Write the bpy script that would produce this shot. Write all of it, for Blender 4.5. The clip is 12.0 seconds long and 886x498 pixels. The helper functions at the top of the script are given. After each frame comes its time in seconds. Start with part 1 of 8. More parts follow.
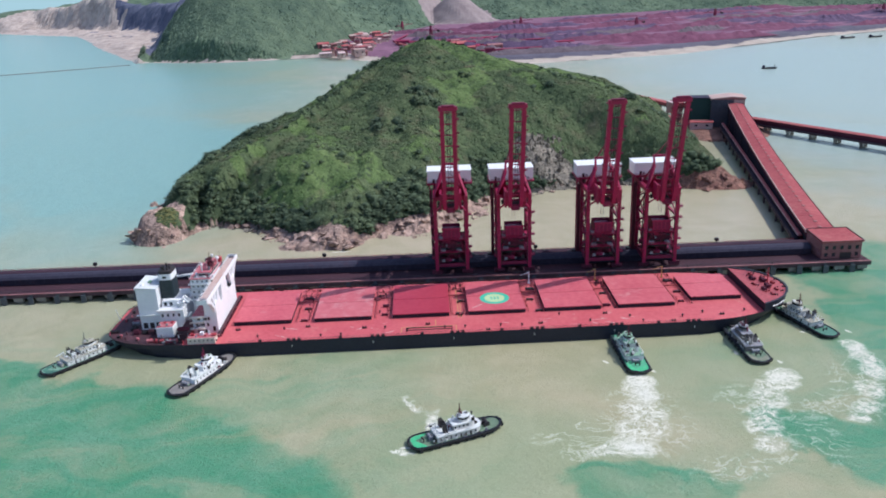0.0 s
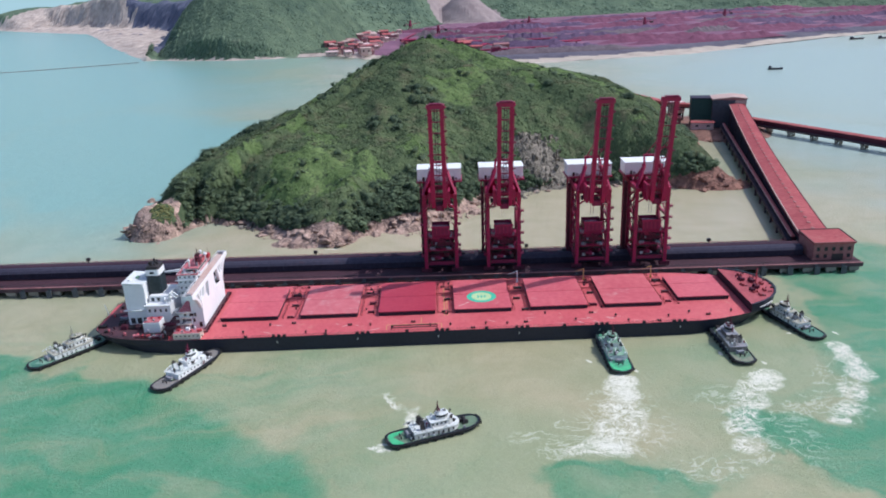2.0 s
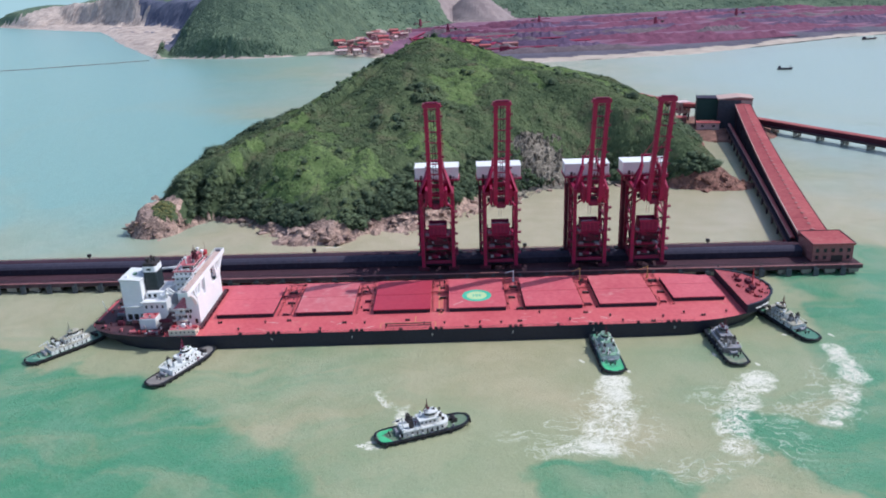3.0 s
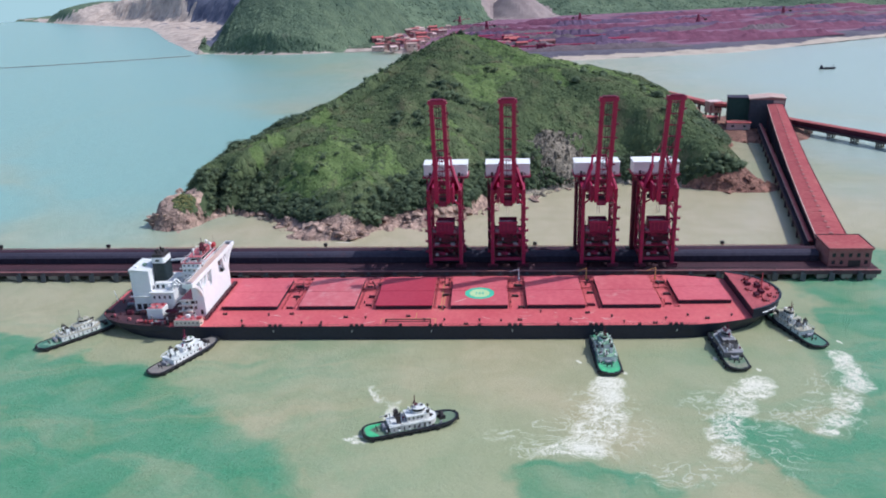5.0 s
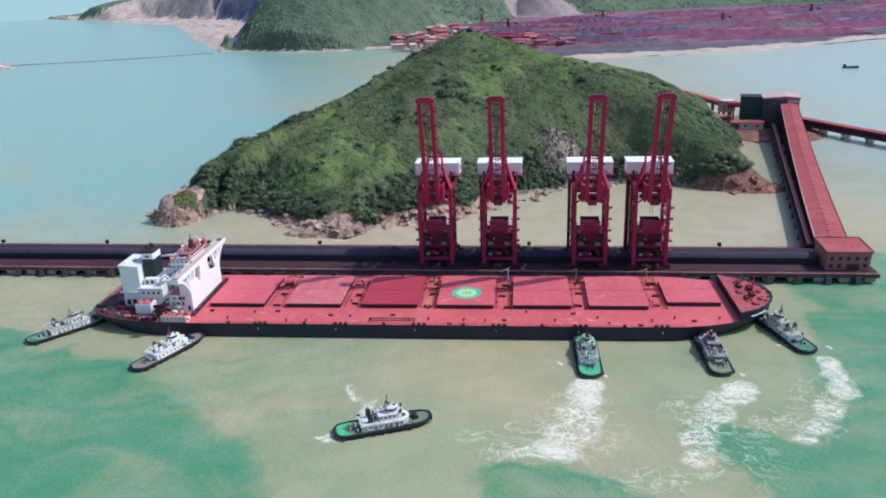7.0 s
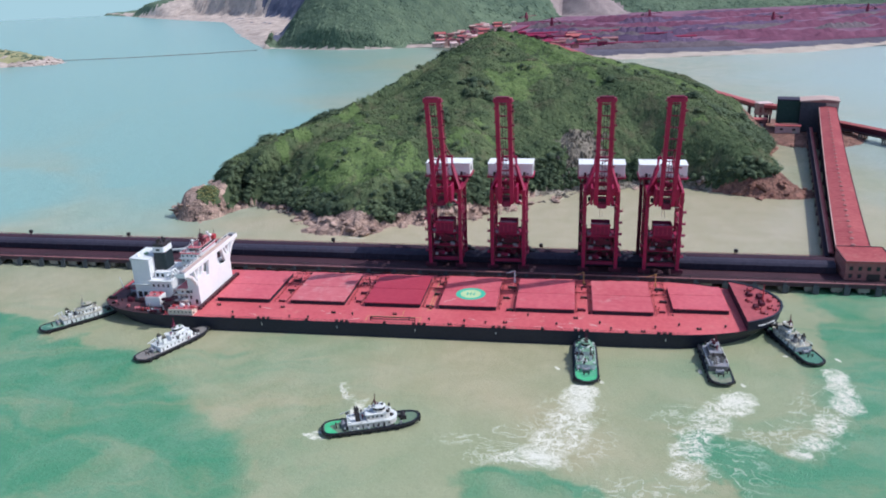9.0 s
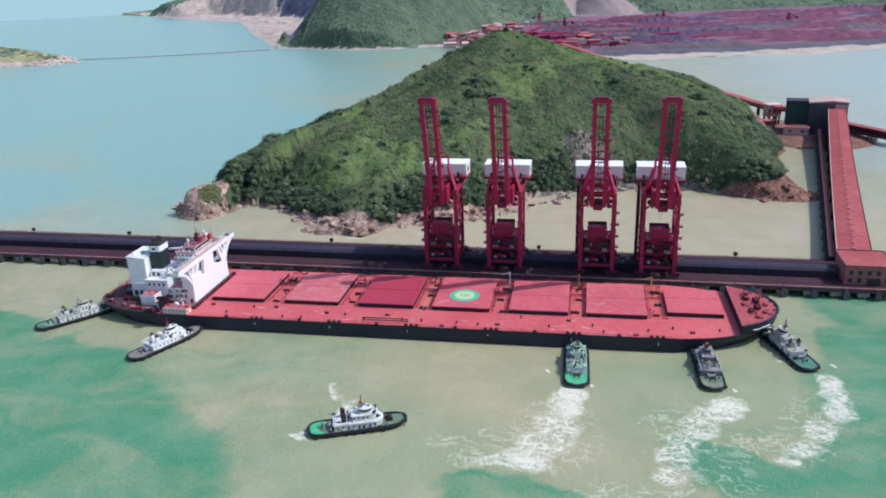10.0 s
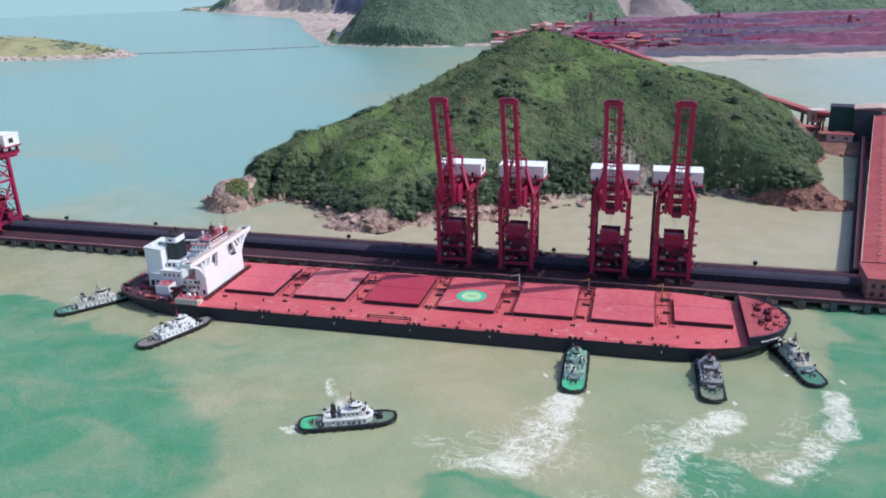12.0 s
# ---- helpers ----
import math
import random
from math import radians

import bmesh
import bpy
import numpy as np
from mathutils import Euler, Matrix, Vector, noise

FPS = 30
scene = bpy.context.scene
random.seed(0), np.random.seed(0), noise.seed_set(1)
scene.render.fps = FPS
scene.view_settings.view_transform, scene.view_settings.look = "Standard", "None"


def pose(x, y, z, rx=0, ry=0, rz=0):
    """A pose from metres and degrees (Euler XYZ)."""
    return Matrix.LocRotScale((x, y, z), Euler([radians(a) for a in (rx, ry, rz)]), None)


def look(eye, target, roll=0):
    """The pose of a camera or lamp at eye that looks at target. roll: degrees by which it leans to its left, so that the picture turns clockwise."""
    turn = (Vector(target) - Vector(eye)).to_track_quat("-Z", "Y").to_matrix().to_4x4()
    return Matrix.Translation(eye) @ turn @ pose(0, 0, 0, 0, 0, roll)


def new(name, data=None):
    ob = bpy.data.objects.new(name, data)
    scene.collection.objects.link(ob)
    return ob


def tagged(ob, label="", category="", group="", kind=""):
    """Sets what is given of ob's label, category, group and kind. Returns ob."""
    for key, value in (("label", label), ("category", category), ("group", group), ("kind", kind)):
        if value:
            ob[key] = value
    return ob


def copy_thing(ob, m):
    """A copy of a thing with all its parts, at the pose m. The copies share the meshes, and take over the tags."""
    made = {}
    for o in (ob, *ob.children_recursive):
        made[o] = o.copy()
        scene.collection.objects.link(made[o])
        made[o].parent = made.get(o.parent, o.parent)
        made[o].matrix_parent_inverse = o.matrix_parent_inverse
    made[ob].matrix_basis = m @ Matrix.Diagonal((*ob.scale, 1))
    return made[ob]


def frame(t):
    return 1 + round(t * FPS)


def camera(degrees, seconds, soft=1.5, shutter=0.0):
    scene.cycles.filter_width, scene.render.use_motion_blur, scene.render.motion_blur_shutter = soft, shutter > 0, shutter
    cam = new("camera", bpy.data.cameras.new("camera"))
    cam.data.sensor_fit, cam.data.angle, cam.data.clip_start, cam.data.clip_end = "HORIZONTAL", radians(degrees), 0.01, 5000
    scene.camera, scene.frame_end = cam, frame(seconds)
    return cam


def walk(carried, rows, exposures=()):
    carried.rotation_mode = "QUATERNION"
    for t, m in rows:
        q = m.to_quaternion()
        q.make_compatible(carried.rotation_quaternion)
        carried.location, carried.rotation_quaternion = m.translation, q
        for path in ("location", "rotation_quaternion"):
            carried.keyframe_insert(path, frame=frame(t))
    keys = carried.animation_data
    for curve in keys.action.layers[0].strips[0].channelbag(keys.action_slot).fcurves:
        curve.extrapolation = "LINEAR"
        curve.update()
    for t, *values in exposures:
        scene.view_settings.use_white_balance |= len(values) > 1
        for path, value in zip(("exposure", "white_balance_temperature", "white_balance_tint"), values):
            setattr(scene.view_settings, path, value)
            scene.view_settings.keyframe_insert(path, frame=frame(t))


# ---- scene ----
cam = camera(59.9, 12.0, soft=1.9)
PATH = [
    (0, (1.474, -1.997, 180.67), (1.505, -0.113, 179.998), -2.3),
    (0.5, (3.875, -2.026, 180.475), (3.905, -0.142, 179.803), -2.3),
    (1, (6.608, -2.188, 180.16), (6.634, -0.305, 179.488), -2.2),
    (1.5, (9.935, -2.618, 179.931), (9.953, -0.734, 179.259), -2.2),
    (2, (14.06, -2.752, 179.555), (14.065, -0.869, 178.883), -2.1),
    (2.5, (18.092, -3.071, 179.446), (18.084, -1.188, 178.772), -2.1),
    (3, (22.696, -3.383, 179.399), (22.672, -1.5, 178.725), -2.0),
    (5, (43.675, -3.141, 178.71), (43.543, -1.264, 178.033), -2.0),
    (5.5, (48.957, -2.636, 178.488), (48.804, -0.76, 177.81), -2.0),
    (6, (54.564, -1.661, 178.288), (54.395, 0.212, 177.609), -2.1),
    (6.5, (59.771, -0.583, 178.165), (59.586, 1.288, 177.485), -2.1),
    (7, (65.024, 0.544, 177.95), (64.824, 2.414, 177.27), -2.1),
    (9, (86.947, 4.892, 177.706), (86.63, 6.746, 177.026), -2.0),
    (9.5, (92.418, 6.663, 177.442), (92.081, 8.513, 176.762), -2.0),
    (10, (97.834, 8.295, 177.408), (97.479, 10.143, 176.729), -2.0),
    (10.5, (103.564, 9.772, 177.365), (103.184, 11.615, 176.685), -1.9),
    (11, (109.054, 10.985, 177.484), (108.639, 12.82, 176.805), -1.8),
    (11.5, (114.479, 12.437, 177.166), (114.029, 14.264, 176.488), -1.8),
    (12, (120.192, 13.844, 177.291), (119.71, 15.663, 176.612), -1.6),
]
walk(cam, [(t, look(eye, target, roll)) for t, eye, target, roll in PATH], exposures=((0, 0.08, 5950, 11), (12, 0.08, 5950, 11)))

# ---- light ----
SUN_AZ, SUN_EL = radians(8), radians(50)   # azimuth from +x towards +y
world = bpy.data.worlds.new("world")
scene.world = world
world.use_nodes = True
wt = world.node_tree
sky = wt.nodes.new("ShaderNodeTexSky")
sky.sky_type, sky.sun_disc = "NISHITA", False
sky.sun_elevation, sky.sun_rotation = SUN_EL, math.pi / 2 - SUN_AZ
sky.air_density, sky.dust_density = 1.0, 1.5
# below the horizon the sea goes on, in haze
wc = wt.nodes.new("ShaderNodeTexCoord")
ws = wt.nodes.new("ShaderNodeSeparateXYZ")
wm = wt.nodes.new("ShaderNodeMath")
wm.operation, wm.inputs[1].default_value = "LESS_THAN", 0.0
wx = wt.nodes.new("ShaderNodeMix")
wx.data_type = "RGBA"
wx.inputs["B"].default_value = (2.7, 4.0, 4.3, 1)
wt.links.new(wc.outputs["Generated"], ws.inputs[0])
wt.links.new(ws.outputs["Z"], wm.inputs[0])
wt.links.new(wm.outputs[0], wx.inputs["Factor"])
wt.links.new(sky.outputs[0], wx.inputs["A"])
wt.links.new(wx.outputs["Result"], wt.nodes["Background"].inputs[0])
wt.nodes["Background"].inputs[1].default_value = 0.148
sun = new("sun", bpy.data.lights.new("sun", "SUN"))
sun.data.energy, sun.data.angle, sun.data.color = 3.32, radians(0.53), (1.0, 0.955, 0.88)
sdir = Vector((math.cos(SUN_EL) * math.cos(SUN_AZ), math.cos(SUN_EL) * math.sin(SUN_AZ), math.sin(SUN_EL)))
sun.matrix_world = look(Vector((50, 400, 0)) + sdir * 900, (50, 400, 0))
scene.view_settings.exposure = 0.0


# ---- materials ----
def mat(name, c1, c2, fine=1.0, coarse=0.08, rough=0.7, metal=0.0, bump=0.1, c3=None, amount3=0.35, island=0.0, spec=0.4):
    """A worn surface: two colours mixed by grain and by large patches, with a third for stains."""
    m = bpy.data.materials.new(name)
    m.use_nodes = True
    nt = m.node_tree
    N, L = nt.nodes, nt.links
    bsdf = N["Principled BSDF"]
    geo = N.new("ShaderNodeNewGeometry")
    n1 = N.new("ShaderNodeTexNoise"); n1.inputs["Scale"].default_value = fine; n1.inputs["Detail"].default_value = 6
    n2 = N.new("ShaderNodeTexNoise"); n2.inputs["Scale"].default_value = coarse; n2.inputs["Detail"].default_value = 4
    for n in (n1, n2):
        L.new(geo.outputs["Position"], n.inputs["Vector"])
    add = N.new("ShaderNodeMath"); add.operation = "ADD"
    L.new(n1.outputs["Fac"], add.inputs[0]); L.new(n2.outputs["Fac"], add.inputs[1])
    fac = add.outputs[0]
    if island:
        a2 = N.new("ShaderNodeMath"); a2.operation = "MULTIPLY_ADD"
        L.new(geo.outputs["Random Per Island"], a2.inputs[0]); a2.inputs[1].default_value = island; L.new(fac, a2.inputs[2])
        a3 = N.new("ShaderNodeMath"); a3.operation = "SUBTRACT"; L.new(a2.outputs[0], a3.inputs[0]); a3.inputs[1].default_value = island / 2
        fac = a3.outputs[0]
    mr = N.new("ShaderNodeMapRange")
    mr.inputs["From Min"].default_value, mr.inputs["From Max"].default_value = 0.7, 1.3
    L.new(fac, mr.inputs["Value"])
    mix = N.new("ShaderNodeMix"); mix.data_type = "RGBA"
    mix.inputs["A"].default_value, mix.inputs["B"].default_value = (*c1, 1), (*c2, 1)
    L.new(mr.outputs[0], mix.inputs["Factor"])
    out = mix.outputs["Result"]
    if c3:
        n3 = N.new("ShaderNodeTexNoise"); n3.inputs["Scale"].default_value = coarse * 2.7; n3.inputs["Detail"].default_value = 8
        n3.inputs["Roughness"].default_value = 0.7
        L.new(geo.outputs["Position"], n3.inputs["Vector"])
        r3 = N.new("ShaderNodeMapRange")
        r3.inputs["From Min"].default_value, r3.inputs["From Max"].default_value = 0.75 - amount3 * 0.5, 0.95 - amount3 * 0.5
        L.new(n3.outputs["Fac"], r3.inputs["Value"])
        mx = N.new("ShaderNodeMix"); mx.data_type = "RGBA"
        L.new(out, mx.inputs["A"]); mx.inputs["B"].default_value = (*c3, 1)
        L.new(r3.outputs[0], mx.inputs["Factor"])
        out = mx.outputs["Result"]
    L.new(out, bsdf.inputs["Base Color"])
    bsdf.inputs["Roughness"].default_value, bsdf.inputs["Metallic"].default_value = rough, metal
    bsdf.inputs["Specular IOR Level"].default_value = spec
    if bump:
        b = N.new("ShaderNodeBump"); b.inputs["Strength"].default_value = 0.6; b.inputs["Distance"].default_value = bump
        L.new(n1.outputs["Fac"], b.inputs["Height"]); L.new(b.outputs[0], bsdf.inputs["Normal"])
    return m


def cracked(name, c1, c2, dark, size):
    """Jointed coast rock: mottled faces, dark fissures between blocks and weathering stains."""
    m = mat(name, c1, c2, 0.5, 0.07, 0.92, 0, 0.8, dark, 0.42)
    N, L = m.node_tree.nodes, m.node_tree.links
    bsdf = N["Principled BSDF"]
    geo = next(n for n in N if n.bl_idname == "ShaderNodeNewGeometry")
    warp = N.new("ShaderNodeTexNoise"); warp.inputs["Scale"].default_value = 0.3; warp.inputs["Detail"].default_value = 5
    L.new(geo.outputs["Position"], warp.inputs["Vector"])
    mad = N.new("ShaderNodeVectorMath"); mad.operation = "MULTIPLY_ADD"
    L.new(warp.outputs["Color"], mad.inputs[0]); mad.inputs[1].default_value = (11, 11, 11); L.new(geo.outputs["Position"], mad.inputs[2])
    sq = N.new("ShaderNodeVectorMath"); sq.operation = "MULTIPLY"; sq.inputs[1].default_value = (1.0, 1.0, 0.55)
    L.new(mad.outputs[0], sq.inputs[0])
    vor = N.new("ShaderNodeTexVoronoi"); vor.feature = "DISTANCE_TO_EDGE"; vor.inputs["Scale"].default_value = size
    L.new(sq.outputs[0], vor.inputs["Vector"])
    r = N.new("ShaderNodeMapRange"); r.inputs["From Min"].default_value, r.inputs["From Max"].default_value = 0.0, 0.16
    r.inputs["To Min"].default_value = 0.5
    L.new(vor.outputs["Distance"], r.inputs["Value"])
    mx = N.new("ShaderNodeMix"); mx.data_type = "RGBA"
    base = bsdf.inputs["Base Color"].links[0].from_socket
    mx.inputs["A"].default_value = (*dark, 1)
    L.new(r.outputs[0], mx.inputs["Factor"]); L.new(base, mx.inputs["B"]); L.new(mx.outputs["Result"], bsdf.inputs["Base Color"])
    b2 = N.new("ShaderNodeBump"); b2.inputs["Strength"].default_value = 0.9; b2.inputs["Distance"].default_value = 1.2
    L.new(r.outputs[0], b2.inputs["Height"]); L.new(bsdf.inputs["Normal"].links[0].from_socket, b2.inputs["Normal"]); L.new(b2.outputs[0], bsdf.inputs["Normal"])
    return m


def water_material():
    m = bpy.data.materials.new("sea_water")
    m.use_nodes = True
    nt = m.node_tree
    N, L = nt.nodes, nt.links
    bsdf = N["Principled BSDF"]
    geo = N.new("ShaderNodeNewGeometry")

    def vmath(op, a, b):
        v = N.new("ShaderNodeVectorMath"); v.operation = op
        for k, s in enumerate((a, b)):
            if isinstance(s, tuple):
                v.inputs[k].default_value = s
            else:
                L.new(s, v.inputs[k])
        return v.outputs["Value"] if op == "LENGTH" else v.outputs[0]

    def fmath(op, a, b):
        v = N.new("ShaderNodeMath"); v.operation = op
        for k, s in enumerate((a, b)):
            if isinstance(s, (int, float)):
                v.inputs[k].default_value = s
            else:
                L.new(s, v.inputs[k])
        return v.outputs[0]

    def noise_tex(scale, detail=5, vec=None, rough=0.55, dist=0.0):
        n = N.new("ShaderNodeTexNoise")
        n.inputs["Scale"].default_value, n.inputs["Detail"].default_value = scale, detail
        n.inputs["Roughness"].default_value, n.inputs["Distortion"].default_value = rough, dist
        L.new(vec or geo.outputs["Position"], n.inputs["Vector"])
        return n

    def ramp(v, a, b, lo=0.0, hi=1.0):
        r = N.new("ShaderNodeMapRange"); r.interpolation_type = "SMOOTHSTEP"
        for key, val in (("From Min", a), ("From Max", b), ("To Min", lo), ("To Max", hi)):
            r.inputs[key].default_value = val
        L.new(v, r.inputs["Value"])
        return r.outputs[0]

    def warp(scale, amp, detail=4):
        n = noise_tex(scale, detail)
        d = vmath("SUBTRACT", n.outputs["Color"], (0.5, 0.5, 0.5))
        return vmath("ADD", geo.outputs["Position"], vmath("MULTIPLY", d, (amp, amp, 0)))

    def blob(vec, cx, cy, rx, ry, rot=0, soft=0.35):
        p = vmath("SUBTRACT", vec, (cx, cy, 0))
        r = N.new("ShaderNodeVectorRotate"); r.rotation_type = "Z_AXIS"
        L.new(p, r.inputs["Vector"]); r.inputs["Angle"].default_value = radians(-rot)
        d = vmath("LENGTH", vmath("MULTIPLY", r.outputs[0], (1 / rx, 1 / ry, 0)), (0, 0, 0))
        return ramp(d, 1 + soft, 1 - soft)

    def many(vec, rows, soft):
        out = None
        for row in rows:
            b = blob(vec, *row, soft=soft)
            out = b if out is None else fmath("MAXIMUM", out, b)
        return out

    def mixc(f, a, b):
        mx = N.new("ShaderNodeMix"); mx.data_type = "RGBA"
        L.new(f, mx.inputs["Factor"])
        for key, s in (("A", a), ("B", b)):
            if isinstance(s, tuple):
                mx.inputs[key].default_value = (*s, 1)
            else:
                L.new(s, mx.inputs[key])
        return mx.outputs["Result"]

    # silt-laden water, clear green water and the open bay
    near = warp(0.014, 90, 11)
    grain = noise_tex(0.03, 10, None, 0.66, 0.6).outputs["Fac"]
    silt = mixc(ramp(grain, 0.35, 0.65), WATER_SILT_A, WATER_SILT_B)
    green = fmath("MULTIPLY", ramp(noise_tex(0.011, 5).outputs["Fac"], 0.42, 0.62), 0.6)
    green = fmath("MAXIMUM", green, many(near, [(150, 330, 70, 34, 0), (205, 395, 60, 45, 0), (30, 245, 60, 40, 0), (-88, 318, 42, 22, 0)], 0.6))
    silt = mixc(fmath("MULTIPLY", green, 0.52), silt, WATER_SILT_C)
    basin = many(near, [(70, 560, 260, 95, 0), (-60, 470, 220, 40, 0), (-108, 535, 85, 45, 0)], 0.45)
    silt = mixc(fmath("MULTIPLY", basin, 0.85), silt, mixc(ramp(grain, 0.35, 0.65), (0.43, 0.385, 0.265), (0.48, 0.415, 0.30)))
    far = warp(0.0025, 500, 4)
    bay = many(far, [(-800, 1300, 560, 900, 0), (-1500, 2600, 1500, 1500, 0), (-2200, 4200, 3200, 1900, 0), (-3500, 2500, 2600, 2600, 0), (-350, 900, 180, 420, 15)], 0.5)
    bay = fmath("MAXIMUM", bay, many(near, [(-480, 600, 175, 120, 0), (-330, 700, 50, 90, 0)], 0.45))
    bay = fmath("MULTIPLY", bay, fmath("SUBTRACT", 1.0, fmath("MULTIPLY", basin, 0.85)))
    col = mixc(bay, silt, WATER_BAY)
    east = many(far, [(900, 1300, 560, 700, 0), (480, 700, 150, 330, 0)], 0.5)
    col = mixc(east, col, WATER_EAST)
    clear = many(near, [(-150, 268, 125, 58, -24), (-215, 322, 75, 26, -8), (82, 234, 40, 17, 0), (156, 256, 18, 34, 15), (268, 300, 68, 130, 0), (212, 256, 72, 44, 10), (232, 372, 26, 46, 0), (262, 405, 50, 70, 0)], 0.14)
    streak = N.new("ShaderNodeMapping")
    streak.inputs["Rotation"].default_value = (0, 0, radians(28))
    streak.inputs["Scale"].default_value = (0.45, 1.5, 1)
    L.new(near, streak.inputs["Vector"])
    drift = noise_tex(0.028, 9, streak.outputs[0], 0.62, 0.8).outputs["Fac"]
    clear = fmath("MULTIPLY", clear, ramp(drift, 0.30, 0.58, 0.52, 1.0))
    tint = fmath("MULTIPLY", many(near, [(-150, 280, 160, 78, -14), (-80, 328, 80, 22, 0), (95, 238, 50, 22, 0), (225, 290, 95, 110, 0)], 0.6), ramp(drift, 0.38, 0.68, 0.08, 0.5))
    clear = fmath("MAXIMUM", clear, tint)
    col = mixc(clear, col, mixc(ramp(grain, 0.3, 0.7), WATER_CLEAR_A, WATER_CLEAR_B))
    # foam of the propellers: streaks and lace inside ragged plumes
    fw = warp(0.07, 13, 6)
    plume = many(fw, [(96, 310, 6.5, 8, 0), (93, 298, 8, 10, 0), (90, 284, 9.5, 10, 0), (86, 271, 11, 9, 0), (80, 260, 9, 7, 0), (69, 257, 9, 4, 8),
                      (161, 309, 8, 6, 0), (155, 300, 10, 6, 20), (147, 290, 8, 7, 35), (140, 279, 8, 7, 40), (135, 268, 6.5, 7, 0), (133, 257, 7, 6, 0),
                      (207, 334, 5, 7, 30), (208, 322, 5.5, 9, 0), (204, 309, 5.5, 9, -10), (194, 294, 6, 8, -25), (184, 280, 8, 6, 30), (177, 272, 5, 4, 0),
                      (-2, 287, 8, 2.6, 65), (-10, 298, 6, 1.6, 125), (-13, 263, 4, 2.0, -20)], 0.3)
    thin = many(fw, [(64, 259, 15, 7, 10), (74, 267, 12, 8, 0), (90, 280, 15, 24, 0), (118, 242, 20, 7, 8), (133, 250, 11, 9, 0), (140, 285, 14, 16, 30), (170, 281, 13, 10, 0), (190, 295, 11, 24, -20),
                     (-9, 299, 10, 2.5, 130), (60, 274, 22, 5, 20), (150, 262, 12, 20, 0)], 0.6)
    flow = N.new("ShaderNodeMapping")
    flow.inputs["Rotation"].default_value = (0, 0, radians(-20))
    flow.inputs["Scale"].default_value = (0.88, 1.12, 1)
    L.new(geo.outputs["Position"], flow.inputs["Vector"])

    def curl(scale, amp, width):
        n1 = noise_tex(scale * 0.6, 4)
        v = vmath("ADD", flow.outputs[0], vmath("MULTIPLY", vmath("SUBTRACT", n1.outputs["Color"], (0.5, 0.5, 0.5)), (amp, amp, 0)))
        n = noise_tex(scale, 7, v, 0.6, 1.2).outputs["Fac"]
        return ramp(fmath("ABSOLUTE", fmath("SUBTRACT", n, 0.5), 0), width, width * 0.1)
    lace = fmath("MAXIMUM", curl(0.085, 26, 0.05), fmath("MULTIPLY", curl(0.2, 13, 0.05), 0.8))
    dense = ramp(noise_tex(0.16, 9, flow.outputs[0], 0.72, 2.0).outputs["Fac"], 0.42, 0.66)
    core = many(fw, [(96, 309, 5.5, 7, 0), (94, 298, 5, 8, 0), (160, 307, 7, 5, 10), (208, 330, 4.5, 8, -5), (205, 314, 3.5, 9, -10), (80, 259, 7, 4, 0), (-3, 285, 6, 1.8, 65)], 0.8)
    body = fmath("MAXIMUM", fmath("MULTIPLY", lace, 0.95), fmath("MULTIPLY", dense, 0.42))
    body = fmath("MAXIMUM", body, fmath("MULTIPLY", core, ramp(noise_tex(0.4, 7, None, 0.7).outputs["Fac"], 0.35, 0.6, 0.3, 0.9)))
    foam = fmath("MULTIPLY", plume, ramp(body, 0.08, 0.85, 0.10, 1.0))
    wisp = fmath("MULTIPLY", curl(0.075, 30, 0.03), 0.42)
    foam = fmath("MAXIMUM", foam, fmath("MULTIPLY", thin, wisp))
    # a few white flecks, and splashes along the tugs
    fleck = fmath("MULTIPLY", ramp(noise_tex(0.35, 3).outputs["Fac"], 0.72, 0.8), ramp(noise_tex(0.02, 2).outputs["Fac"], 0.5, 0.65, 0, 0.4))
    splash = many(warp(0.4, 2.5, 4), [(149, 333, 0.9, 1.8, 0), (166, 322, 0.9, 1.6, 0), (104, 319, 0.9, 1.6, 20), (191, 352, 1.2, 0.9, 0), (84, 330, 0.7, 2, 30), (214, 350, 0.8, 2, 20), (-12, 266, 3, 0.8, 0), (268, 627, 12, 0.9, 28), (246, 627, 9, 0.7, -8), (205, 640, 6, 0.7, 0), (78, 612, 7, 0.7, 40), (-62, 508, 6, 0.6, 0)], 0.4)
    foam = fmath("MAXIMUM", foam, fmath("MAXIMUM", fleck, fmath("MULTIPLY", splash, 0.85)))
    col = mixc(foam, col, (0.72, 0.70, 0.60))
    L.new(col, bsdf.inputs["Base Color"])
    L.new(ramp(foam, 0.0, 0.6, 0.22, 0.8), bsdf.inputs["Roughness"])
    bsdf.inputs["Specular IOR Level"].default_value = 0.35
    bsdf.inputs["IOR"].default_value = 1.33
    wave = fmath("ADD", fmath("MULTIPLY", noise_tex(0.5, 8, rough=0.72).outputs["Fac"], fmath("ADD", fmath("MULTIPLY", clear, 1.2), 0.9)), fmath("MULTIPLY", noise_tex(0.06, 3).outputs["Fac"], 1.5))
    b = N.new("ShaderNodeBump"); b.inputs["Strength"].default_value = 0.75; b.inputs["Distance"].default_value = 0.75
    L.new(wave, b.inputs["Height"]); L.new(b.outputs[0], bsdf.inputs["Normal"])
    return m


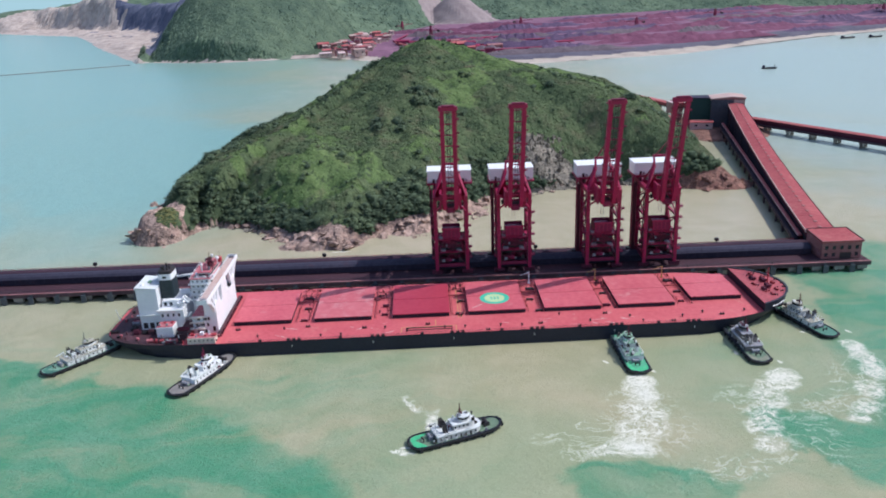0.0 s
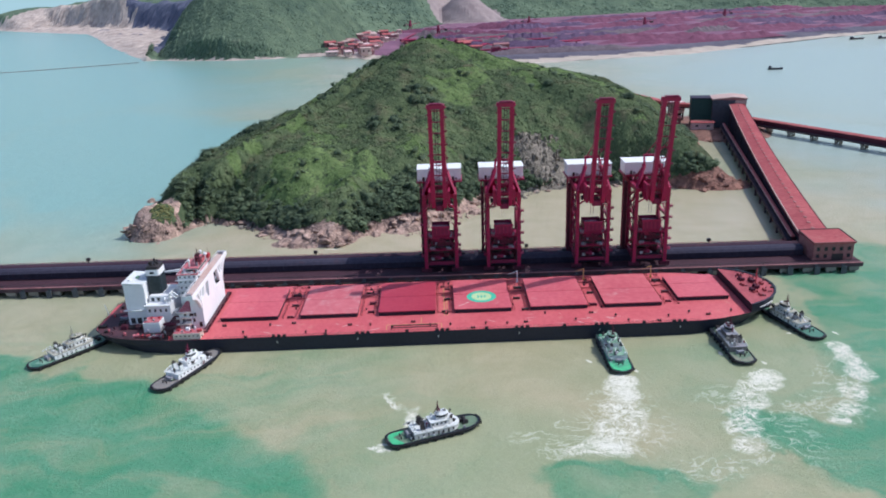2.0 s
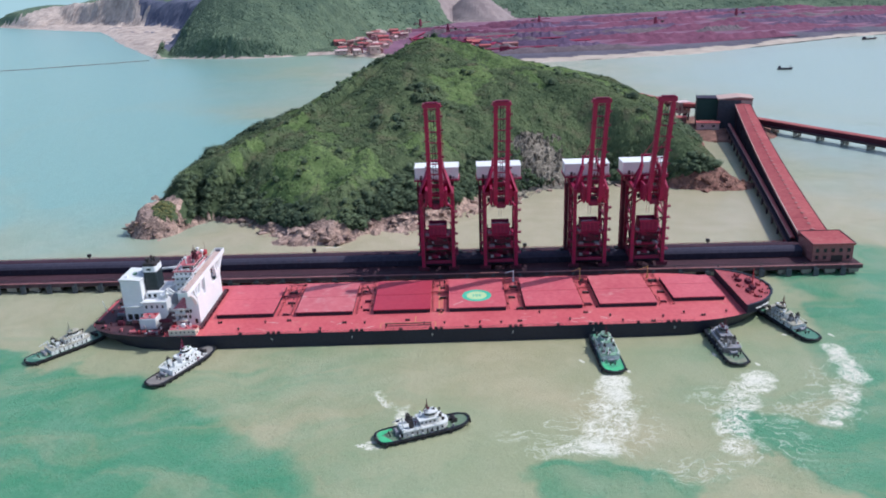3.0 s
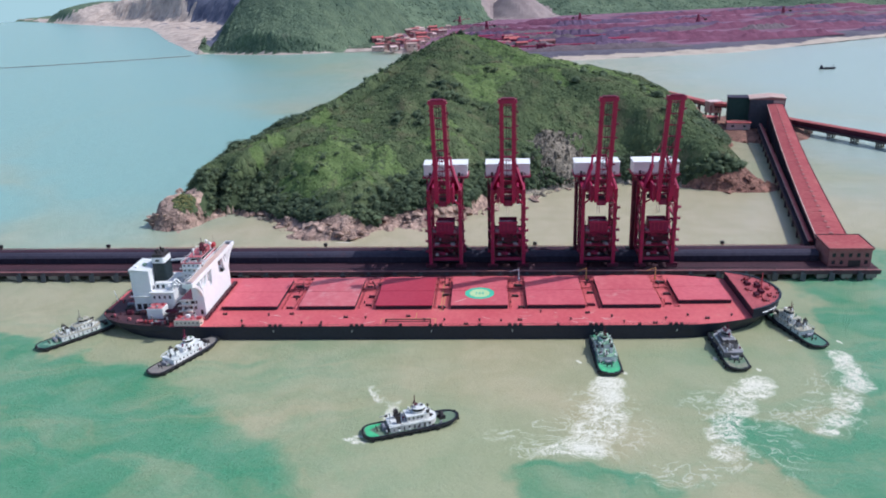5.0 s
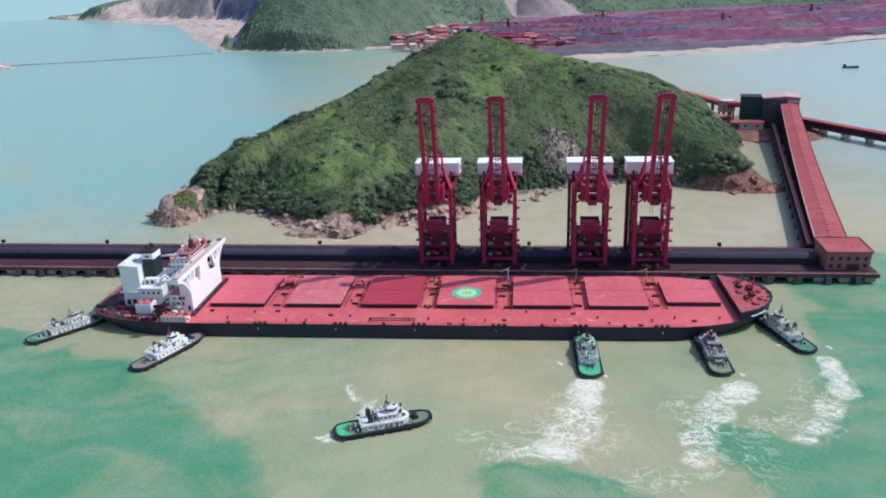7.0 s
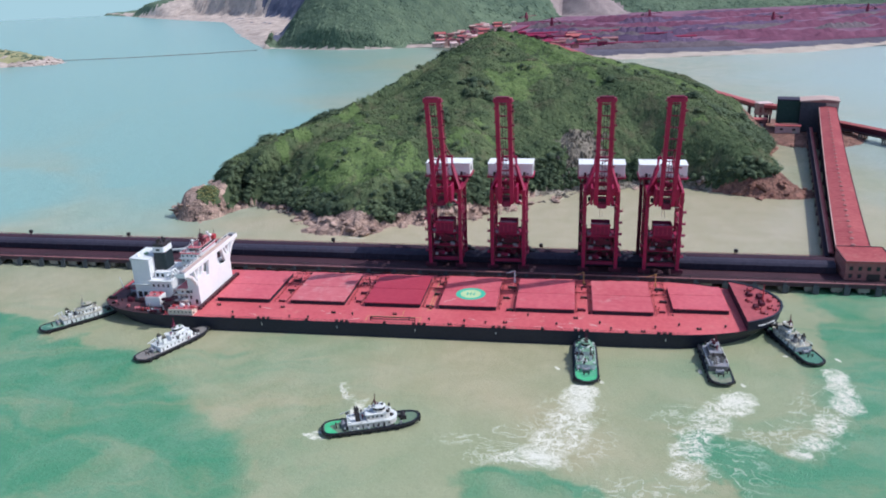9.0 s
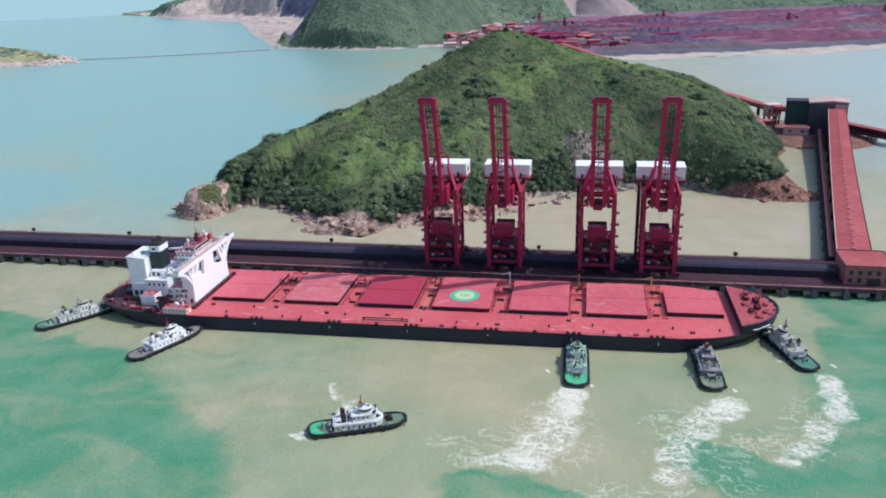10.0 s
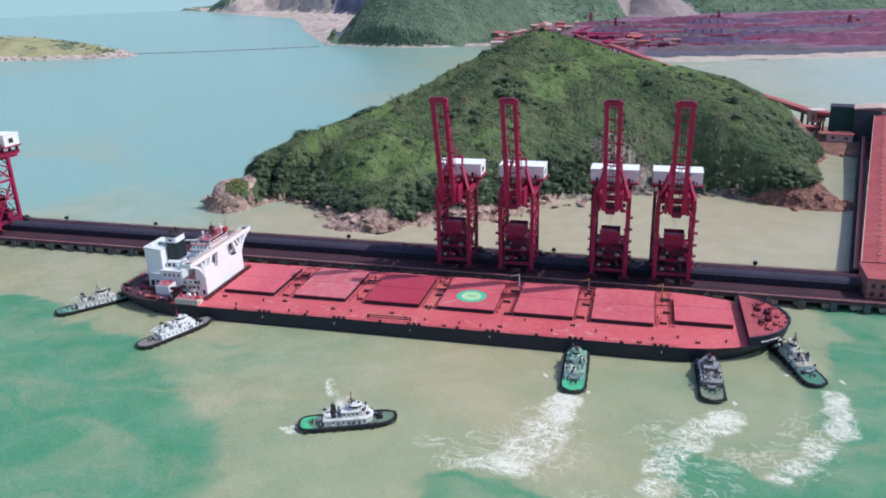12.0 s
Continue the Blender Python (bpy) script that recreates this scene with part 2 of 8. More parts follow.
WATER_SILT_A, WATER_SILT_B, WATER_SILT_C = (0.36, 0.338, 0.205), (0.43, 0.385, 0.25), (0.28, 0.345, 0.21)
WATER_BAY, WATER_EAST = (0.23, 0.40, 0.365), (0.36, 0.44, 0.40)
WATER_CLEAR_A, WATER_CLEAR_B = (0.07, 0.275, 0.145), (0.14, 0.32, 0.195)
M = {
    "water": water_material(),
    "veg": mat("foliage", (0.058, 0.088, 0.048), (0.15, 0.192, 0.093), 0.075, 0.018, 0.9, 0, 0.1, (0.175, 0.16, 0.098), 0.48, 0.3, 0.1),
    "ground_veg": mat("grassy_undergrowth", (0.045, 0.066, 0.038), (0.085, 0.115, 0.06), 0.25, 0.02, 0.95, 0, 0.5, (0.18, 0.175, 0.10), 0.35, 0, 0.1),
    # greens shifted towards blue to paint in the haze of distance
    "far_veg": mat("hazy_far_woods", (0.075, 0.115, 0.084), (0.155, 0.208, 0.135), 0.03, 0.005, 0.95, 0, 3.0, (0.20, 0.20, 0.15), 0.28, 0.16, 0.1),
    "rock": cracked("coast_rock", (0.23, 0.142, 0.118), (0.60, 0.425, 0.35), (0.06, 0.047, 0.043), 0.13),
    "red_rock": cracked("red_point_rock", (0.17, 0.075, 0.058), (0.37, 0.19, 0.145), (0.08, 0.05, 0.045), 0.12),
    "grey_rock": cracked("cliff_rock", (0.13, 0.112, 0.09), (0.40, 0.345, 0.285), (0.06, 0.058, 0.046), 0.15),
    "pale_rock": mat("quarry_rock", (0.32, 0.255, 0.225), (0.57, 0.475, 0.42), 0.05, 0.012, 0.95, 0, 5.0, (0.19, 0.155, 0.155), 0.38),
    "sand": mat("beach_sand", (0.38, 0.31, 0.26), (0.52, 0.44, 0.37), 0.05, 0.01, 0.95, 0, 0.3, (0.34, 0.22, 0.19), 0.35),
    # yard and ore colours hold some purple-blue distance haze besides the ore's red
    "ore_ground": mat("ore_yard_ground", (0.16, 0.066, 0.12), (0.27, 0.13, 0.195), 0.05, 0.008, 0.95, 0, 0.5, (0.11, 0.045, 0.07), 0.5),
    "ore_red": mat("red_ore", (0.12, 0.036, 0.074), (0.20, 0.07, 0.122), 0.12, 0.02, 0.95, 0, 1.0),
    "ore_dark": mat("dark_ore", (0.075, 0.046, 0.095), (0.135, 0.085, 0.15), 0.12, 0.02, 0.95, 0, 1.0),
    "ore_grey": mat("grey_ore", (0.10, 0.075, 0.09), (0.17, 0.13, 0.15), 0.12, 0.02, 0.95, 0, 1.0),
    "crane_red": mat("crane_paint", (0.25, 0.006, 0.05), (0.36, 0.016, 0.078), 1.5, 0.12, 0.5, 0, 0.02, (0.13, 0.012, 0.034), 0.34),
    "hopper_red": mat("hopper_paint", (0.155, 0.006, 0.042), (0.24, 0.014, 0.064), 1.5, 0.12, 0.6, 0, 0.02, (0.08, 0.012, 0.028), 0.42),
    "white": mat("white_paint", (0.76, 0.76, 0.78), (0.84, 0.84, 0.85), 0.9, 0.1, 0.5, 0, 0.01, (0.6, 0.56, 0.54), 0.2),
    "cream": mat("cream_paint", (0.58, 0.50, 0.42), (0.70, 0.60, 0.52), 0.9, 0.1, 0.5, 0, 0.01),
    "dark": mat("dark_steel", (0.018, 0.016, 0.018), (0.05, 0.04, 0.042), 1.0, 0.1, 0.6, 0, 0.02),
    "glass": mat("window_glass", (0.012, 0.016, 0.022), (0.03, 0.035, 0.045), 0.6, 0.1, 0.12, 0, 0.0),
    "hull": mat("hull_paint", (0.008, 0.011, 0.024), (0.018, 0.021, 0.038), 0.7, 0.05, 0.55, 0, 0.02, (0.04, 0.024, 0.026), 0.12),
    # worn deck red, its dark mottle also painting in the bulwark shadows
    "fore_deck": mat("worn_shaded_fore_deck_paint", (0.30, 0.045, 0.062), (0.44, 0.095, 0.105), 0.5, 0.09, 0.65, 0, 0.01, (0.10, 0.035, 0.045), 0.40),
    "deck": mat("deck_paint", (0.50, 0.075, 0.095), (0.61, 0.135, 0.145), 0.5, 0.045, 0.6, 0, 0.01, (0.56, 0.24, 0.20), 0.34),
    "hatch_a": mat("hatch_paint", (0.49, 0.073, 0.105), (0.60, 0.132, 0.157), 0.4, 0.05, 0.6, 0, 0.01, (0.57, 0.26, 0.26), 0.32),
    "hatch_b": mat("worn_hatch_paint", (0.48, 0.09, 0.117), (0.58, 0.16, 0.18), 0.35, 0.05, 0.65, 0, 0.01, (0.58, 0.30, 0.30), 0.45),
    "hatch_c": mat("fresh_hatch_paint", (0.36, 0.024, 0.055), (0.43, 0.045, 0.075), 0.4, 0.05, 0.55, 0, 0.01, (0.42, 0.10, 0.10), 0.25),
    "hatch_d": mat("lightly_worn_hatch_paint", (0.49, 0.08, 0.11), (0.61, 0.16, 0.18), 0.3, 0.03, 0.6, 0, 0.01, (0.60, 0.31, 0.30), 0.36),
    "poop": mat("dark_deck_paint", (0.045, 0.021, 0.03), (0.10, 0.038, 0.048), 0.6, 0.1, 0.7, 0, 0.01, (0.21, 0.095, 0.10), 0.27),
    "yellow": mat("yellow_paint", (0.50, 0.27, 0.10), (0.58, 0.34, 0.14), 0.8, 0.1, 0.6, 0, 0.0),
    "bright_red": mat("red_paint", (0.40, 0.03, 0.05), (0.52, 0.09, 0.10), 0.8, 0.1, 0.5, 0, 0.0, (0.6, 0.25, 0.25), 0.3),
    "funnel": mat("funnel_paint", (0.012, 0.022, 0.028), (0.03, 0.045, 0.05), 0.8, 0.1, 0.5, 0, 0.0),
    "pad_green": mat("pad_green_paint", (0.05, 0.42, 0.27), (0.10, 0.52, 0.36), 0.8, 0.1, 0.6, 0, 0.0),
    "pad_yellow": mat("pad_yellow_paint", (0.42, 0.58, 0.30), (0.52, 0.66, 0.36), 0.8, 0.1, 0.6, 0, 0.0),
    "tug_green": mat("tug_green_deck", (0.06, 0.31, 0.17), (0.12, 0.41, 0.24), 0.9, 0.15, 0.6, 0, 0.01, (0.22, 0.34, 0.25), 0.4),
    "tug_bright": mat("tug_bright_green_deck", (0.05, 0.40, 0.17), (0.09, 0.50, 0.24), 0.9, 0.15, 0.6, 0, 0.01, (0.2, 0.42, 0.27), 0.35),
    "tug_olive": mat("tug_olive_deck", (0.09, 0.15, 0.10), (0.16, 0.23, 0.15), 0.9, 0.15, 0.65, 0, 0.01, (0.25, 0.24, 0.18), 0.4),
    "tug_grey": mat("tug_grey_deck", (0.17, 0.155, 0.15), (0.27, 0.25, 0.23), 0.9, 0.15, 0.65, 0, 0.01, (0.25, 0.17, 0.14), 0.4),
    "rubber": mat("black_rubber", (0.012, 0.012, 0.012), (0.03, 0.03, 0.03), 1.0, 0.2, 0.8, 0, 0.02),
    "shaded_sheet": mat("shaded_tower_sheet", (0.05, 0.052, 0.07), (0.095, 0.095, 0.12), 0.4, 0.04, 0.8, 0, 0.02, (0.16, 0.085, 0.09), 0.3),
    "apron_dark": mat("dark_red_concrete", (0.032, 0.013, 0.022), (0.066, 0.024, 0.037), 0.5, 0.04, 0.9, 0, 0.02, (0.12, 0.042, 0.052), 0.3),
    "quay_dark": mat("dark_quay_side", (0.05, 0.03, 0.04), (0.10, 0.062, 0.07), 0.5, 0.04, 0.9, 0, 0.02, (0.16, 0.065, 0.068), 0.3),
    "concrete": mat("weathered_concrete", (0.18, 0.17, 0.15), (0.30, 0.28, 0.25), 0.5, 0.05, 0.9, 0, 0.03, (0.16, 0.08, 0.07), 0.3),
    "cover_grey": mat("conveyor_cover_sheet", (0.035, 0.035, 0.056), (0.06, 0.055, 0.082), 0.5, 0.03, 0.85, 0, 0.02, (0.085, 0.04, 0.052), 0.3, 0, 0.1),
    # darker copy of the cover sheet, with the side walls' shade put in
    "cover_shaded": mat("shaded_conveyor_sheet", (0.022, 0.019, 0.033), (0.042, 0.034, 0.053), 0.5, 0.03, 0.8, 0, 0.02, (0.075, 0.034, 0.045), 0.28, 0, 0.1),
    "roof_red": mat("dusty_red_roof_sheet", (0.38, 0.085, 0.09), (0.50, 0.15, 0.15), 0.4, 0.03, 0.85, 0, 0.02, (0.52, 0.27, 0.24), 0.32, 0, 0.2),
    "wall_red": mat("dusty_red_wall", (0.24, 0.09, 0.09), (0.36, 0.17, 0.165), 0.4, 0.04, 0.9, 0, 0.02, (0.45, 0.33, 0.31), 0.3),
    "wall_pale": mat("dusty_pale_wall", (0.42, 0.27, 0.24), (0.56, 0.42, 0.38), 0.4, 0.04, 0.9, 0, 0.02, (0.30, 0.13, 0.115), 0.35),
    "green_wall": mat("dark_green_sheet", (0.012, 0.05, 0.045), (0.025, 0.075, 0.065), 0.4, 0.04, 0.6, 0, 0.02),
    "spoil": mat("pale_spoil", (0.235, 0.185, 0.185), (0.325, 0.265, 0.26), 0.05, 0.01, 0.95, 0, 2.0, (0.24, 0.205, 0.21), 0.3),
    "slate": mat("slate_embankment", (0.07, 0.062, 0.09), (0.13, 0.115, 0.15), 0.06, 0.01, 0.95, 0, 2.0, (0.15, 0.095, 0.115), 0.3),
    # quarry rock with the shadow of its face in the colour
    "shaded_rock": mat("shaded_quarry_rock", (0.065, 0.075, 0.125), (0.135, 0.14, 0.20), 0.04, 0.008, 0.95, 0, 4.0, (0.30, 0.27, 0.28), 0.16),
    "dry_grass": mat("dry_grass", (0.24, 0.235, 0.115), (0.40, 0.365, 0.20), 0.05, 0.012, 0.95, 0, 1.0, (0.15, 0.18, 0.09), 0.38),
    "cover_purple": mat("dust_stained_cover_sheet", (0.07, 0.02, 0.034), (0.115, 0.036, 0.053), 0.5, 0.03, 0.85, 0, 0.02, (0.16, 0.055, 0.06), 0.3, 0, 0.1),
    "cover_dull": mat("dull_purple_cover_sheet", (0.04, 0.024, 0.04), (0.075, 0.042, 0.058), 0.5, 0.03, 0.85, 0, 0.02, (0.12, 0.06, 0.07), 0.3, 0, 0.1),
    "kerb_pink": mat("dusty_pink_kerb", (0.25, 0.10, 0.105), (0.38, 0.18, 0.18), 0.5, 0.04, 0.9, 0, 0.02, (0.16, 0.05, 0.06), 0.35),
    "fender_grey": mat("weathered_fender_panel", (0.045, 0.055, 0.065), (0.10, 0.11, 0.125), 0.8, 0.1, 0.75, 0, 0.03, (0.03, 0.03, 0.03), 0.35),
    "bund_stone": mat("breakwater_stone", (0.10, 0.10, 0.10), (0.22, 0.20, 0.19), 0.2, 0.05, 0.95, 0, 0.3),
    "pale_pink": mat("pale_pink_sheet", (0.58, 0.40, 0.40), (0.72, 0.54, 0.53), 0.5, 0.05, 0.8, 0, 0.02, (0.40, 0.19, 0.19), 0.3),
    "roof_dust": mat("ore_dusted_roof_sheet", (0.295, 0.056, 0.068), (0.42, 0.11, 0.112), 0.4, 0.03, 0.85, 0, 0.02, (0.42, 0.17, 0.155), 0.34, 0, 0.2),
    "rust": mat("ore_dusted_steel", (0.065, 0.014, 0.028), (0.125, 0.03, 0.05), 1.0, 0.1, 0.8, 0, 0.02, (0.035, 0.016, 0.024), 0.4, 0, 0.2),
    "faded_red": mat("faded_red_roof", (0.42, 0.075, 0.10), (0.55, 0.19, 0.21), 0.6, 0.2, 0.7, 0, 0.01, (0.62, 0.40, 0.40), 0.45),
    "tug_white": mat("weathered_white_paint", (0.60, 0.62, 0.62), (0.76, 0.77, 0.76), 0.9, 0.3, 0.5, 0, 0.01, (0.45, 0.42, 0.38), 0.3),
    "tug_cream": mat("weathered_cream_deck", (0.33, 0.31, 0.25), (0.46, 0.43, 0.35), 0.9, 0.3, 0.65, 0, 0.01, (0.2, 0.19, 0.16), 0.4),
    "tug_lead": mat("lead_grey_paint", (0.19, 0.19, 0.22), (0.31, 0.31, 0.34), 0.9, 0.3, 0.6, 0, 0.01, (0.28, 0.20, 0.18), 0.35),
    "tug_pale": mat("pale_green_deck", (0.16, 0.30, 0.21), (0.25, 0.40, 0.29), 0.9, 0.3, 0.6, 0, 0.01, (0.34, 0.36, 0.30), 0.4),
    "tug_teal": mat("dark_teal_deck", (0.045, 0.15, 0.105), (0.095, 0.235, 0.165), 0.9, 0.3, 0.6, 0, 0.01, (0.2, 0.24, 0.19), 0.35),
    "tug_moss": mat("moss_grey_deck", (0.15, 0.165, 0.115), (0.26, 0.27, 0.20), 0.9, 0.3, 0.65, 0, 0.01, (0.3, 0.24, 0.18), 0.35),
    "tug_lilac": mat("pale_lilac_grey_paint", (0.47, 0.46, 0.45), (0.62, 0.61, 0.59), 0.9, 0.3, 0.5, 0, 0.01, (0.32, 0.27, 0.27), 0.3),
    "pipe_red": mat("red_pipe_paint", (0.26, 0.035, 0.045), (0.34, 0.06, 0.065), 0.8, 0.1, 0.6, 0, 0.01),
    "tree_veg": mat("tree_foliage", (0.046, 0.07, 0.046), (0.122, 0.162, 0.09), 0.1, 0.02, 0.85, 0, 0.15, (0.18, 0.21, 0.10), 0.3, 0.25, 0.15),
    "bright_veg": mat("yellow_green_grass_and_shrubs", (0.09, 0.145, 0.052), (0.19, 0.26, 0.10), 0.07, 0.02, 0.9, 0, 0.1, (0.225, 0.22, 0.125), 0.38, 0.3, 0.1),
    "dry_tuft": mat("dry_tufted_grass", (0.16, 0.17, 0.07), (0.31, 0.30, 0.13), 0.3, 0.05, 0.95, 0, 0.1, (0.10, 0.13, 0.05), 0.4, 0.1, 0.1),
    "scuff": mat("scuffed_paint", (0.56, 0.28, 0.27), (0.66, 0.44, 0.42), 1.2, 0.2, 0.7, 0, 0.0, (0.50, 0.14, 0.14), 0.5),
}


# ---- building blocks ----
def part(name, bm, material, parent=None, label=""):
    """Links a bmesh as one mesh object, under a thing or a part."""
    me = bpy.data.meshes.new(name)
    bm.to_mesh(me)
    bm.free()
    me.materials.append(material)
    ob = new(name, me)
    if parent is not None:
        ob.parent = parent
    if label:
        ob["label"] = label
    return ob


def box(bm, x0, x1, y0, y1, z0, z1, bevel=0.0):
    r = bmesh.ops.create_cube(bm, size=1)
    bmesh.ops.transform(bm, matrix=Matrix.Translation(((x0 + x1) / 2, (y0 + y1) / 2, (z0 + z1) / 2)) @ Matrix.Diagonal((x1 - x0, y1 - y0, z1 - z0, 1)), verts=r["verts"])
    if bevel:
        edges = {e for v in r["verts"] for e in v.link_edges}
        bmesh.ops.bevel(bm, geom=list(edges), offset=bevel, segments=2, affect="EDGES")
    return bm


def beam(bm, p, q, w, h=None):
    """A box-section member from p to q."""
    p, q = Vector(p), Vector(q)
    d = q - p
    r = bmesh.ops.create_cube(bm, size=1)
    turn = d.to_track_quat("Z", "X").to_matrix().to_4x4()
    bmesh.ops.transform(bm, matrix=Matrix.Translation((p + q) / 2) @ turn @ Matrix.Diagonal((w, h or w, d.length, 1)), verts=r["verts"])
    return bm


def rod(bm, p, q, r1, r2=None, n=10):
    p, q = Vector(p), Vector(q)
    d = q - p
    r = bmesh.ops.create_cone(bm, cap_ends=True, segments=n, radius1=r1, radius2=r1 if r2 is None else r2, depth=d.length)
    bmesh.ops.transform(bm, matrix=Matrix.Translation((p + q) / 2) @ d.to_track_quat("Z", "X").to_matrix().to_4x4(), verts=r["verts"])
    return bm


def loft(bm, rings, cap=(True, True)):
    """Skins closed rings of equally many points."""
    rows = [[bm.verts.new(p) for p in ring] for ring in rings]
    n = len(rows[0])
    for a, b in zip(rows, rows[1:]):
        for k in range(n):
            bm.faces.new((a[k], a[(k + 1) % n], b[(k + 1) % n], b[k]))
    if cap[0]:
        bm.faces.new(rows[0][::-1])
    if cap[1]:
        bm.faces.new(rows[-1])
    bmesh.ops.recalc_face_normals(bm, faces=bm.faces)
    return bm


def B():
    return bmesh.new()


def thing(name, label, category, m=None, group="", kind=""):
    e = new(name)
    e.empty_display_size = 1
    if m is not None:
        e.matrix_world = m
    return tagged(e, label, category, group, kind)


def arrays_mesh(name, verts, faces, materials, index=None, smooth=False):
    me = bpy.data.meshes.new(name)
    me.from_pydata(verts, [], faces)
    for mm in materials:
        me.materials.append(mm)
    if index is not None:
        me.polygons.foreach_set("material_index", np.asarray(index, dtype=np.int32))
    if smooth:
        me.polygons.foreach_set("use_smooth", np.ones(len(me.polygons), dtype=bool))
    me.update()
    return new(name, me)


def wobble(x, y, seed=0):
    """Smooth pseudo-random field in -1..1, by summed sines."""
    rs = np.random.RandomState(seed)
    out = 0
    for k in range(9):
        a, p, f = rs.uniform(0, 2 * np.pi), rs.uniform(0, 2 * np.pi), 1.9 ** (k / 2)
        out = out + np.sin((x * np.cos(a) + y * np.sin(a)) * f + p) / f ** 0.8
    return out / 3.2


def sstep(v, a, b):
    u = np.clip((v - a) / (b - a), 0, 1)
    return u * u * (3 - 2 * u)


# ---- sea ----
ring = [(4950 * math.cos(a), 4950 * math.sin(a), 0) for a in np.linspace(0, 2 * np.pi, 97)[:-1]]
sea = arrays_mesh("water", ring + [(0, 0, 0)], [(k, (k + 1) % 96, 96) for k in range(96)], [M["water"]])
tagged(sea, "silty green and beige sea water with white propeller foam", "water", kind="structure")

# ---- the wooded island ----
PEAK = np.array((10.0, 890.0))
COAST = np.array([(-219, 556), (-200, 541), (-183, 558), (-170, 583), (-132, 562), (-110, 545), (-87, 529), (-66, 513), (-50, 529), (-32, 535), (-5, 537), (14, 560), (47, 606),
                  (80, 632), (103, 640), (150, 653), (179, 652), (205, 640), (240, 624), (262, 626), (276, 637), (272, 655), (268, 690), (274, 745), (288, 800), (300, 882), (276, 972), (170, 1060), (40, 1110), (-80, 1090),
                  (-170, 1010), (-215, 910), (-235, 800), (-236, 710), (-222, 640), (-218, 590)], dtype=float)
_th = np.linspace(-np.pi, np.pi, 721)
_rc = np.zeros(721)
for _a, _b in zip(COAST, np.roll(COAST, -1, axis=0)):
    _d, _e = _b - _a, _a - PEAK
    for _k, _t in enumerate(_th):
        _w = np.array((math.cos(_t), math.sin(_t)))
        _den = _w[0] * -_d[1] + _w[1] * _d[0]
        if abs(_den) > 1e-9:
            _r = (_e[0] * -_d[1] + _e[1] * _d[0]) / _den
            _s = (_w[0] * _e[1] - _w[1] * _e[0]) / _den
            if _r > 0 and 0 <= _s <= 1:
                _rc[_k] = max(_rc[_k], _r)
U = (0, 0.08, 0.16, 0.3, 0.47, 0.6, 0.74, 0.87, 1.0)
FALL = {-180: (0.966, 0.936, 0.855, 0.723, 0.542, 0.398, 0.246, 0.13, 0), -145: (0.966, 0.936, 0.847, 0.697, 0.5, 0.381, 0.28, 0.18, 0),
        -130: (0.966, 0.936, 0.855, 0.714, 0.534, 0.432, 0.381, 0.28, 0), -117: (0.966, 0.95, 0.89, 0.78, 0.63, 0.51, 0.42, 0.30, 0),
        -98: (0.966, 0.965, 0.925, 0.80, 0.64, 0.51, 0.37, 0.21, 0), -72: (0.966, 0.96, 0.915, 0.795, 0.675, 0.58, 0.45, 0.26, 0),
        -40: (0.966, 0.936, 0.889, 0.774, 0.678, 0.61, 0.5, 0.297, 0), -20: (0.966, 0.928, 0.87, 0.725, 0.595, 0.525, 0.415, 0.245, 0),
        10: (0.966, 0.925, 0.865, 0.73, 0.612, 0.55, 0.465, 0.31, 0), 35: (0.966, 0.92, 0.86, 0.72, 0.60, 0.535, 0.45, 0.285, 0), 90: (0.966, 0.90, 0.82, 0.65, 0.48, 0.36, 0.24, 0.14, 0),
        145: (0.966, 0.936, 0.885, 0.77, 0.62, 0.50, 0.37, 0.22, 0)}
FALL[180] = FALL[-180]


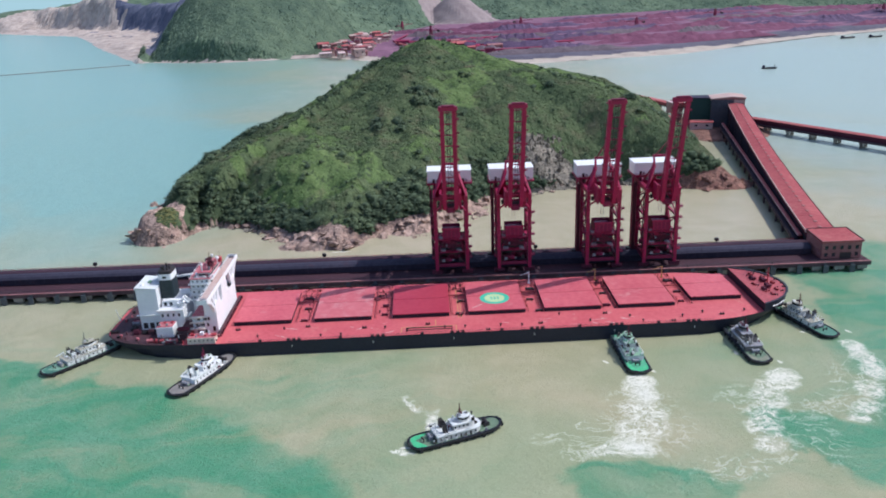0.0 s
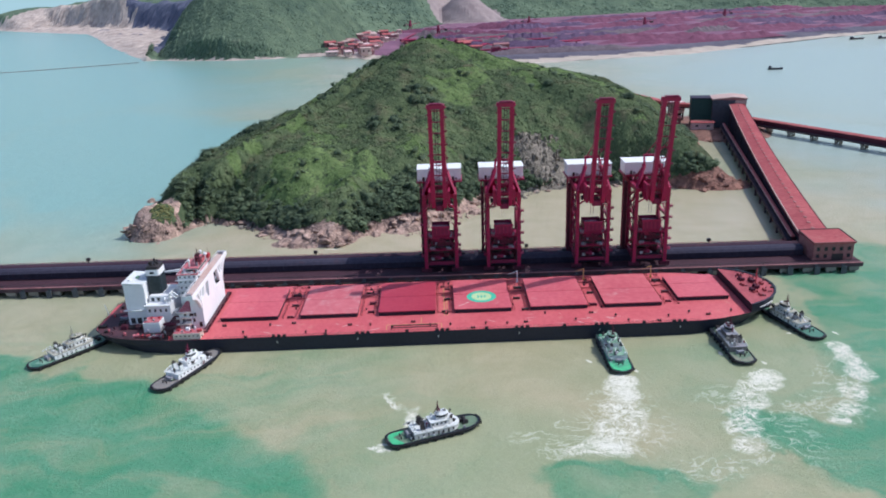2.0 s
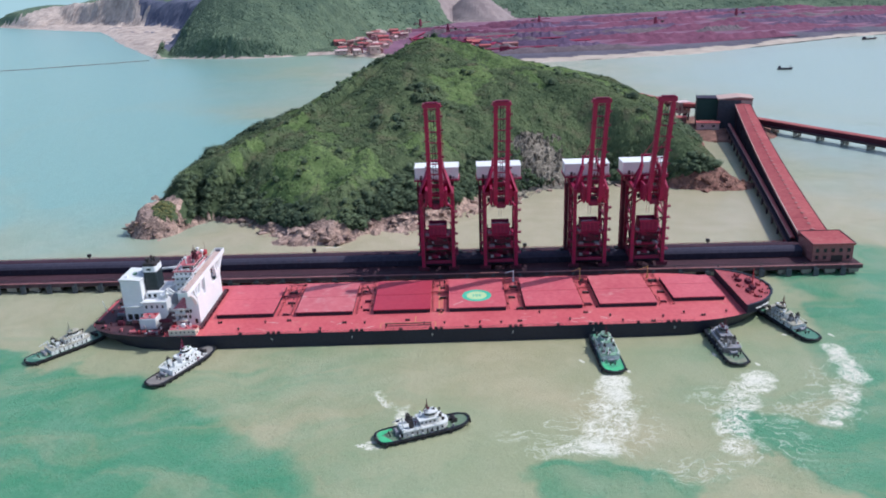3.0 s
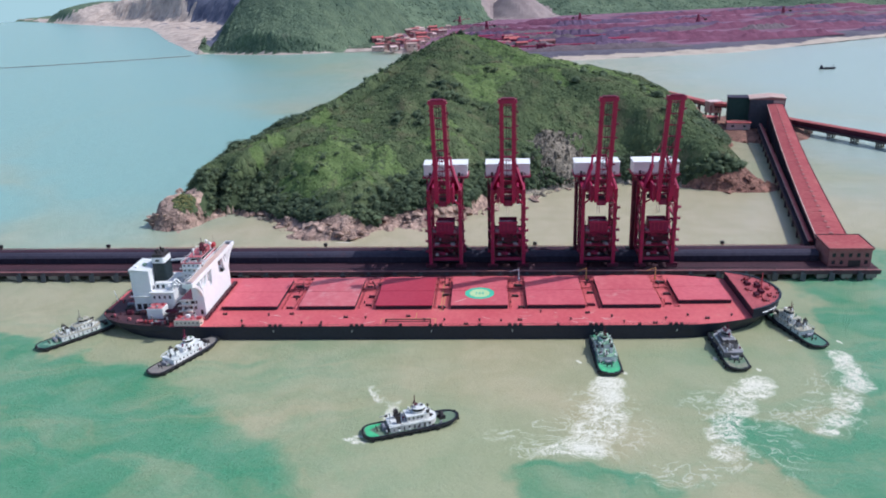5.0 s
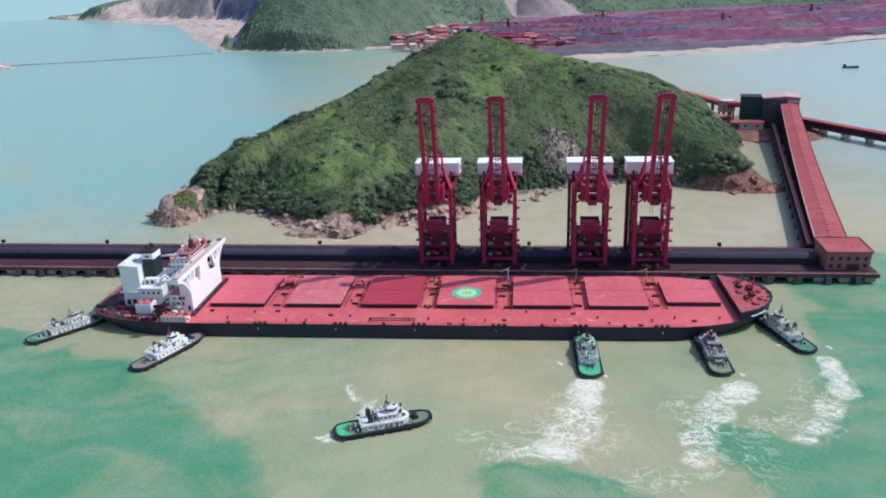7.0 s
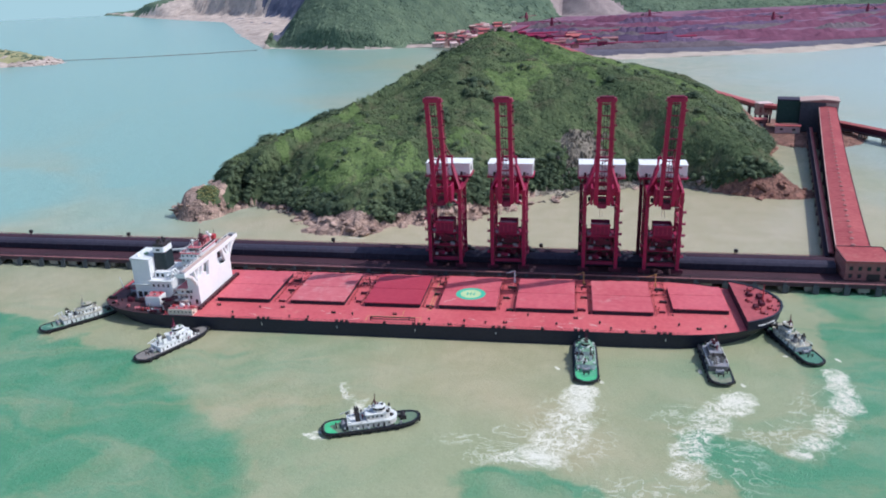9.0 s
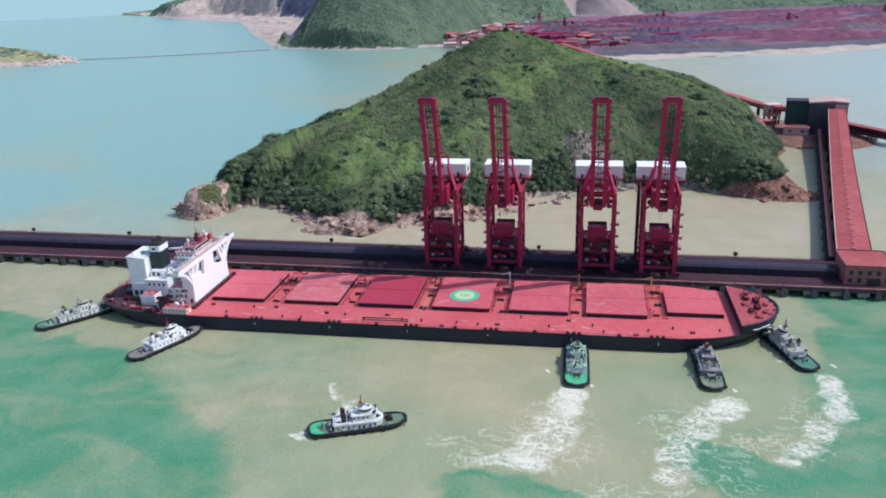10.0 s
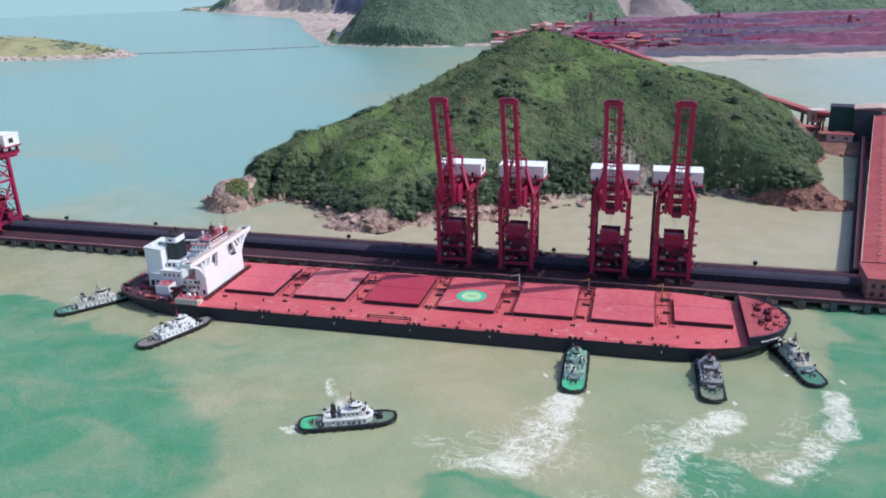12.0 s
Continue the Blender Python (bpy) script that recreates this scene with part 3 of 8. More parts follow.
def island_height(x, y):
    dx, dy = x - PEAK[0], y - PEAK[1]
    th, r = np.arctan2(dy, dx), np.hypot(dx, dy)
    u = r / np.interp(th, _th, _rc) + 0.02 * wobble(x * 0.06, y * 0.06, 3) * (r > 60)
    deg, keys = np.degrees(th), sorted(FALL)
    z = 0
    for k0, k1 in zip(keys, keys[1:]):
        w = np.clip((deg - k0) / (k1 - k0), 0, 1)
        z = z + np.where((deg >= k0) & (deg < k1) | ((k1 == 180) & (deg >= 180)), (1 - w) * np.interp(u, U, FALL[k0]) + w * np.interp(u, U, FALL[k1]), 0)
    z = 118 * z
    face = sstep(deg, -122, -105) * (1 - sstep(deg, -66, -50)) * sstep(u, 0.2, 0.4)
    z = z + face * (6.5 * wobble(x * 0.019, y * 0.019, 72) + 2.5 * wobble(x * 0.05, y * 0.05, 73)) * sstep(z, 8, 30)
    z = z + (3.6 * wobble(x * 0.035, y * 0.035, 5) + 1.5 * wobble(x * 0.11, y * 0.11, 6)) * sstep(z, 4, 30)
    z = np.where(u > 1, -np.minimum(4, (u - 1) * 160), z)
    z = np.where((z < 16) & (z > -3.9), z + (1.6 * wobble(x * 0.25, y * 0.25, 8) + 1.2 * wobble(x * 0.8, y * 0.8, 18)) * sstep(16 - z, 0, 6), z)
    notch = np.exp(-((x + 178) / 6.5) ** 2) * sstep(612 - y, 0, 26)
    z = np.where(z > 0, z * (1 - 0.9 * notch), z)
    knob = np.hypot((x + 203) / 21, (y - 563) / 25)
    z = np.maximum(z, 22 * (1 - knob ** 2.6) + 2.0 * wobble(x * 0.22, y * 0.22, 9) + 1.3 * wobble(x * 0.8, y * 0.8, 19))
    spit = np.hypot((x + 77) / 32, (y - 525) / 13)
    z = np.maximum(z, 6.5 * (1 - spit ** 2) + 1.6 * wobble(x * 0.3, y * 0.3, 11) + 1.0 * wobble(x * 0.9, y * 0.9, 20))
    tip = np.hypot((x - 254) / 30, (y - 637) / 17)
    z = np.maximum(z, 5.5 * (1 - tip ** 2) + 1.6 * wobble(x * 0.25, y * 0.25, 12))
    fore = np.hypot((x - 335) / 62, (y - 885) / 82)
    return np.maximum(z, 4.2 * (1 - fore ** 4) + 0.7 * wobble(x * 0.2, y * 0.2, 13))


def rocky(x, y, z):
    """Where bare rock shows on the island."""
    n = wobble(x * 0.08, y * 0.08, 21)
    bare = (z < 3.6 + 2.6 * n)
    bare |= (np.hypot((x + 205) / 19, (y - 560) / 20) < 1.08 + 0.2 * n) & ~(np.hypot((x + 196) / 10, (y - 560) / 12) < 0.8 + 0.4 * n)
    bare |= (np.hypot((x + 79) / 38, (y - 523) / 15) < 1.0 + 0.3 * n)
    bare |= (np.hypot((x - 40) / 34, (y - 575) / 26) < 0.7 + 0.4 * n) & (z < 10)
    bare |= (x > -42) & (x < 48) & (y < 602) & (z < 8.5 + 5 * n)
    bare |= (np.hypot((x - 101) / 29, (y - 664) / 30) < 0.72 + 0.7 * n) & (z < 44)
    bare |= (x > 214) & (y < 700) & (z < 8 + 8 * sstep(x, 214, 262) + 4 * n)
    bare |= (np.hypot((x - 335) / 66, (y - 885) / 86) < 1)
    return bare


gx, gy = np.meshgrid(np.arange(-240, 412, 3.0), np.arange(494, 1075, 3.0))
jx, jy = gx + 0.8 * wobble(gx * 0.9, gy * 0.9, 1), gy + 0.8 * wobble(gx * 0.9, gy * 0.9, 2)
gz = island_height(jx, jy)
nr, nc = gx.shape
idx = np.arange(nr * nc).reshape(nr, nc)
quads = np.stack([idx[:-1, :-1], idx[:-1, 1:], idx[1:, 1:], idx[1:, :-1]], -1).reshape(-1, 4)
zc = gz.reshape(-1)[quads].mean(1)
xc_, yc_ = jx.reshape(-1)[quads].mean(1), jy.reshape(-1)[quads].mean(1)
keep = gz.reshape(-1)[quads].max(1) > -1.5
quads, zc, xc_, yc_ = quads[keep], zc[keep], xc_[keep], yc_[keep]
mi = np.where(rocky(xc_, yc_, zc), np.where((xc_ > 60) & (xc_ < 205), 2, np.where(xc_ >= 205, 3, 1)), 0)
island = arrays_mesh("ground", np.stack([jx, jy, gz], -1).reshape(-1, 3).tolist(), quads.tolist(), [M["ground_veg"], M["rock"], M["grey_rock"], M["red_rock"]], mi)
tagged(island, "steep wooded island hill with bare pink rock at the waterline", "island", kind="structure")


def clumps(name, pts, radii, material, seed, leaves=46, leaf=0.28, flat=0.8, smooth=False, lumpy=0.34, lie=None):
    """A canopy of ragged crowns: lumpy shells bristling with leaf sprays, joined into one mesh."""
    rs = np.random.RandomState(seed)
    bm = B()
    bmesh.ops.create_icosphere(bm, subdivisions=1, radius=1)
    bmesh.ops.delete(bm, geom=[v for v in bm.verts if v.co.z < -0.6], context="VERTS")
    bm.verts.index_update()
    v0 = np.array([v.co[:] for v in bm.verts]); f0 = np.array([[v.index for v in f.verts] for f in bm.faces])
    bm.free()
    n = len(pts)
    lump = 0.85 + lumpy * rs.standard_normal((n, len(v0), 1)).clip(-1.6, 1.6)
    turn = rs.uniform(0, 2 * np.pi, n)
    c, s = np.cos(turn)[:, None], np.sin(turn)[:, None]
    v = v0[None] * lump
    v = np.stack([v[..., 0] * c - v[..., 1] * s, v[..., 0] * s + v[..., 1] * c, v[..., 2] * flat], -1) * radii[:, None, None] + pts[:, None]
    if lie is not None:
        v[..., 2] += ((v[..., :2] - pts[:, None, :2]) * lie[:, None]).sum(-1)
    f = (f0[None] + (np.arange(n) * len(v0))[:, None, None]).reshape(-1, 3)
    d = rs.standard_normal((n, leaves, 3)); d[..., 2] = np.abs(d[..., 2]) * 0.9
    d /= np.linalg.norm(d, axis=-1, keepdims=True)
    centre = pts[:, None] + d * radii[:, None, None] * rs.uniform(0.85, 1.3, (n, leaves, 1)) * np.array((1, 1, flat))
    tri = centre[:, :, None] + rs.standard_normal((n, leaves, 3, 3)) * np.array((1, 1, 0.5 * flat * (0.3 if flat < 0.3 else 0.45))) * (radii[:, None, None, None] * leaf)
    if lie is not None:
        tri[..., 2] += ((tri[..., :2] - pts[:, None, None, :2]) * lie[:, None, None]).sum(-1)
    allv = np.concatenate([v.reshape(-1, 3), tri.reshape(-1, 3)])
    allf = np.concatenate([f, np.arange(n * leaves * 3).reshape(-1, 3) + n * len(v0)])
    me = bpy.data.meshes.new(name)
    me.vertices.add(len(allv)); me.vertices.foreach_set("co", allv.reshape(-1).astype(np.float32))
    me.loops.add(allf.size); me.loops.foreach_set("vertex_index", allf.reshape(-1).astype(np.int32))
    me.polygons.add(len(allf)); me.polygons.foreach_set("loop_start", np.arange(0, allf.size, 3, dtype=np.int32))
    if smooth:
        me.polygons.foreach_set("use_smooth", np.ones(len(allf), dtype=bool))
    me.update(calc_edges=True)
    me.materials.append(material)
    return new(name, me)


rs = np.random.RandomState(4)
px, py = np.meshgrid(np.arange(-240, 310, 2.75), np.arange(508, 1010, 2.75))
px, py = (px + rs.uniform(-1.3, 1.3, px.shape)).ravel(), (py + rs.uniform(-1.3, 1.3, py.shape)).ravel()
pz = island_height(px, py)
slope = np.hypot(island_height(px + 2, py) - pz, island_height(px, py + 2) - pz) / 2
again = np.repeat(np.arange(len(px)), np.clip(np.round(slope * 1.6), 0, 4).astype(int))           # steep ground carries more
px, py = np.concatenate([px, px[again] + rs.uniform(-1.6, 1.6, len(again))]), np.concatenate([py, py[again] + rs.uniform(-1.6, 1.6, len(again))])
pz = island_height(px, py)
ok = (pz > 2.6) & ~rocky(px, py, pz) & (np.hypot((px + 203) / 21, (py - 563) / 24) > 1) & (py < 960 - 0.2 * np.abs(px))
px, py, pz = px[ok], py[ok], pz[ok]
patch = wobble(px * 0.03, py * 0.03, 31)
lie = np.stack([island_height(px + 2.5, py) - island_height(px - 2.5, py), island_height(px, py + 2.5) - island_height(px, py - 2.5)], -1).clip(-6, 6) / 5
wood = sstep(27 - 7 * np.exp(-((px + 90) / 55) ** 2) + 12 * sstep(-px, 135, 170) + 12 * sstep(px, -60, -10) - 8 * sstep(px, 60, 120) + 12 * patch + 8 * wobble(px * 0.012, py * 0.012, 33) - pz, 0, 16)      # taller trees low on the slope
tree = rs.random_sample(len(px)) < np.maximum(wood, 0.008 + 0.5 * sstep(wobble(px * 0.045, py * 0.045, 38) + 0.3 * wobble(px * 0.2, py * 0.2, 39), 0.55, 0.9))
dense = 0.95 + 0.25 * wobble(px * 0.05, py * 0.05, 34) + 0.25 * wobble(px * 0.17, py * 0.17, 35)
shrub = ~tree & (rs.random_sample(len(px)) < dense)
rad = rs.uniform(1.1, 2.5, len(px)) * (1 + 0.2 * patch)
# brighter, yellower plants, picked by noise, height and place on the hill
yellower = wobble(px * 0.024, py * 0.024, 36) + 0.5 * wobble(px * 0.09, py * 0.09, 37) + 0.45 * sstep(pz, 25, 80) - 0.55 * sstep(-px, 135, 165) + 0.75 * np.exp(-((px + 85) / 50) ** 2 - ((py - 600) / 45) ** 2) - 0.5 * sstep(px, -65, 0) * sstep(-pz, -70, -42) + 0.35 * sstep(px, 110, 190) * sstep(pz, 38, 58) - 0.2 * sstep(px, 150, 240) * sstep(-pz, -50, -25) > 0.42
for name, pick, mk, seed, lab in (("shrub_canopy", shrub & ~yellower, "veg", 7, "dense green shrubs covering the island hill"), ("grass_canopy", shrub & yellower, "bright_veg", 8, "bright yellow green grass and shrubs on the hill")):
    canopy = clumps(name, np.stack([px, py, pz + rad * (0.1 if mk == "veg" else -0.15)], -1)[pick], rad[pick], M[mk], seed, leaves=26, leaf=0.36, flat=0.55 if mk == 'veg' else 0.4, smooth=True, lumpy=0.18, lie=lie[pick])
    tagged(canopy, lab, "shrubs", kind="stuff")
tree &= rs.random_sample(len(px)) < 0.68
rad = (1.4 + 3.0 * rs.random_sample(len(px)) ** 2.2) * (1 + 0.25 * patch)
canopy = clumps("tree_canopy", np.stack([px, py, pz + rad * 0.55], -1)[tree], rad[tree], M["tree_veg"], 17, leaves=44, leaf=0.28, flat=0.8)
tagged(canopy, "dark green low trees on the island's lower slopes", "trees", kind="stuff")
kx, ky = rs.uniform(-214, -186, 900), rs.uniform(542, 574, 900)
kz = island_height(kx, ky)
on = (np.hypot((kx + 196) / 10, (ky - 560) / 12) < 0.8 + 0.4 * wobble(kx * 0.08, ky * 0.08, 21) + 0.15 * wobble(kx * 0.4, ky * 0.4, 22)) & (kz > 8)
kr = rs.uniform(0.4, 1.0, on.sum())
tagged(clumps("grass_tuft", np.stack([kx, ky, kz], -1)[on], kr, M["dry_tuft"], 71, leaves=22, leaf=0.4, flat=0.5, smooth=True), "yellowish green grass on top of the rocky knob", "grass", kind="stuff")


# boulders along the shore, in a few shapes
def boulder_mesh(seed, material, slab=1.0):
    """A fractured block: the hull of a few points, its edges slightly worn."""
    rr = random.Random(seed)
    bm = B()
    for _ in range(15):
        v = Vector((rr.gauss(0, 1), rr.gauss(0, 1), rr.gauss(0, 1))).normalized() * rr.uniform(0.75, 1.1)
        bm.verts.new((v.x, v.y * slab, v.z * 0.8))
    r = bmesh.ops.convex_hull(bm, input=bm.verts)
    bmesh.ops.delete(bm, geom=[g for g in r["geom_interior"] if isinstance(g, bmesh.types.BMVert)], context="VERTS")
    bmesh.ops.bevel(bm, geom=bm.edges[:], offset=0.05, segments=1, affect="EDGES")
    me = bpy.data.meshes.new("rock")
    bm.to_mesh(me); bm.free()
    me.materials.append(material)
    return me


ROCKS = [boulder_mesh(k, M["rock"], 0.8) for k in range(8)]
CRAG = [boulder_mesh(40 + k, M["grey_rock"], 0.6) for k in range(6)]
REDS = [boulder_mesh(60 + k, M["red_rock"], 0.7) for k in range(5)]
loose = []


def joined_rocks(name, rows, label):
    """Rocks too small to pick apart, as one mesh."""
    verts, faces, index, mats = [], [], [], []
    for me, m in rows:
        if me.materials[0] not in mats:
            mats.append(me.materials[0])
        base = len(verts)
        verts += [(m @ v.co)[:] for v in me.vertices]
        faces += [[base + k for k in p.vertices] for p in me.polygons]
        index += [mats.index(me.materials[0])] * len(me.polygons)
    return tagged(arrays_mesh(name, verts, faces, mats, index), label, "rocks", kind="stuff")


rr = random.Random(12)
pt = lambda x, y: np.array((x, y), dtype=float)
shore = [(a, b, 1.3) for a, b in zip(COAST[:21], COAST[1:22])] + [(pt(-122, 547), pt(-56, 514), 4.5), (pt(-96, 532), pt(-60, 522), 3.0), (pt(-225, 552), pt(-190, 538), 3.5), (pt(-218, 575), pt(-214, 548), 3.0),
         (pt(-176, 582), pt(-128, 566), 2.0), (pt(-38, 541), pt(14, 560), 2.6), (pt(15, 552), pt(66, 608), 3.2), (pt(70, 606), pt(112, 652), 3.6), (pt(112, 652), pt(200, 650), 1.8), (pt(222, 640), pt(284, 634), 3.6), (pt(290, 815), pt(330, 800), 1.0), (pt(-238, 655), pt(-222, 638), 4.0)]
for a, b, dens in shore:
    for _ in range(int(np.hypot(*(b - a)) / 6 * dens)):
        u, w = rr.random(), rr.gauss(0, 3.0)
        d = (b - a) / np.hypot(*(b - a))
        x, y = a[0] + (b[0] - a[0]) * u - d[1] * w, a[1] + (b[1] - a[1]) * u + d[0] * w
        z = max(float(island_height(np.array(x), np.array(y))), -0.4)
        if z > 12 or -50 < x < -40:
            continue
        sz = rr.uniform(0.8, 2.2) if rr.random() < (0.6 if x < -40 else 0.74) else rr.uniform(2.4, 5.6)
        grey, red = (66 < x < 205 or -178 < x < -128) and rr.random() < 0.75, x >= 205
        me = rr.choice(CRAG if grey else REDS if red else ROCKS)
        m = pose(x, y, z + sz * 0.1, rr.uniform(-25, 25), rr.uniform(-25, 25), rr.uniform(0, 360)) @ Matrix.Diagonal((sz * rr.uniform(0.9, 1.7), sz, sz * rr.uniform(0.5, 0.9), 1))
        if sz < 1.75:
            loose.append((me, m))
            continue
        o = new("rock", me)
        o.matrix_world = m
        tagged(o, "dark grey brown boulder at the island's waterline" if grey else "reddish brown broken rock on the island's point" if red else "weathered pinkish brown boulder at the island's waterline", "rock", "boulders along the shore")

joined_rocks("shore_rubble", loose, "small pinkish and grey rocks scattered along the waterline")

# broken cliff below the summit
loose = []
for k in range(150):
    u, v = rr.uniform(-1, 1), rr.uniform(-1, 1)
    x, y = 100 + 22 * u + 5 * v, 663 + 22 * v
    z = float(island_height(np.array(x), np.array(y)))
    if z < 1:
        continue
    sz = rr.uniform(1.2, 2.9)
    me = rr.choice(CRAG)
    m = pose(x, y, z + sz * 0.35, rr.uniform(-16, 16), rr.uniform(-16, 16), rr.gauss(20, 30)) @ Matrix.Diagonal((sz * rr.uniform(0.5, 1.0), sz * rr.uniform(0.6, 1.1), sz * rr.uniform(1.3, 2.8), 1))
    if sz < 2.3:
        loose.append((me, m))
        continue
    o = new("rock", me)
    o.matrix_world = m
    tagged(o, "grey fissured crag on the island's steep slope", "rock", "crags on the slope")

joined_rocks("crag_rubble", loose, "broken grey rock on the steep slope below the summit")

# ---- the mainland behind ----
MAIN = np.array([(-2330, 4080), (-2000, 3780), (-1640, 3450), (-1385, 3250), (-1230, 2954), (-960, 2420), (-765, 2080), (-735, 2010), (-620, 1965), (-480, 1920), (-235, 1940), (-150, 1830), (0, 1700),
                 (150, 1610), (264, 1630), (557, 1690), (800, 1830), (991, 1945), (1204, 2030), (1700, 2200), (2500, 2400), (3600, 2500)], dtype=float)
CLIFF = np.array([(-2330, 4220), (-1950, 3900), (-1560, 3640), (-1180, 3330), (-980, 3020), (-820, 2680), (-760, 2420), (-735, 2200)], dtype=float)


def beyond(x, y, line):
    """Signed distance to a polyline that runs from west to east: positive behind it."""
    best, sign = np.full(x.shape, 1e9), np.ones(x.shape)
    for a, b in zip(line, line[1:]):
        d = b - a
        l2 = d @ d
        u = np.clip(((x - a[0]) * d[0] + (y - a[1]) * d[1]) / l2, 0, 1)
        r = np.hypot(x - a[0] - u * d[0], y - a[1] - u * d[1])
        side = np.where(d[0] * (y - a[1]) - d[1] * (x - a[0]) > 0, 1.0, -1.0)
        sign = np.where(r < best, side, sign)
        best = np.minimum(best, r)
    return best * sign


def hill(x, y, cx, cy, rx, ry, h, p=1.0):
    u = np.clip(np.hypot((x - cx) / rx, (y - cy) / ry), 0, 1)
    return h * (1 - u ** 2) ** p


def yard_back(x):
    return np.interp(x, (-400, -250, -60, 100, 400, 1100, 1700, 2600), (2380, 2520, 2650, 3020, 3080, 3280, 3080, 2900))


def mainland_height(x, y):
    d = beyond(x, y, MAIN)
    z = np.where(d > 0, 9 * sstep(d, 0, 90) - 0.5, np.maximum(-6, d * 0.2))
    land = sstep(d, 4, 70)
    rough = 9 * wobble(x * 0.012, y * 0.012, 41) + 4 * wobble(x * 0.04, y * 0.04, 42)
    steep = sstep(d, -4, 26)
    z = np.maximum(z, steep * (hill(x, y, -488, 2440, 300, 570, 225, 1.1) + rough))
    z = np.maximum(z, sstep(beyond(x, y, CLIFF) + 16 * wobble(x * 0.03, y * 0.03, 48), 0, 110) * (118 + 40 * wobble(x * 0.007, y * 0.007, 46) + 1.2 * rough) * sstep(x, -2300, -1700) * sstep(-x, 690, 780))
    z = np.maximum(z, sstep(d, 0, 60) * hill(x, y, -1960, 4080, 360, 330, 95) )
    back = y - yard_back(x)
    hills = sstep(back, 0, 500) * (170 + 60 * wobble(x * 0.004, y * 0.004, 44)) + rough
    z = np.maximum(z, np.where((back > 0) & (x > -800), land * hills, z))
    cone = np.clip(1 - np.hypot((x - 140) / 150, (y - 3090) / 150) * (1 + 0.16 * wobble(x * 0.02, y * 0.02, 47)), 0, 1)
    z = np.where(cone > 0, np.maximum(z, 8 + 118 * cone ** 1.1), z)
    quarry = (x < -640) & (d > 8) & (z < 60)
    z = np.where(quarry, z + (5 * wobble(x * 0.03, y * 0.03, 49) + 3.5 * wobble(x * 0.09, y * 0.09, 50)) * sstep(d, 8, 50), z)
    return np.where(d < -4, np.maximum(-6, d * 0.2), z)


mx_, my_ = np.meshgrid(np.arange(-2600, 2640, 11.0), np.concatenate([np.arange(1580, 2260, 8.0), np.arange(2260, 3300, 15.0), np.arange(3300, 4760, 30.0)]))
mz_ = mainland_height(mx_, my_)
nr, nc = mx_.shape
idx = np.arange(nr * nc).reshape(nr, nc)
quads = np.stack([idx[:-1, :-1], idx[:-1, 1:], idx[1:, 1:], idx[1:, :-1]], -1).reshape(-1, 4)
keep = mz_.reshape(-1)[quads].max(1) > -1.5
quads = quads[keep]
zc = mz_.reshape(-1)[quads].mean(1)
cx_, cy_ = mx_.reshape(-1)[quads].mean(1), my_.reshape(-1)[quads].mean(1)
dc, cl = beyond(cx_, cy_, MAIN), beyond(cx_, cy_, CLIFF)
nn = wobble(cx_ * 0.03, cy_ * 0.03, 51)
mi = np.zeros(len(quads), dtype=int)                                   # woods
yard = (cx_ > -260) & (cy_ < yard_back(cx_) + 10 * nn) & (zc < 14)
mi[yard] = 3
mi[(dc > 30) & (dc < 125) & (cx_ > 120) & (zc < 14)] = 5
mi[(dc < 42 + 14 * nn) & (cx_ > -180)] = 2                              # beach
mi[(cx_ < -700) & (cl < 130 + 10 * nn) & (dc > -20)] = 1                 # quarry floor and cliff
mi[(cx_ > -800) & (cx_ < -150) & (dc < 8) & (zc < 5)] = 1
mi[(cx_ > -320) & (cx_ < -150) & (dc < 60) & (zc < 10)] = 1
mi[(cx_ < -690) & (cx_ > -1280 + 120 * nn) & (zc > 14 + 5 * nn) & (cl < 140)] = 6   # quarry face, its shadow painted in as blue-black rock
mi[(cx_ < -1200) & (zc > np.interp(cx_, (-2200, -2050, -1850, -1200), (8, 40, 120, 260)) + 14 * nn)] = 0
mi[np.hypot((cx_ - 150) / 155, (cy_ - 3080) / 155) < 1] = 4
mainland = arrays_mesh("ground", np.stack([mx_, my_, mz_], -1).reshape(-1, 3).tolist(), quads.tolist(), [M["far_veg"], M["pale_rock"], M["sand"], M["ore_ground"], M["spoil"], M["slate"], M["shaded_rock"]], mi)
tagged(mainland, "mainland shore with wooded hills, a pale quarry and a red ore yard", "land", kind="structure")
rs = np.random.RandomState(8)
hx, hy = rs.uniform(-790, 2300, 42000), rs.uniform(1930, 3900, 42000)
hx, hy = np.concatenate([hx, rs.uniform(-760, -130, 24000)]), np.concatenate([hy, rs.uniform(1925, 2520, 24000)])
hz = mainland_height(hx, hy)
ok = (hz > 5) & (beyond(hx, hy, MAIN) > 7) & ((hy > yard_back(hx) + 20) | (hx < -215) | (hz > 14)) & (np.hypot((hx - 150) / 165, (hy - 3080) / 165) > 1) & ~((beyond(hx, hy, CLIFF) < 130) & (hx < -690))
hr = rs.uniform(4.0, 8.0, ok.sum())
hx, hy, hz = hx[ok], hy[ok], hz[ok]
lie = np.stack([mainland_height(hx + 6, hy) - mainland_height(hx - 6, hy), mainland_height(hx, hy + 6) - mainland_height(hx, hy - 6)], -1).clip(-15, 15) / 12
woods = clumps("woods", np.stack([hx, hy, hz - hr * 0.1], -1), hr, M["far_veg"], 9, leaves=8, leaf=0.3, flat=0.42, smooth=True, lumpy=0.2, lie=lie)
tagged(woods, "far green woods covering the mainland hills", "woods", kind="stuff")

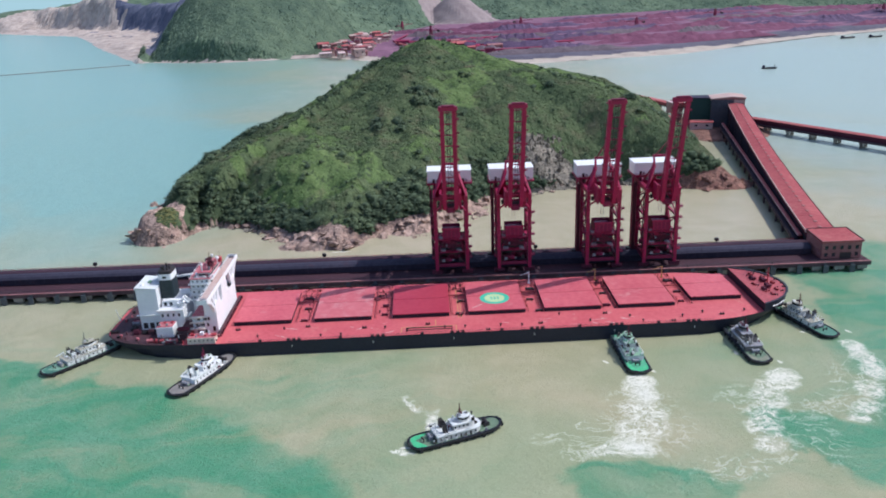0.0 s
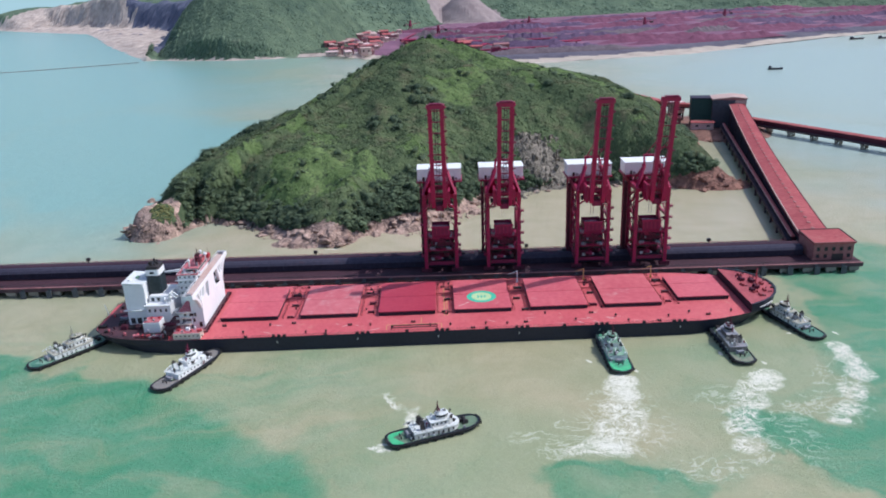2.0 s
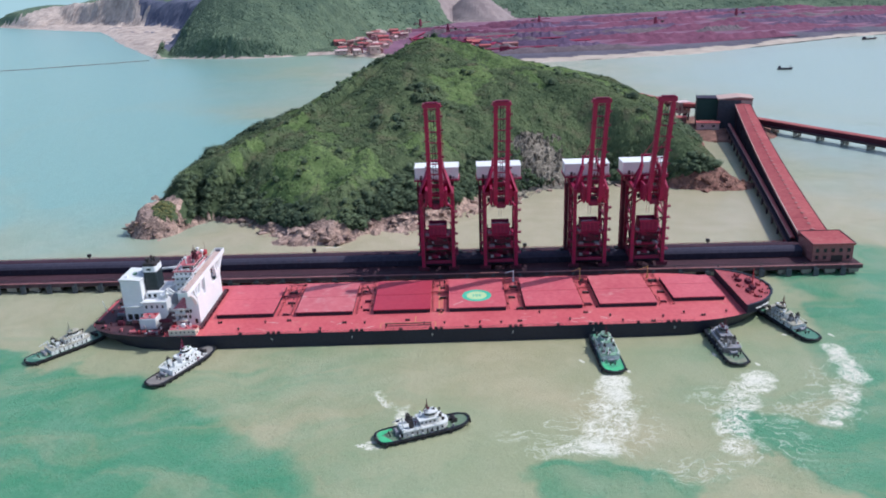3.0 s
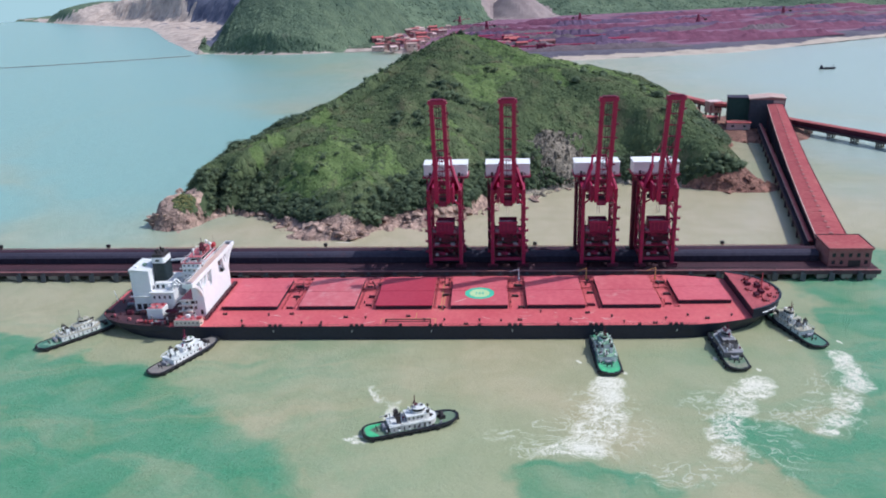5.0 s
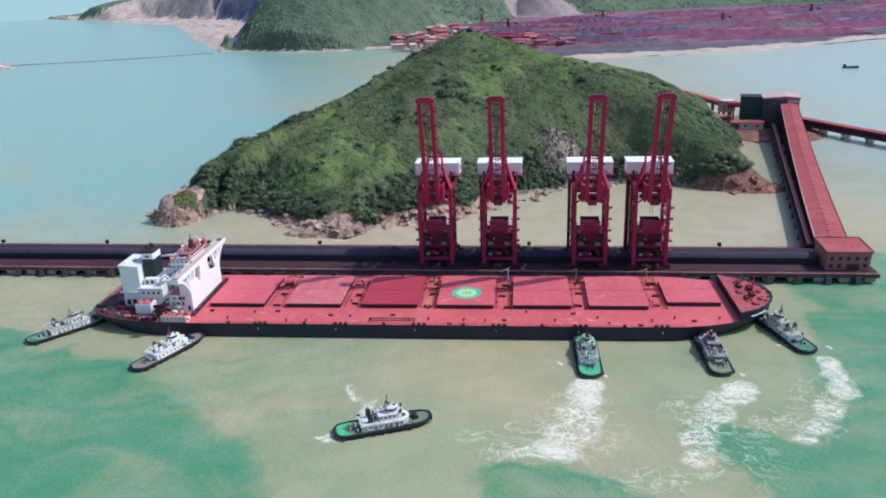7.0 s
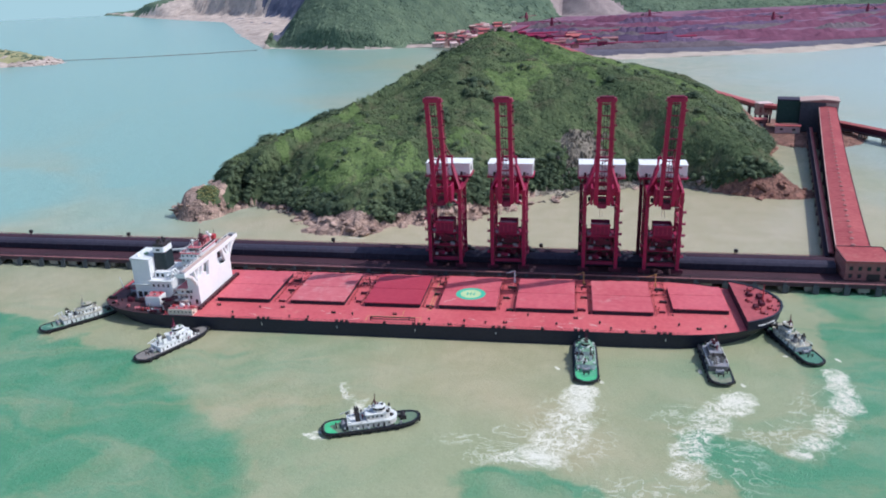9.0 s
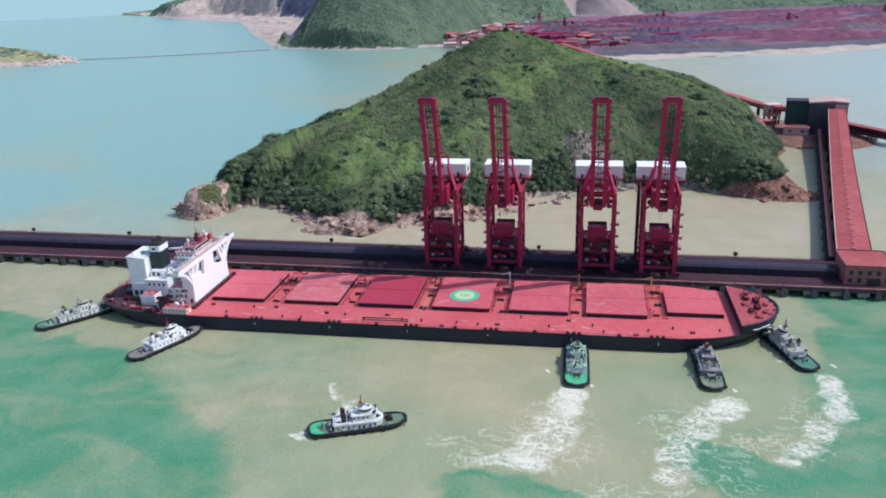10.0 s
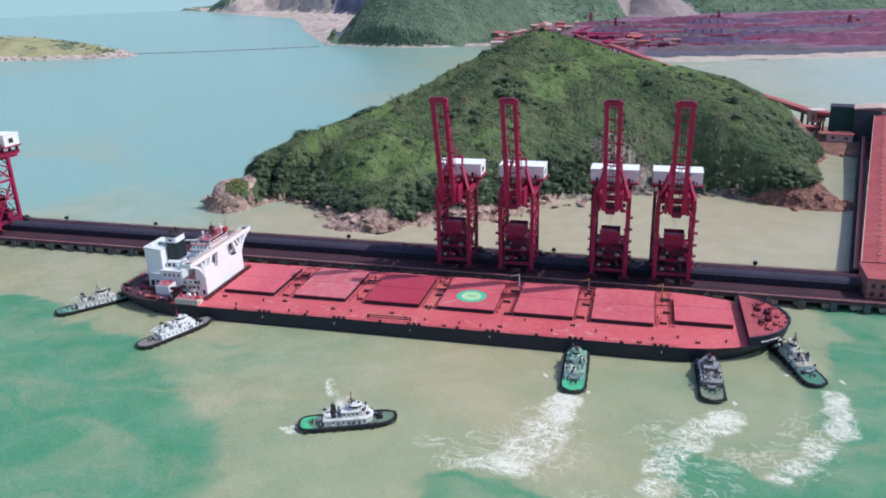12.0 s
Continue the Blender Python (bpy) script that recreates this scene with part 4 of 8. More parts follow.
# low island to the west and the bund that joins it to the quarry shore
lx, ly = np.meshgrid(np.arange(-2100, -1090, 12.0), np.arange(1580, 2020, 10.0))
sk = (lx + 1600) / 500
lu = np.hypot(sk, (ly - 1770 + 0.12 * (lx + 1600)) / (165 * np.clip(1.1 - sk * 0.35, 0.4, 1.5)))
lz = 46 * (1 - lu ** 2) + 3 * wobble(lx * 0.02, ly * 0.02, 61) + 2.4 * wobble(lx * 0.07, ly * 0.07, 63)
idx = np.arange(lx.size).reshape(lx.shape)
quads = np.stack([idx[:-1, :-1], idx[:-1, 1:], idx[1:, 1:], idx[1:, :-1]], -1).reshape(-1, 4)
quads = quads[lz.reshape(-1)[quads].max(1) > -1]
zz = lz.reshape(-1)[quads].mean(1)
tagged(arrays_mesh("ground", np.stack([lx, ly, lz], -1).reshape(-1, 3).tolist(), quads.tolist(), [M["dry_grass"], M["pale_rock"], M["far_veg"]],
       np.where((zz < 9 + 4 * wobble(lx.reshape(-1)[quads].mean(1) * 0.05, ly.reshape(-1)[quads].mean(1) * 0.05, 66)) | (wobble(lx.reshape(-1)[quads].mean(1) * 0.06, ly.reshape(-1)[quads].mean(1) * 0.06, 64) > 0.75), 1, np.where(wobble(lx.reshape(-1)[quads].mean(1) * 0.03, ly.reshape(-1)[quads].mean(1) * 0.05, 62) > 0.4, 2, 0))),
       "low grassy island with a pale rocky shore", "island", kind="structure")
ri = np.random.RandomState(66)
ix, iy = ri.uniform(-2080, -1110, 2600), ri.uniform(1590, 1990, 2600)
isk = (ix + 1600) / 500
iu = np.hypot(isk, (iy - 1770 + 0.12 * (ix + 1600)) / (165 * np.clip(1.1 - isk * 0.35, 0.4, 1.5)))
iz = 46 * (1 - iu ** 2) + 3 * wobble(ix * 0.02, iy * 0.02, 61) + 2.4 * wobble(ix * 0.07, iy * 0.07, 63)
scrub = (iz > 8) & (wobble(ix * 0.014, iy * 0.03, 67) + 0.5 * wobble(ix * 0.05, iy * 0.05, 68) > 0.15)
ir = ri.uniform(3.0, 7.5, scrub.sum())
tagged(clumps("scrub", np.stack([ix, iy, iz - 0.5], -1)[scrub], ir, M["far_veg"], 69, leaves=10, leaf=0.32, flat=0.4, smooth=True, lumpy=0.2), "low dark scrub on the grassy island", "shrubs", kind="stuff")
pale_blocks = [boulder_mesh(80 + k, M["pale_rock"], 0.7) for k in range(5)]
edge = (iz > -1) & (iz < 8) & (iy < 1790) | (iz > 8) & (ri.random_sample(len(ix)) < 0.04)
joined_rocks("islet_rubble", [(pale_blocks[k % 5], pose(x, y, z, ri.uniform(-20, 20), ri.uniform(-20, 20), ri.uniform(0, 360)) @ Matrix.Diagonal((w * 1.6, w, w * 0.8, 1)))
                              for k, (x, y, z, w) in enumerate(zip(ix[edge], iy[edge], iz[edge], ri.uniform(2.0, 7.0, edge.sum())))], "pale weathered rocks along the low island's shore")
bund = B()
for k in range(60):
    u = k / 59
    x, y = -1150 + 430 * u, 1772 + 178 * u - 18 * math.sin(u * math.pi)
    r = bmesh.ops.create_icosphere(bund, subdivisions=1, radius=1)
    bmesh.ops.transform(bund, matrix=pose(x, y, 0.2, 0, 0, 24 + rr.uniform(-8, 8)) @ Matrix.Diagonal((5.5, rr.uniform(1.6, 2.6), rr.uniform(1.0, 1.9), 1)), verts=r["verts"])
tagged(part("breakwater", bund, M["bund_stone"]), "low grey stone breakwater across the bay", "breakwater", kind="structure")

# ---- ore yard ----
def ore_heap(x, y, rot, length, width, height, material, label):
    bm = B()
    n, m = 26, 9
    rows = []
    for i in range(n):
        u = i / (n - 1)
        ends = min(1, 5 * u, 5 * (1 - u))
        rows.append([])
        for j in range(m):
            w = j / (m - 1) * 2 - 1
            z = height * ends * max(0, 1 - abs(w)) ** 0.85 * (1 + 0.16 * math.sin(i * 1.7 + length) + 0.1 * math.sin(i * 3.1 + j))
            rows[-1].append(bm.verts.new(((u - 0.5) * length, w * width / 2 * (0.85 + 0.15 * ends), max(z, -1.5))))
    for a, b in zip(rows, rows[1:]):
        for j in range(m - 1):
            bm.faces.new((a[j], b[j], b[j + 1], a[j + 1]))
    bmesh.ops.recalc_face_normals(bm, faces=bm.faces)
    o = part("ore_heap", bm, material)
    o.matrix_world = pose(x, y, 8.6, 0, 0, rot)
    return tagged(o, label, "ore heap", "ore heaps in the yard")


rr = random.Random(5)
for row in range(14):
    base = 70 + row * 74
    x = 60 - row * 22 + rr.uniform(0, 80)
    while x < 2000:
        length = rr.uniform(130, 460)
        cx = x + length / 2
        y = float(np.interp(cx, (0, 264, 557, 991, 1204, 1700, 2500), (1700, 1640, 1700, 1945, 2030, 2200, 2400))) + base * (1 + 0.15 * rr.random()) + 30
        back = float(yard_back(np.array(cx)))
        slope = math.degrees(math.atan2(float(np.interp(cx + 60, (0, 264, 557, 991, 1204, 1700, 2500), (1700, 1640, 1700, 1945, 2030, 2200, 2400)) - np.interp(cx - 60, (0, 264, 557, 991, 1204, 1700, 2500), (1700, 1640, 1700, 1945, 2030, 2200, 2400))), 120))
        if y < back - 60:
            kind = rr.choice(("ore_red", "ore_dark", "ore_dark", "ore_red", "ore_grey"))
            ore_heap(cx, y, slope * 0.7, length, rr.uniform(34, 48), rr.uniform(7, 15), M[kind],
                     {"ore_red": "long heap of red iron ore in the yard", "ore_dark": "long heap of dark purple iron ore in the yard", "ore_grey": "long heap of grey brown ore in the yard"}[kind])
        x += length + rr.uniform(25, 70)


def yard_machine(x, y, rot):
    t = thing("stacker", "dark red stacking machine with a long boom in the ore yard", "stacker", pose(x, y, 8.5, 0, 0, rot), "stackers in the yard")
    b = B()
    for sx in (-5, 5):
        for sy in (-5, 5):
            beam(b, (sx, sy, 0), (sx * 0.5, sy * 0.5, 14), 1.6)
    part("undercarriage", b, M["hopper_red"], t)
    part("tower", loft(B(), [[(-4, -4, 14), (4, -4, 14), (4, 4, 14), (-4, 4, 14)], [(-2, -2, 32), (2, -2, 32), (2, 2, 32), (-2, 2, 32)]]), M["hopper_red"], t)
    b = B()
    for sy in (-1.5, 1.5):
        beam(b, (-26, sy, 19), (42, sy, 22), 1.3, 2.2)
    for k in range(8):
        beam(b, (-20 + k * 8, -1.5, 19.4 + k * 0.4), (-20 + k * 8, 1.5, 19.4 + k * 0.4), 0.8)
    part("boom", b, M["hopper_red"], t)
    b = B()
    for e in (38, -24):
        rod(b, (0, 0, 31), (e, 0, 21), 0.5)
    part("stay", b, M["dark"], t)
    part("counterweight", box(B(), -28, -21, -3, 3, 15, 20, 0.4), M["dark"], t)


for x, y, r in ((330, 2620, 20), (640, 2350, 200), (30, 2350, 160), (-60, 2640, 40), (980, 2640, 190), (1500, 2560, 10)):
    yard_machine(x, y, r)


def shed(x, y, rot, l, w, h, wall, roof, label, z=8.3, gable=0.22):
    t = thing("shed", label, "building", pose(x, y, z, 0, 0, rot), "red dusty buildings by the yard")
    part("wall", box(B(), -l / 2, l / 2, -w / 2, w / 2, -2, h), M[wall], t)
    g = h + w * gable
    part("roof", loft(B(), [[(sx, -w / 2 - 0.8, h - 0.1), (sx, -w / 2 - 0.8, h + 0.5), (sx, 0, g + 0.5), (sx, w / 2 + 0.8, h + 0.5), (sx, w / 2 + 0.8, h - 0.1), (sx, 0, g - 0.1)] for sx in (-l / 2 - 0.8, l / 2 + 0.8)]), M[roof], t)
    n = max(1, int(l / 11))
    for k in range(n):
        u = -l / 2 + (k + 0.5) * l / n
        part("window", box(B(), u - 1.6, u + 1.6, -w / 2 - 0.15, -w / 2 + 0.3, h * 0.45, h * 0.7), M["dark"], t)
    part("door", box(B(), l * 0.3 - 2, l * 0.3 + 2, -w / 2 - 0.2, -w / 2 + 0.3, -1, h * 0.4), M["cream"], t)
    return t


def yard_belt(x0, y0, x1, y1, paint):
    t = thing("yard_belt", "long low crimson covered belt across the ore yard", "conveyor", group="belts in the yard")
    p, q = Vector((x0, y0, 8.8)), Vector((x1, y1, 8.8))
    s = Vector(((q - p).y, -(q - p).x, 0)).normalized()
    part("hood", loft(B(), [[e + s * a + Vector((0, 0, z)) for a, z in ((-3.2, 3.4), (-3.2, 5.6), (0, 7.4), (3.2, 5.6), (3.2, 3.4))] for e in (p, q)]), M[paint], t)
    n = max(3, int((q - p).length / 24))
    for k in range(n):
        e = p.lerp(q, (k + 0.5) / n)
        part("support", box(B(), e.x - 1.1, e.x + 1.1, e.y - 1.1, e.y + 1.1, 6.5, 12.4), M["quay_dark"], t)


for row in ((46, 1752, -70, 2140, "roof_red"), (60, 1790, 320, 1835, "hopper_red"), (40, 1905, 380, 1960, "crane_red"), (10, 2010, 420, 2075, "hopper_red"), (-40, 2130, 300, 2200, "crane_red"), (-75, 2180, -40, 2420, "hopper_red")):
    yard_belt(*row)
rr = random.Random(31)
for k in range(26):
    v = rr.random()
    x, y = 75 - 130 * v + rr.uniform(0, 190), 1770 + 330 * v + rr.uniform(-25, 25)
    shed(x, y, rr.choice((12, 15, -72)), rr.uniform(14, 40), rr.uniform(9, 15), rr.uniform(5, 12), "hopper_red" if k % 3 else "wall_red", ("crane_red", "hopper_red", "roof_red", "rust", "kerb_pink")[k % 5], "low crimson dust covered building at the yard's edge", z=8.6)

rr = random.Random(9)
for k in range(96):
    u, v = rr.random(), (k + 0.5) / 96
    y = 1860 + v * 680
    x = -232 - v * 80 + u * (95 + 140 * v)
    pale = rr.random() < 0.7
    if float(mainland_height(np.array(x), np.array(y))) > 13:
        continue
    shed(x, y, rr.choice((15, 18, -70, 25)), rr.uniform(12, 30), rr.uniform(9, 17), rr.uniform(5, 15), "wall_pale" if pale else "wall_red", rr.choice(("roof_red", "kerb_pink", "wall_pale", "pale_pink", "cover_purple", "wall_pale")),
         "pale industrial building with a dusty red roof" if pale else "red dust covered industrial building with a pitched roof", z=max(7.5, float(mainland_height(np.array(x), np.array(y)))))

# ---- the ore quay ----
Q = pose(0, 437.6, 0, 0, 0, -0.97)          # along the berthing line
quay = thing("quay", "long ore quay with dusty red apron on concrete piles", "quay", Q, kind="structure")
X0, X1 = -640, 270
part("deck_slab", box(B(), X0, X1, -3, 41, 3.8, 6.0), M["quay_dark"], quay)
part("apron", box(B(), X0, X1, -1.9, 5.6, 6.0, 6.012), M["apron_dark"], quay)
part("rear_apron", box(B(), X0, X1, 5.6, 11.5, 6.0, 6.012), M["apron_dark"], quay)
part("back_apron", box(B(), X0, X1, 11.5, 40.6, 6.0, 6.012), M["apron_dark"], quay)
part("front_kerb", box(B(), X0, X1, -3.0, -1.9, 6.0, 6.5, 0.1), M["kerb_pink"], quay, "pale pink dusty kerb")
part("back_parapet", box(B(), X0, X1, 39.6, 40.9, 6.0, 6.5, 0.1), M["quay_dark"], quay)
pile_me = None
for k in range(65):
    x = X1 - 6 - k * 14
    for y in (-0.4, 20, 38):
        if pile_me is None:
            b = B()
            rod(b, (0, 0, -2), (0, 0, 3.0), 1.0, n=12)
            rod(b, (2.4, 0, -2), (2.4, 0, 3.0), 1.0, n=12)
            box(b, -1.9, 4.3, -2.0, 1.9, 1.3, 4.1, 0.1)
            pile = part("pile", b, M["concrete"], quay)
            pile_me = pile.data
        else:
            pile = new("pile", pile_me)
            pile.parent = quay
        pile.location = (x, y, 0)
for y in (4.6, 12.0, 29.0):
    part("cross_head", box(B(), X0, X1, y, y + 1.6, 1.0, 4.0), M["quay_dark"], quay)
fender_me = None
for k in range(55):
    if fender_me is None:
        b = B()
        box(b, -1.7, 1.7, -4.9, -4.2, 0.1, 4.9, 0.2)
        rod(b, (0, -4.2, 3.2), (0, -2.9, 3.2), 1.1)
        box(b, -0.9, 0.9, -3.4, -2.95, 2.2, 5.9, 0.1)
        fender = part("fender", b, M["fender_grey"], quay)
        fender_me = fender.data
    else:
        fender = new("fender", fender_me)
        fender.parent = quay
    fender.location = (X1 - 12 - k * 16.2, 0, 0)
bollard_me = None
for k in range(34):
    if bollard_me is None:
        b = B()
        rod(b, (0, 0, 6), (0, 0, 6.9), 0.4, 0.3)
        rod(b, (0, 0, 6.8), (0, 0, 7.2), 0.6, 0.5)
        bollard = part("bollard", b, M["dark"], quay)
        bollard_me = bollard.data
    else:
        bollard = new("bollard", bollard_me)
        bollard.parent = quay
    bollard.location = (X1 - 8 - k * 26, -1.2, 0)
for y in (2.8, 22.8):
    part("crane_rail", box(B(), X0, X1, y - 0.2, y + 0.2, 6.012, 6.2), M["dark"], quay)

# covered conveyor along the quay, between the crane legs
gal = thing("conveyor_gallery", "long grey sheet-covered belt conveyor along the quay", "conveyor", Q)
prof = [(12.5, 6.3), (12.5, 10.0), (13.6, 11.4), (15.6, 12.2), (18.4, 12.2), (20.4, 11.4), (21.5, 10.0), (21.5, 6.3)]
part("side_wall", box(B(), X0, 240, 12.5, 12.8, 6.3, 10.0), M["cover_shaded"], gal)
part("rear_wall", box(B(), X0, 240, 21.2, 21.5, 6.3, 10.0), M["cover_shaded"], gal)
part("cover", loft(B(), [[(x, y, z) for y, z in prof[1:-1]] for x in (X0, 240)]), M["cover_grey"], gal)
rib_me = None
for k in range(96):
    if rib_me is None:
        b = B()
        for (ya, za), (yb, zb) in zip(prof, prof[1:]):
            beam(b, (0, ya - 0.03, za + 0.02), (0, yb - 0.03, zb + 0.02), 0.18)
        rib = part("rib", b, M["cover_grey"], gal)
        rib_me = rib.data
    else:
        rib = new("rib", rib_me)
        rib.parent = gal
    rib.location = (236 - k * 9.2, 0, 0)
gal2 = thing("conveyor_gallery", "lower red dusted belt conveyor behind the grey one", "conveyor", Q)
part("frame", box(B(), X0, 244, 26.5, 32.5, 6.3, 8.3, 0.1), M["quay_dark"], gal2)
part("cover", loft(B(), [[(x, y, z) for y, z in ((26.3, 8.3), (27.5, 9.4), (29.5, 9.9), (31.5, 9.4), (32.7, 8.3))] for x in (X0, 244)]), M["cover_dull"], gal2)
b = B()
for y, z in ((24.4, 7.6), (35.6, 7.2)):
    beam(b, (X0, y, z), (246, y, z), 0.9, 0.7)
part("service_pipe", b, M["kerb_pink"], gal2, "dusty pink service pipe")
b = B()
for k in range(88):
    for y, z in ((24.4, 7.4), (35.6, 7.0)):
        beam(b, (244 - k * 10, y, 6.0), (244 - k * 10, y, z), 0.35)
part("pipe_support", b, M["quay_dark"], gal2)
b = B()
rail = thing("railing", "dark red steel railing along the back of the quay", "railing", Q, kind="structure")
for z in (6.9, 7.4):
    beam(b, (X0, 40.2, z), (X1, 40.2, z), 0.12)
part("rail", b, M["crane_red"], rail)
post_me = None
for k in range(150):
    if post_me is None:
        post = part("post", box(B(), -0.08, 0.08, 40.12, 40.28, 6.4, 7.5), M["crane_red"], rail)
        post_me = post.data
    else:
        post = new("post", post_me)
        post.parent = rail
    post.location = (X1 - 1 - k * 6, 0, 0)
for k, x in enumerate((-560, -480, -415, -352, -300, -222, -148, -70, 70, 190)):
    t = thing("lamp_box", "dark junction box on a post at the back of the quay", "box", Q @ pose(x, 40.0, 6.5), "junction boxes along the quay")
    part("post", box(B(), -0.2, 0.2, -0.2, 0.2, 0, 1.6), M["dark"], t)
    part("housing", box(B(), -1.2, 1.2, -0.9, 0.9, 1.4, 3.4, 0.2), M["dark"], t)


# ---- transfer house at the end of the quay ----
th = thing("transfer_house", "two-storey dusty transfer house with red roof at the quay's end", "building", Q @ pose(254.5, 14.5, 6.0))
part("wall", box(B(), -12.2, 12.2, -10.5, 10.5, 0, 10.5), M["wall_red"], th)
part("roof", loft(B(), [[(-12.9, -11.2, 10.5), (12.9, -11.2, 10.5), (12.9, 11.2, 11.6), (-12.9, 11.2, 11.6)], [(-12.9, -11.2, 11.4), (12.9, -11.2, 11.4), (12.9, 11.2, 12.6), (-12.9, 11.2, 12.6)]]), M["roof_dust"], th)
for (xa, ya, za), (xb, yb, zb) in (((-12.9, -11.2, 11.5), (12.9, -11.2, 11.5)), ((12.9, -11.2, 11.5), (12.9, 11.2, 12.7)), ((12.9, 11.2, 12.7), (-12.9, 11.2, 12.7)), ((-12.9, 11.2, 12.7), (-12.9, -11.2, 11.5))):
    part("roof_edge", beam(B(), (xa, ya, za), (xb, yb, zb), 0.5, 0.5), M["wall_red" if ya < 0 and yb < 0 else "quay_dark"], th)
for k in range(5):
    for z in (1.4, 5.9):
        if z < 2 and k in (2, 3):
            continue
        u = -9.4 + k * 4.7
        w = part("window", box(B(), u - 1.0, u + 1.0, -10.62, -10.3, z, z + 2.4), M["glass"], th)
        part("sill", box(B(), u - 1.2, u + 1.2, -10.8, -10.4, z - 0.3, z), M["wall_red"], w)
for k in range(4):
    u = -7.5 + k * 5
    part("window", box(B(), 11.95, 12.32, u - 1, u + 1, 5.9, 8.3), M["glass"], th)
part("door", box(B(), -0.8, 6.2, -10.64, -10.3, 0, 3.9), M["dark"], th)
part("band", box(B(), -12.35, 12.35, -10.66, 10.66, 4.6, 5.0), M["wall_red"], th)

# ---- inclined conveyor gallery from the transfer house to the tower ----
arm = thing("inclined_gallery", "inclined red roofed conveyor gallery over the water on dark trestles", "conveyor")


def arm_at(u):
    """The gallery's middle line: level over the water, then rising to the tower."""
    return Vector((253.4 + 98.9 * u, 460 + 400 * u, 15.0 - 1.2 * u + 16.7 * u * u))


A0, A1 = arm_at(0.005), arm_at(1.02)
ad = (A1 - A0).normalized()
side = Vector((ad.y, -ad.x, 0)).normalized()
RUN = [0.005 + 1.015 * k / 16 for k in range(17)]
half = lambda u: 9.0 - 1.0 * u


def arm_ring(u, pts):
    return [arm_at(u) + side * sx * half(u) + Vector((0, 0, z)) for sx, z in pts]


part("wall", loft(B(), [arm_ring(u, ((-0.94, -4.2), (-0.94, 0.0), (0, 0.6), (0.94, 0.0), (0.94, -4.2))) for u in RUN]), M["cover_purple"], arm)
# lower wall coloured dark for the shade on and below the gallery's flank
part("lower_wall", loft(B(), [arm_ring(u, ((-0.9, 4.0 - arm_at(u).z), (-0.9, -4.2), (0.9, -4.2), (0.9, 4.0 - arm_at(u).z))) for u in RUN]), M["cover_shaded"], arm)
part("roof", loft(B(), [arm_ring(u, ((-1, -0.1), (-1, 0.4), (0, 1.5), (1, 0.4), (1, -0.1), (0, 0.9))) for u in RUN]), M["roof_dust"], arm)
for sx in (-1, 1):
    part("eave_gutter", loft(B(), [arm_ring(u, ((sx * 1.0, 0.35), (sx * 1.0, 0.6), (sx * 1.06, 0.6), (sx * 1.06, -0.5), (sx * 1.0, -0.5))) for u in RUN]), M["wall_pale" if sx < 0 else "cover_purple"], arm)
seam_me = None
for k in range(40):
    u = 0.01 + k / 40
    slope = math.degrees(math.atan2((arm_at(u + 0.01) - arm_at(u)).z, 4.12))
    for sx in (-1, 1):
        if seam_me is None:
            seam = part("roof_seam", box(B(), -4.3, 4.3, -0.07, 0.07, -0.05, 0.05), M["roof_dust"], arm)
            seam_me = seam.data
        else:
            seam = new("roof_seam", seam_me)
            seam.parent = arm
        c = arm_at(u) + side * sx * half(u) * 0.49 + Vector((0, 0, 0.97))
        seam.matrix_world = pose(*c, 0, 0, math.degrees(math.atan2(side.y, side.x))) @ pose(0, 0, 0, slope, 7.0 * sx, 0)
vent_me = None
for k in range(34):
    p = arm_at((k + 0.7) / 34.5) + Vector((0, 0, 1.3))
    if vent_me is None:
        b = B()
        box(b, -0.9, 0.9, -1.3, 1.3, -0.2, 0.4, 0.1)
        box(b, -1.1, 1.1, -1.5, 1.5, 0.4, 0.55)
        vent = part("roof_vent", b, M["wall_red"], arm)
        vent_me = vent.data
    else:
        vent = new("roof_vent", vent_me)
        vent.parent = arm
    vent.matrix_world = pose(*p, 0, 0, math.degrees(math.atan2(ad.y, ad.x)) - 90)
for k in range(9):
    p = arm_at((k + 0.6) / 9)
    b = B()
    for sx in (-1, 1):
        beam(b, (*(p + side * sx * 7.5).xy, -2), (*(p + side * sx * 7.0).xy, p.z - 6.5), 1.8)
    beam(b, (*(p - side * 7.5).xy, 3), (*(p + side * 7.5).xy, p.z - 7.5), 0.9)
    beam(b, (*(p + side * 7.5).xy, 3), (*(p - side * 7.5).xy, p.z - 7.5), 0.9)
    beam(b, (*(p - side * 8.2).xy, p.z - 7.2), (*(p + side * 8.2).xy, p.z - 7.2), 1.6)
    part("trestle", b, M["quay_dark"], arm)
# low service bridge alongside it
svc = thing("service_bridge", "low concrete service bridge with a red dusted deck beside the gallery", "bridge")
S0, S1 = Vector((244.4, 472, 6.4)), Vector((334.5, 850, 8.2))
part("deck", loft(B(), [[p + side * sx + Vector((0, 0, z)) for sx, z in ((-3.0, -1.2), (-3.0, 0.3), (2.6, 0.3), (2.6, -1.2))] for p in (S0, S1)]), M["quay_dark"], svc)
# dark rack colour also stands in for the gallery's shadow beside the bridge
part("pipe_rack", loft(B(), [[p + side * sx + Vector((0, 0, z)) for sx, z in ((-2.6, 0.3), (-2.6, 1.3), (0.6, 1.3), (0.6, 0.3))] for p in (S0, S1)]), M["cover_shaded"], svc)
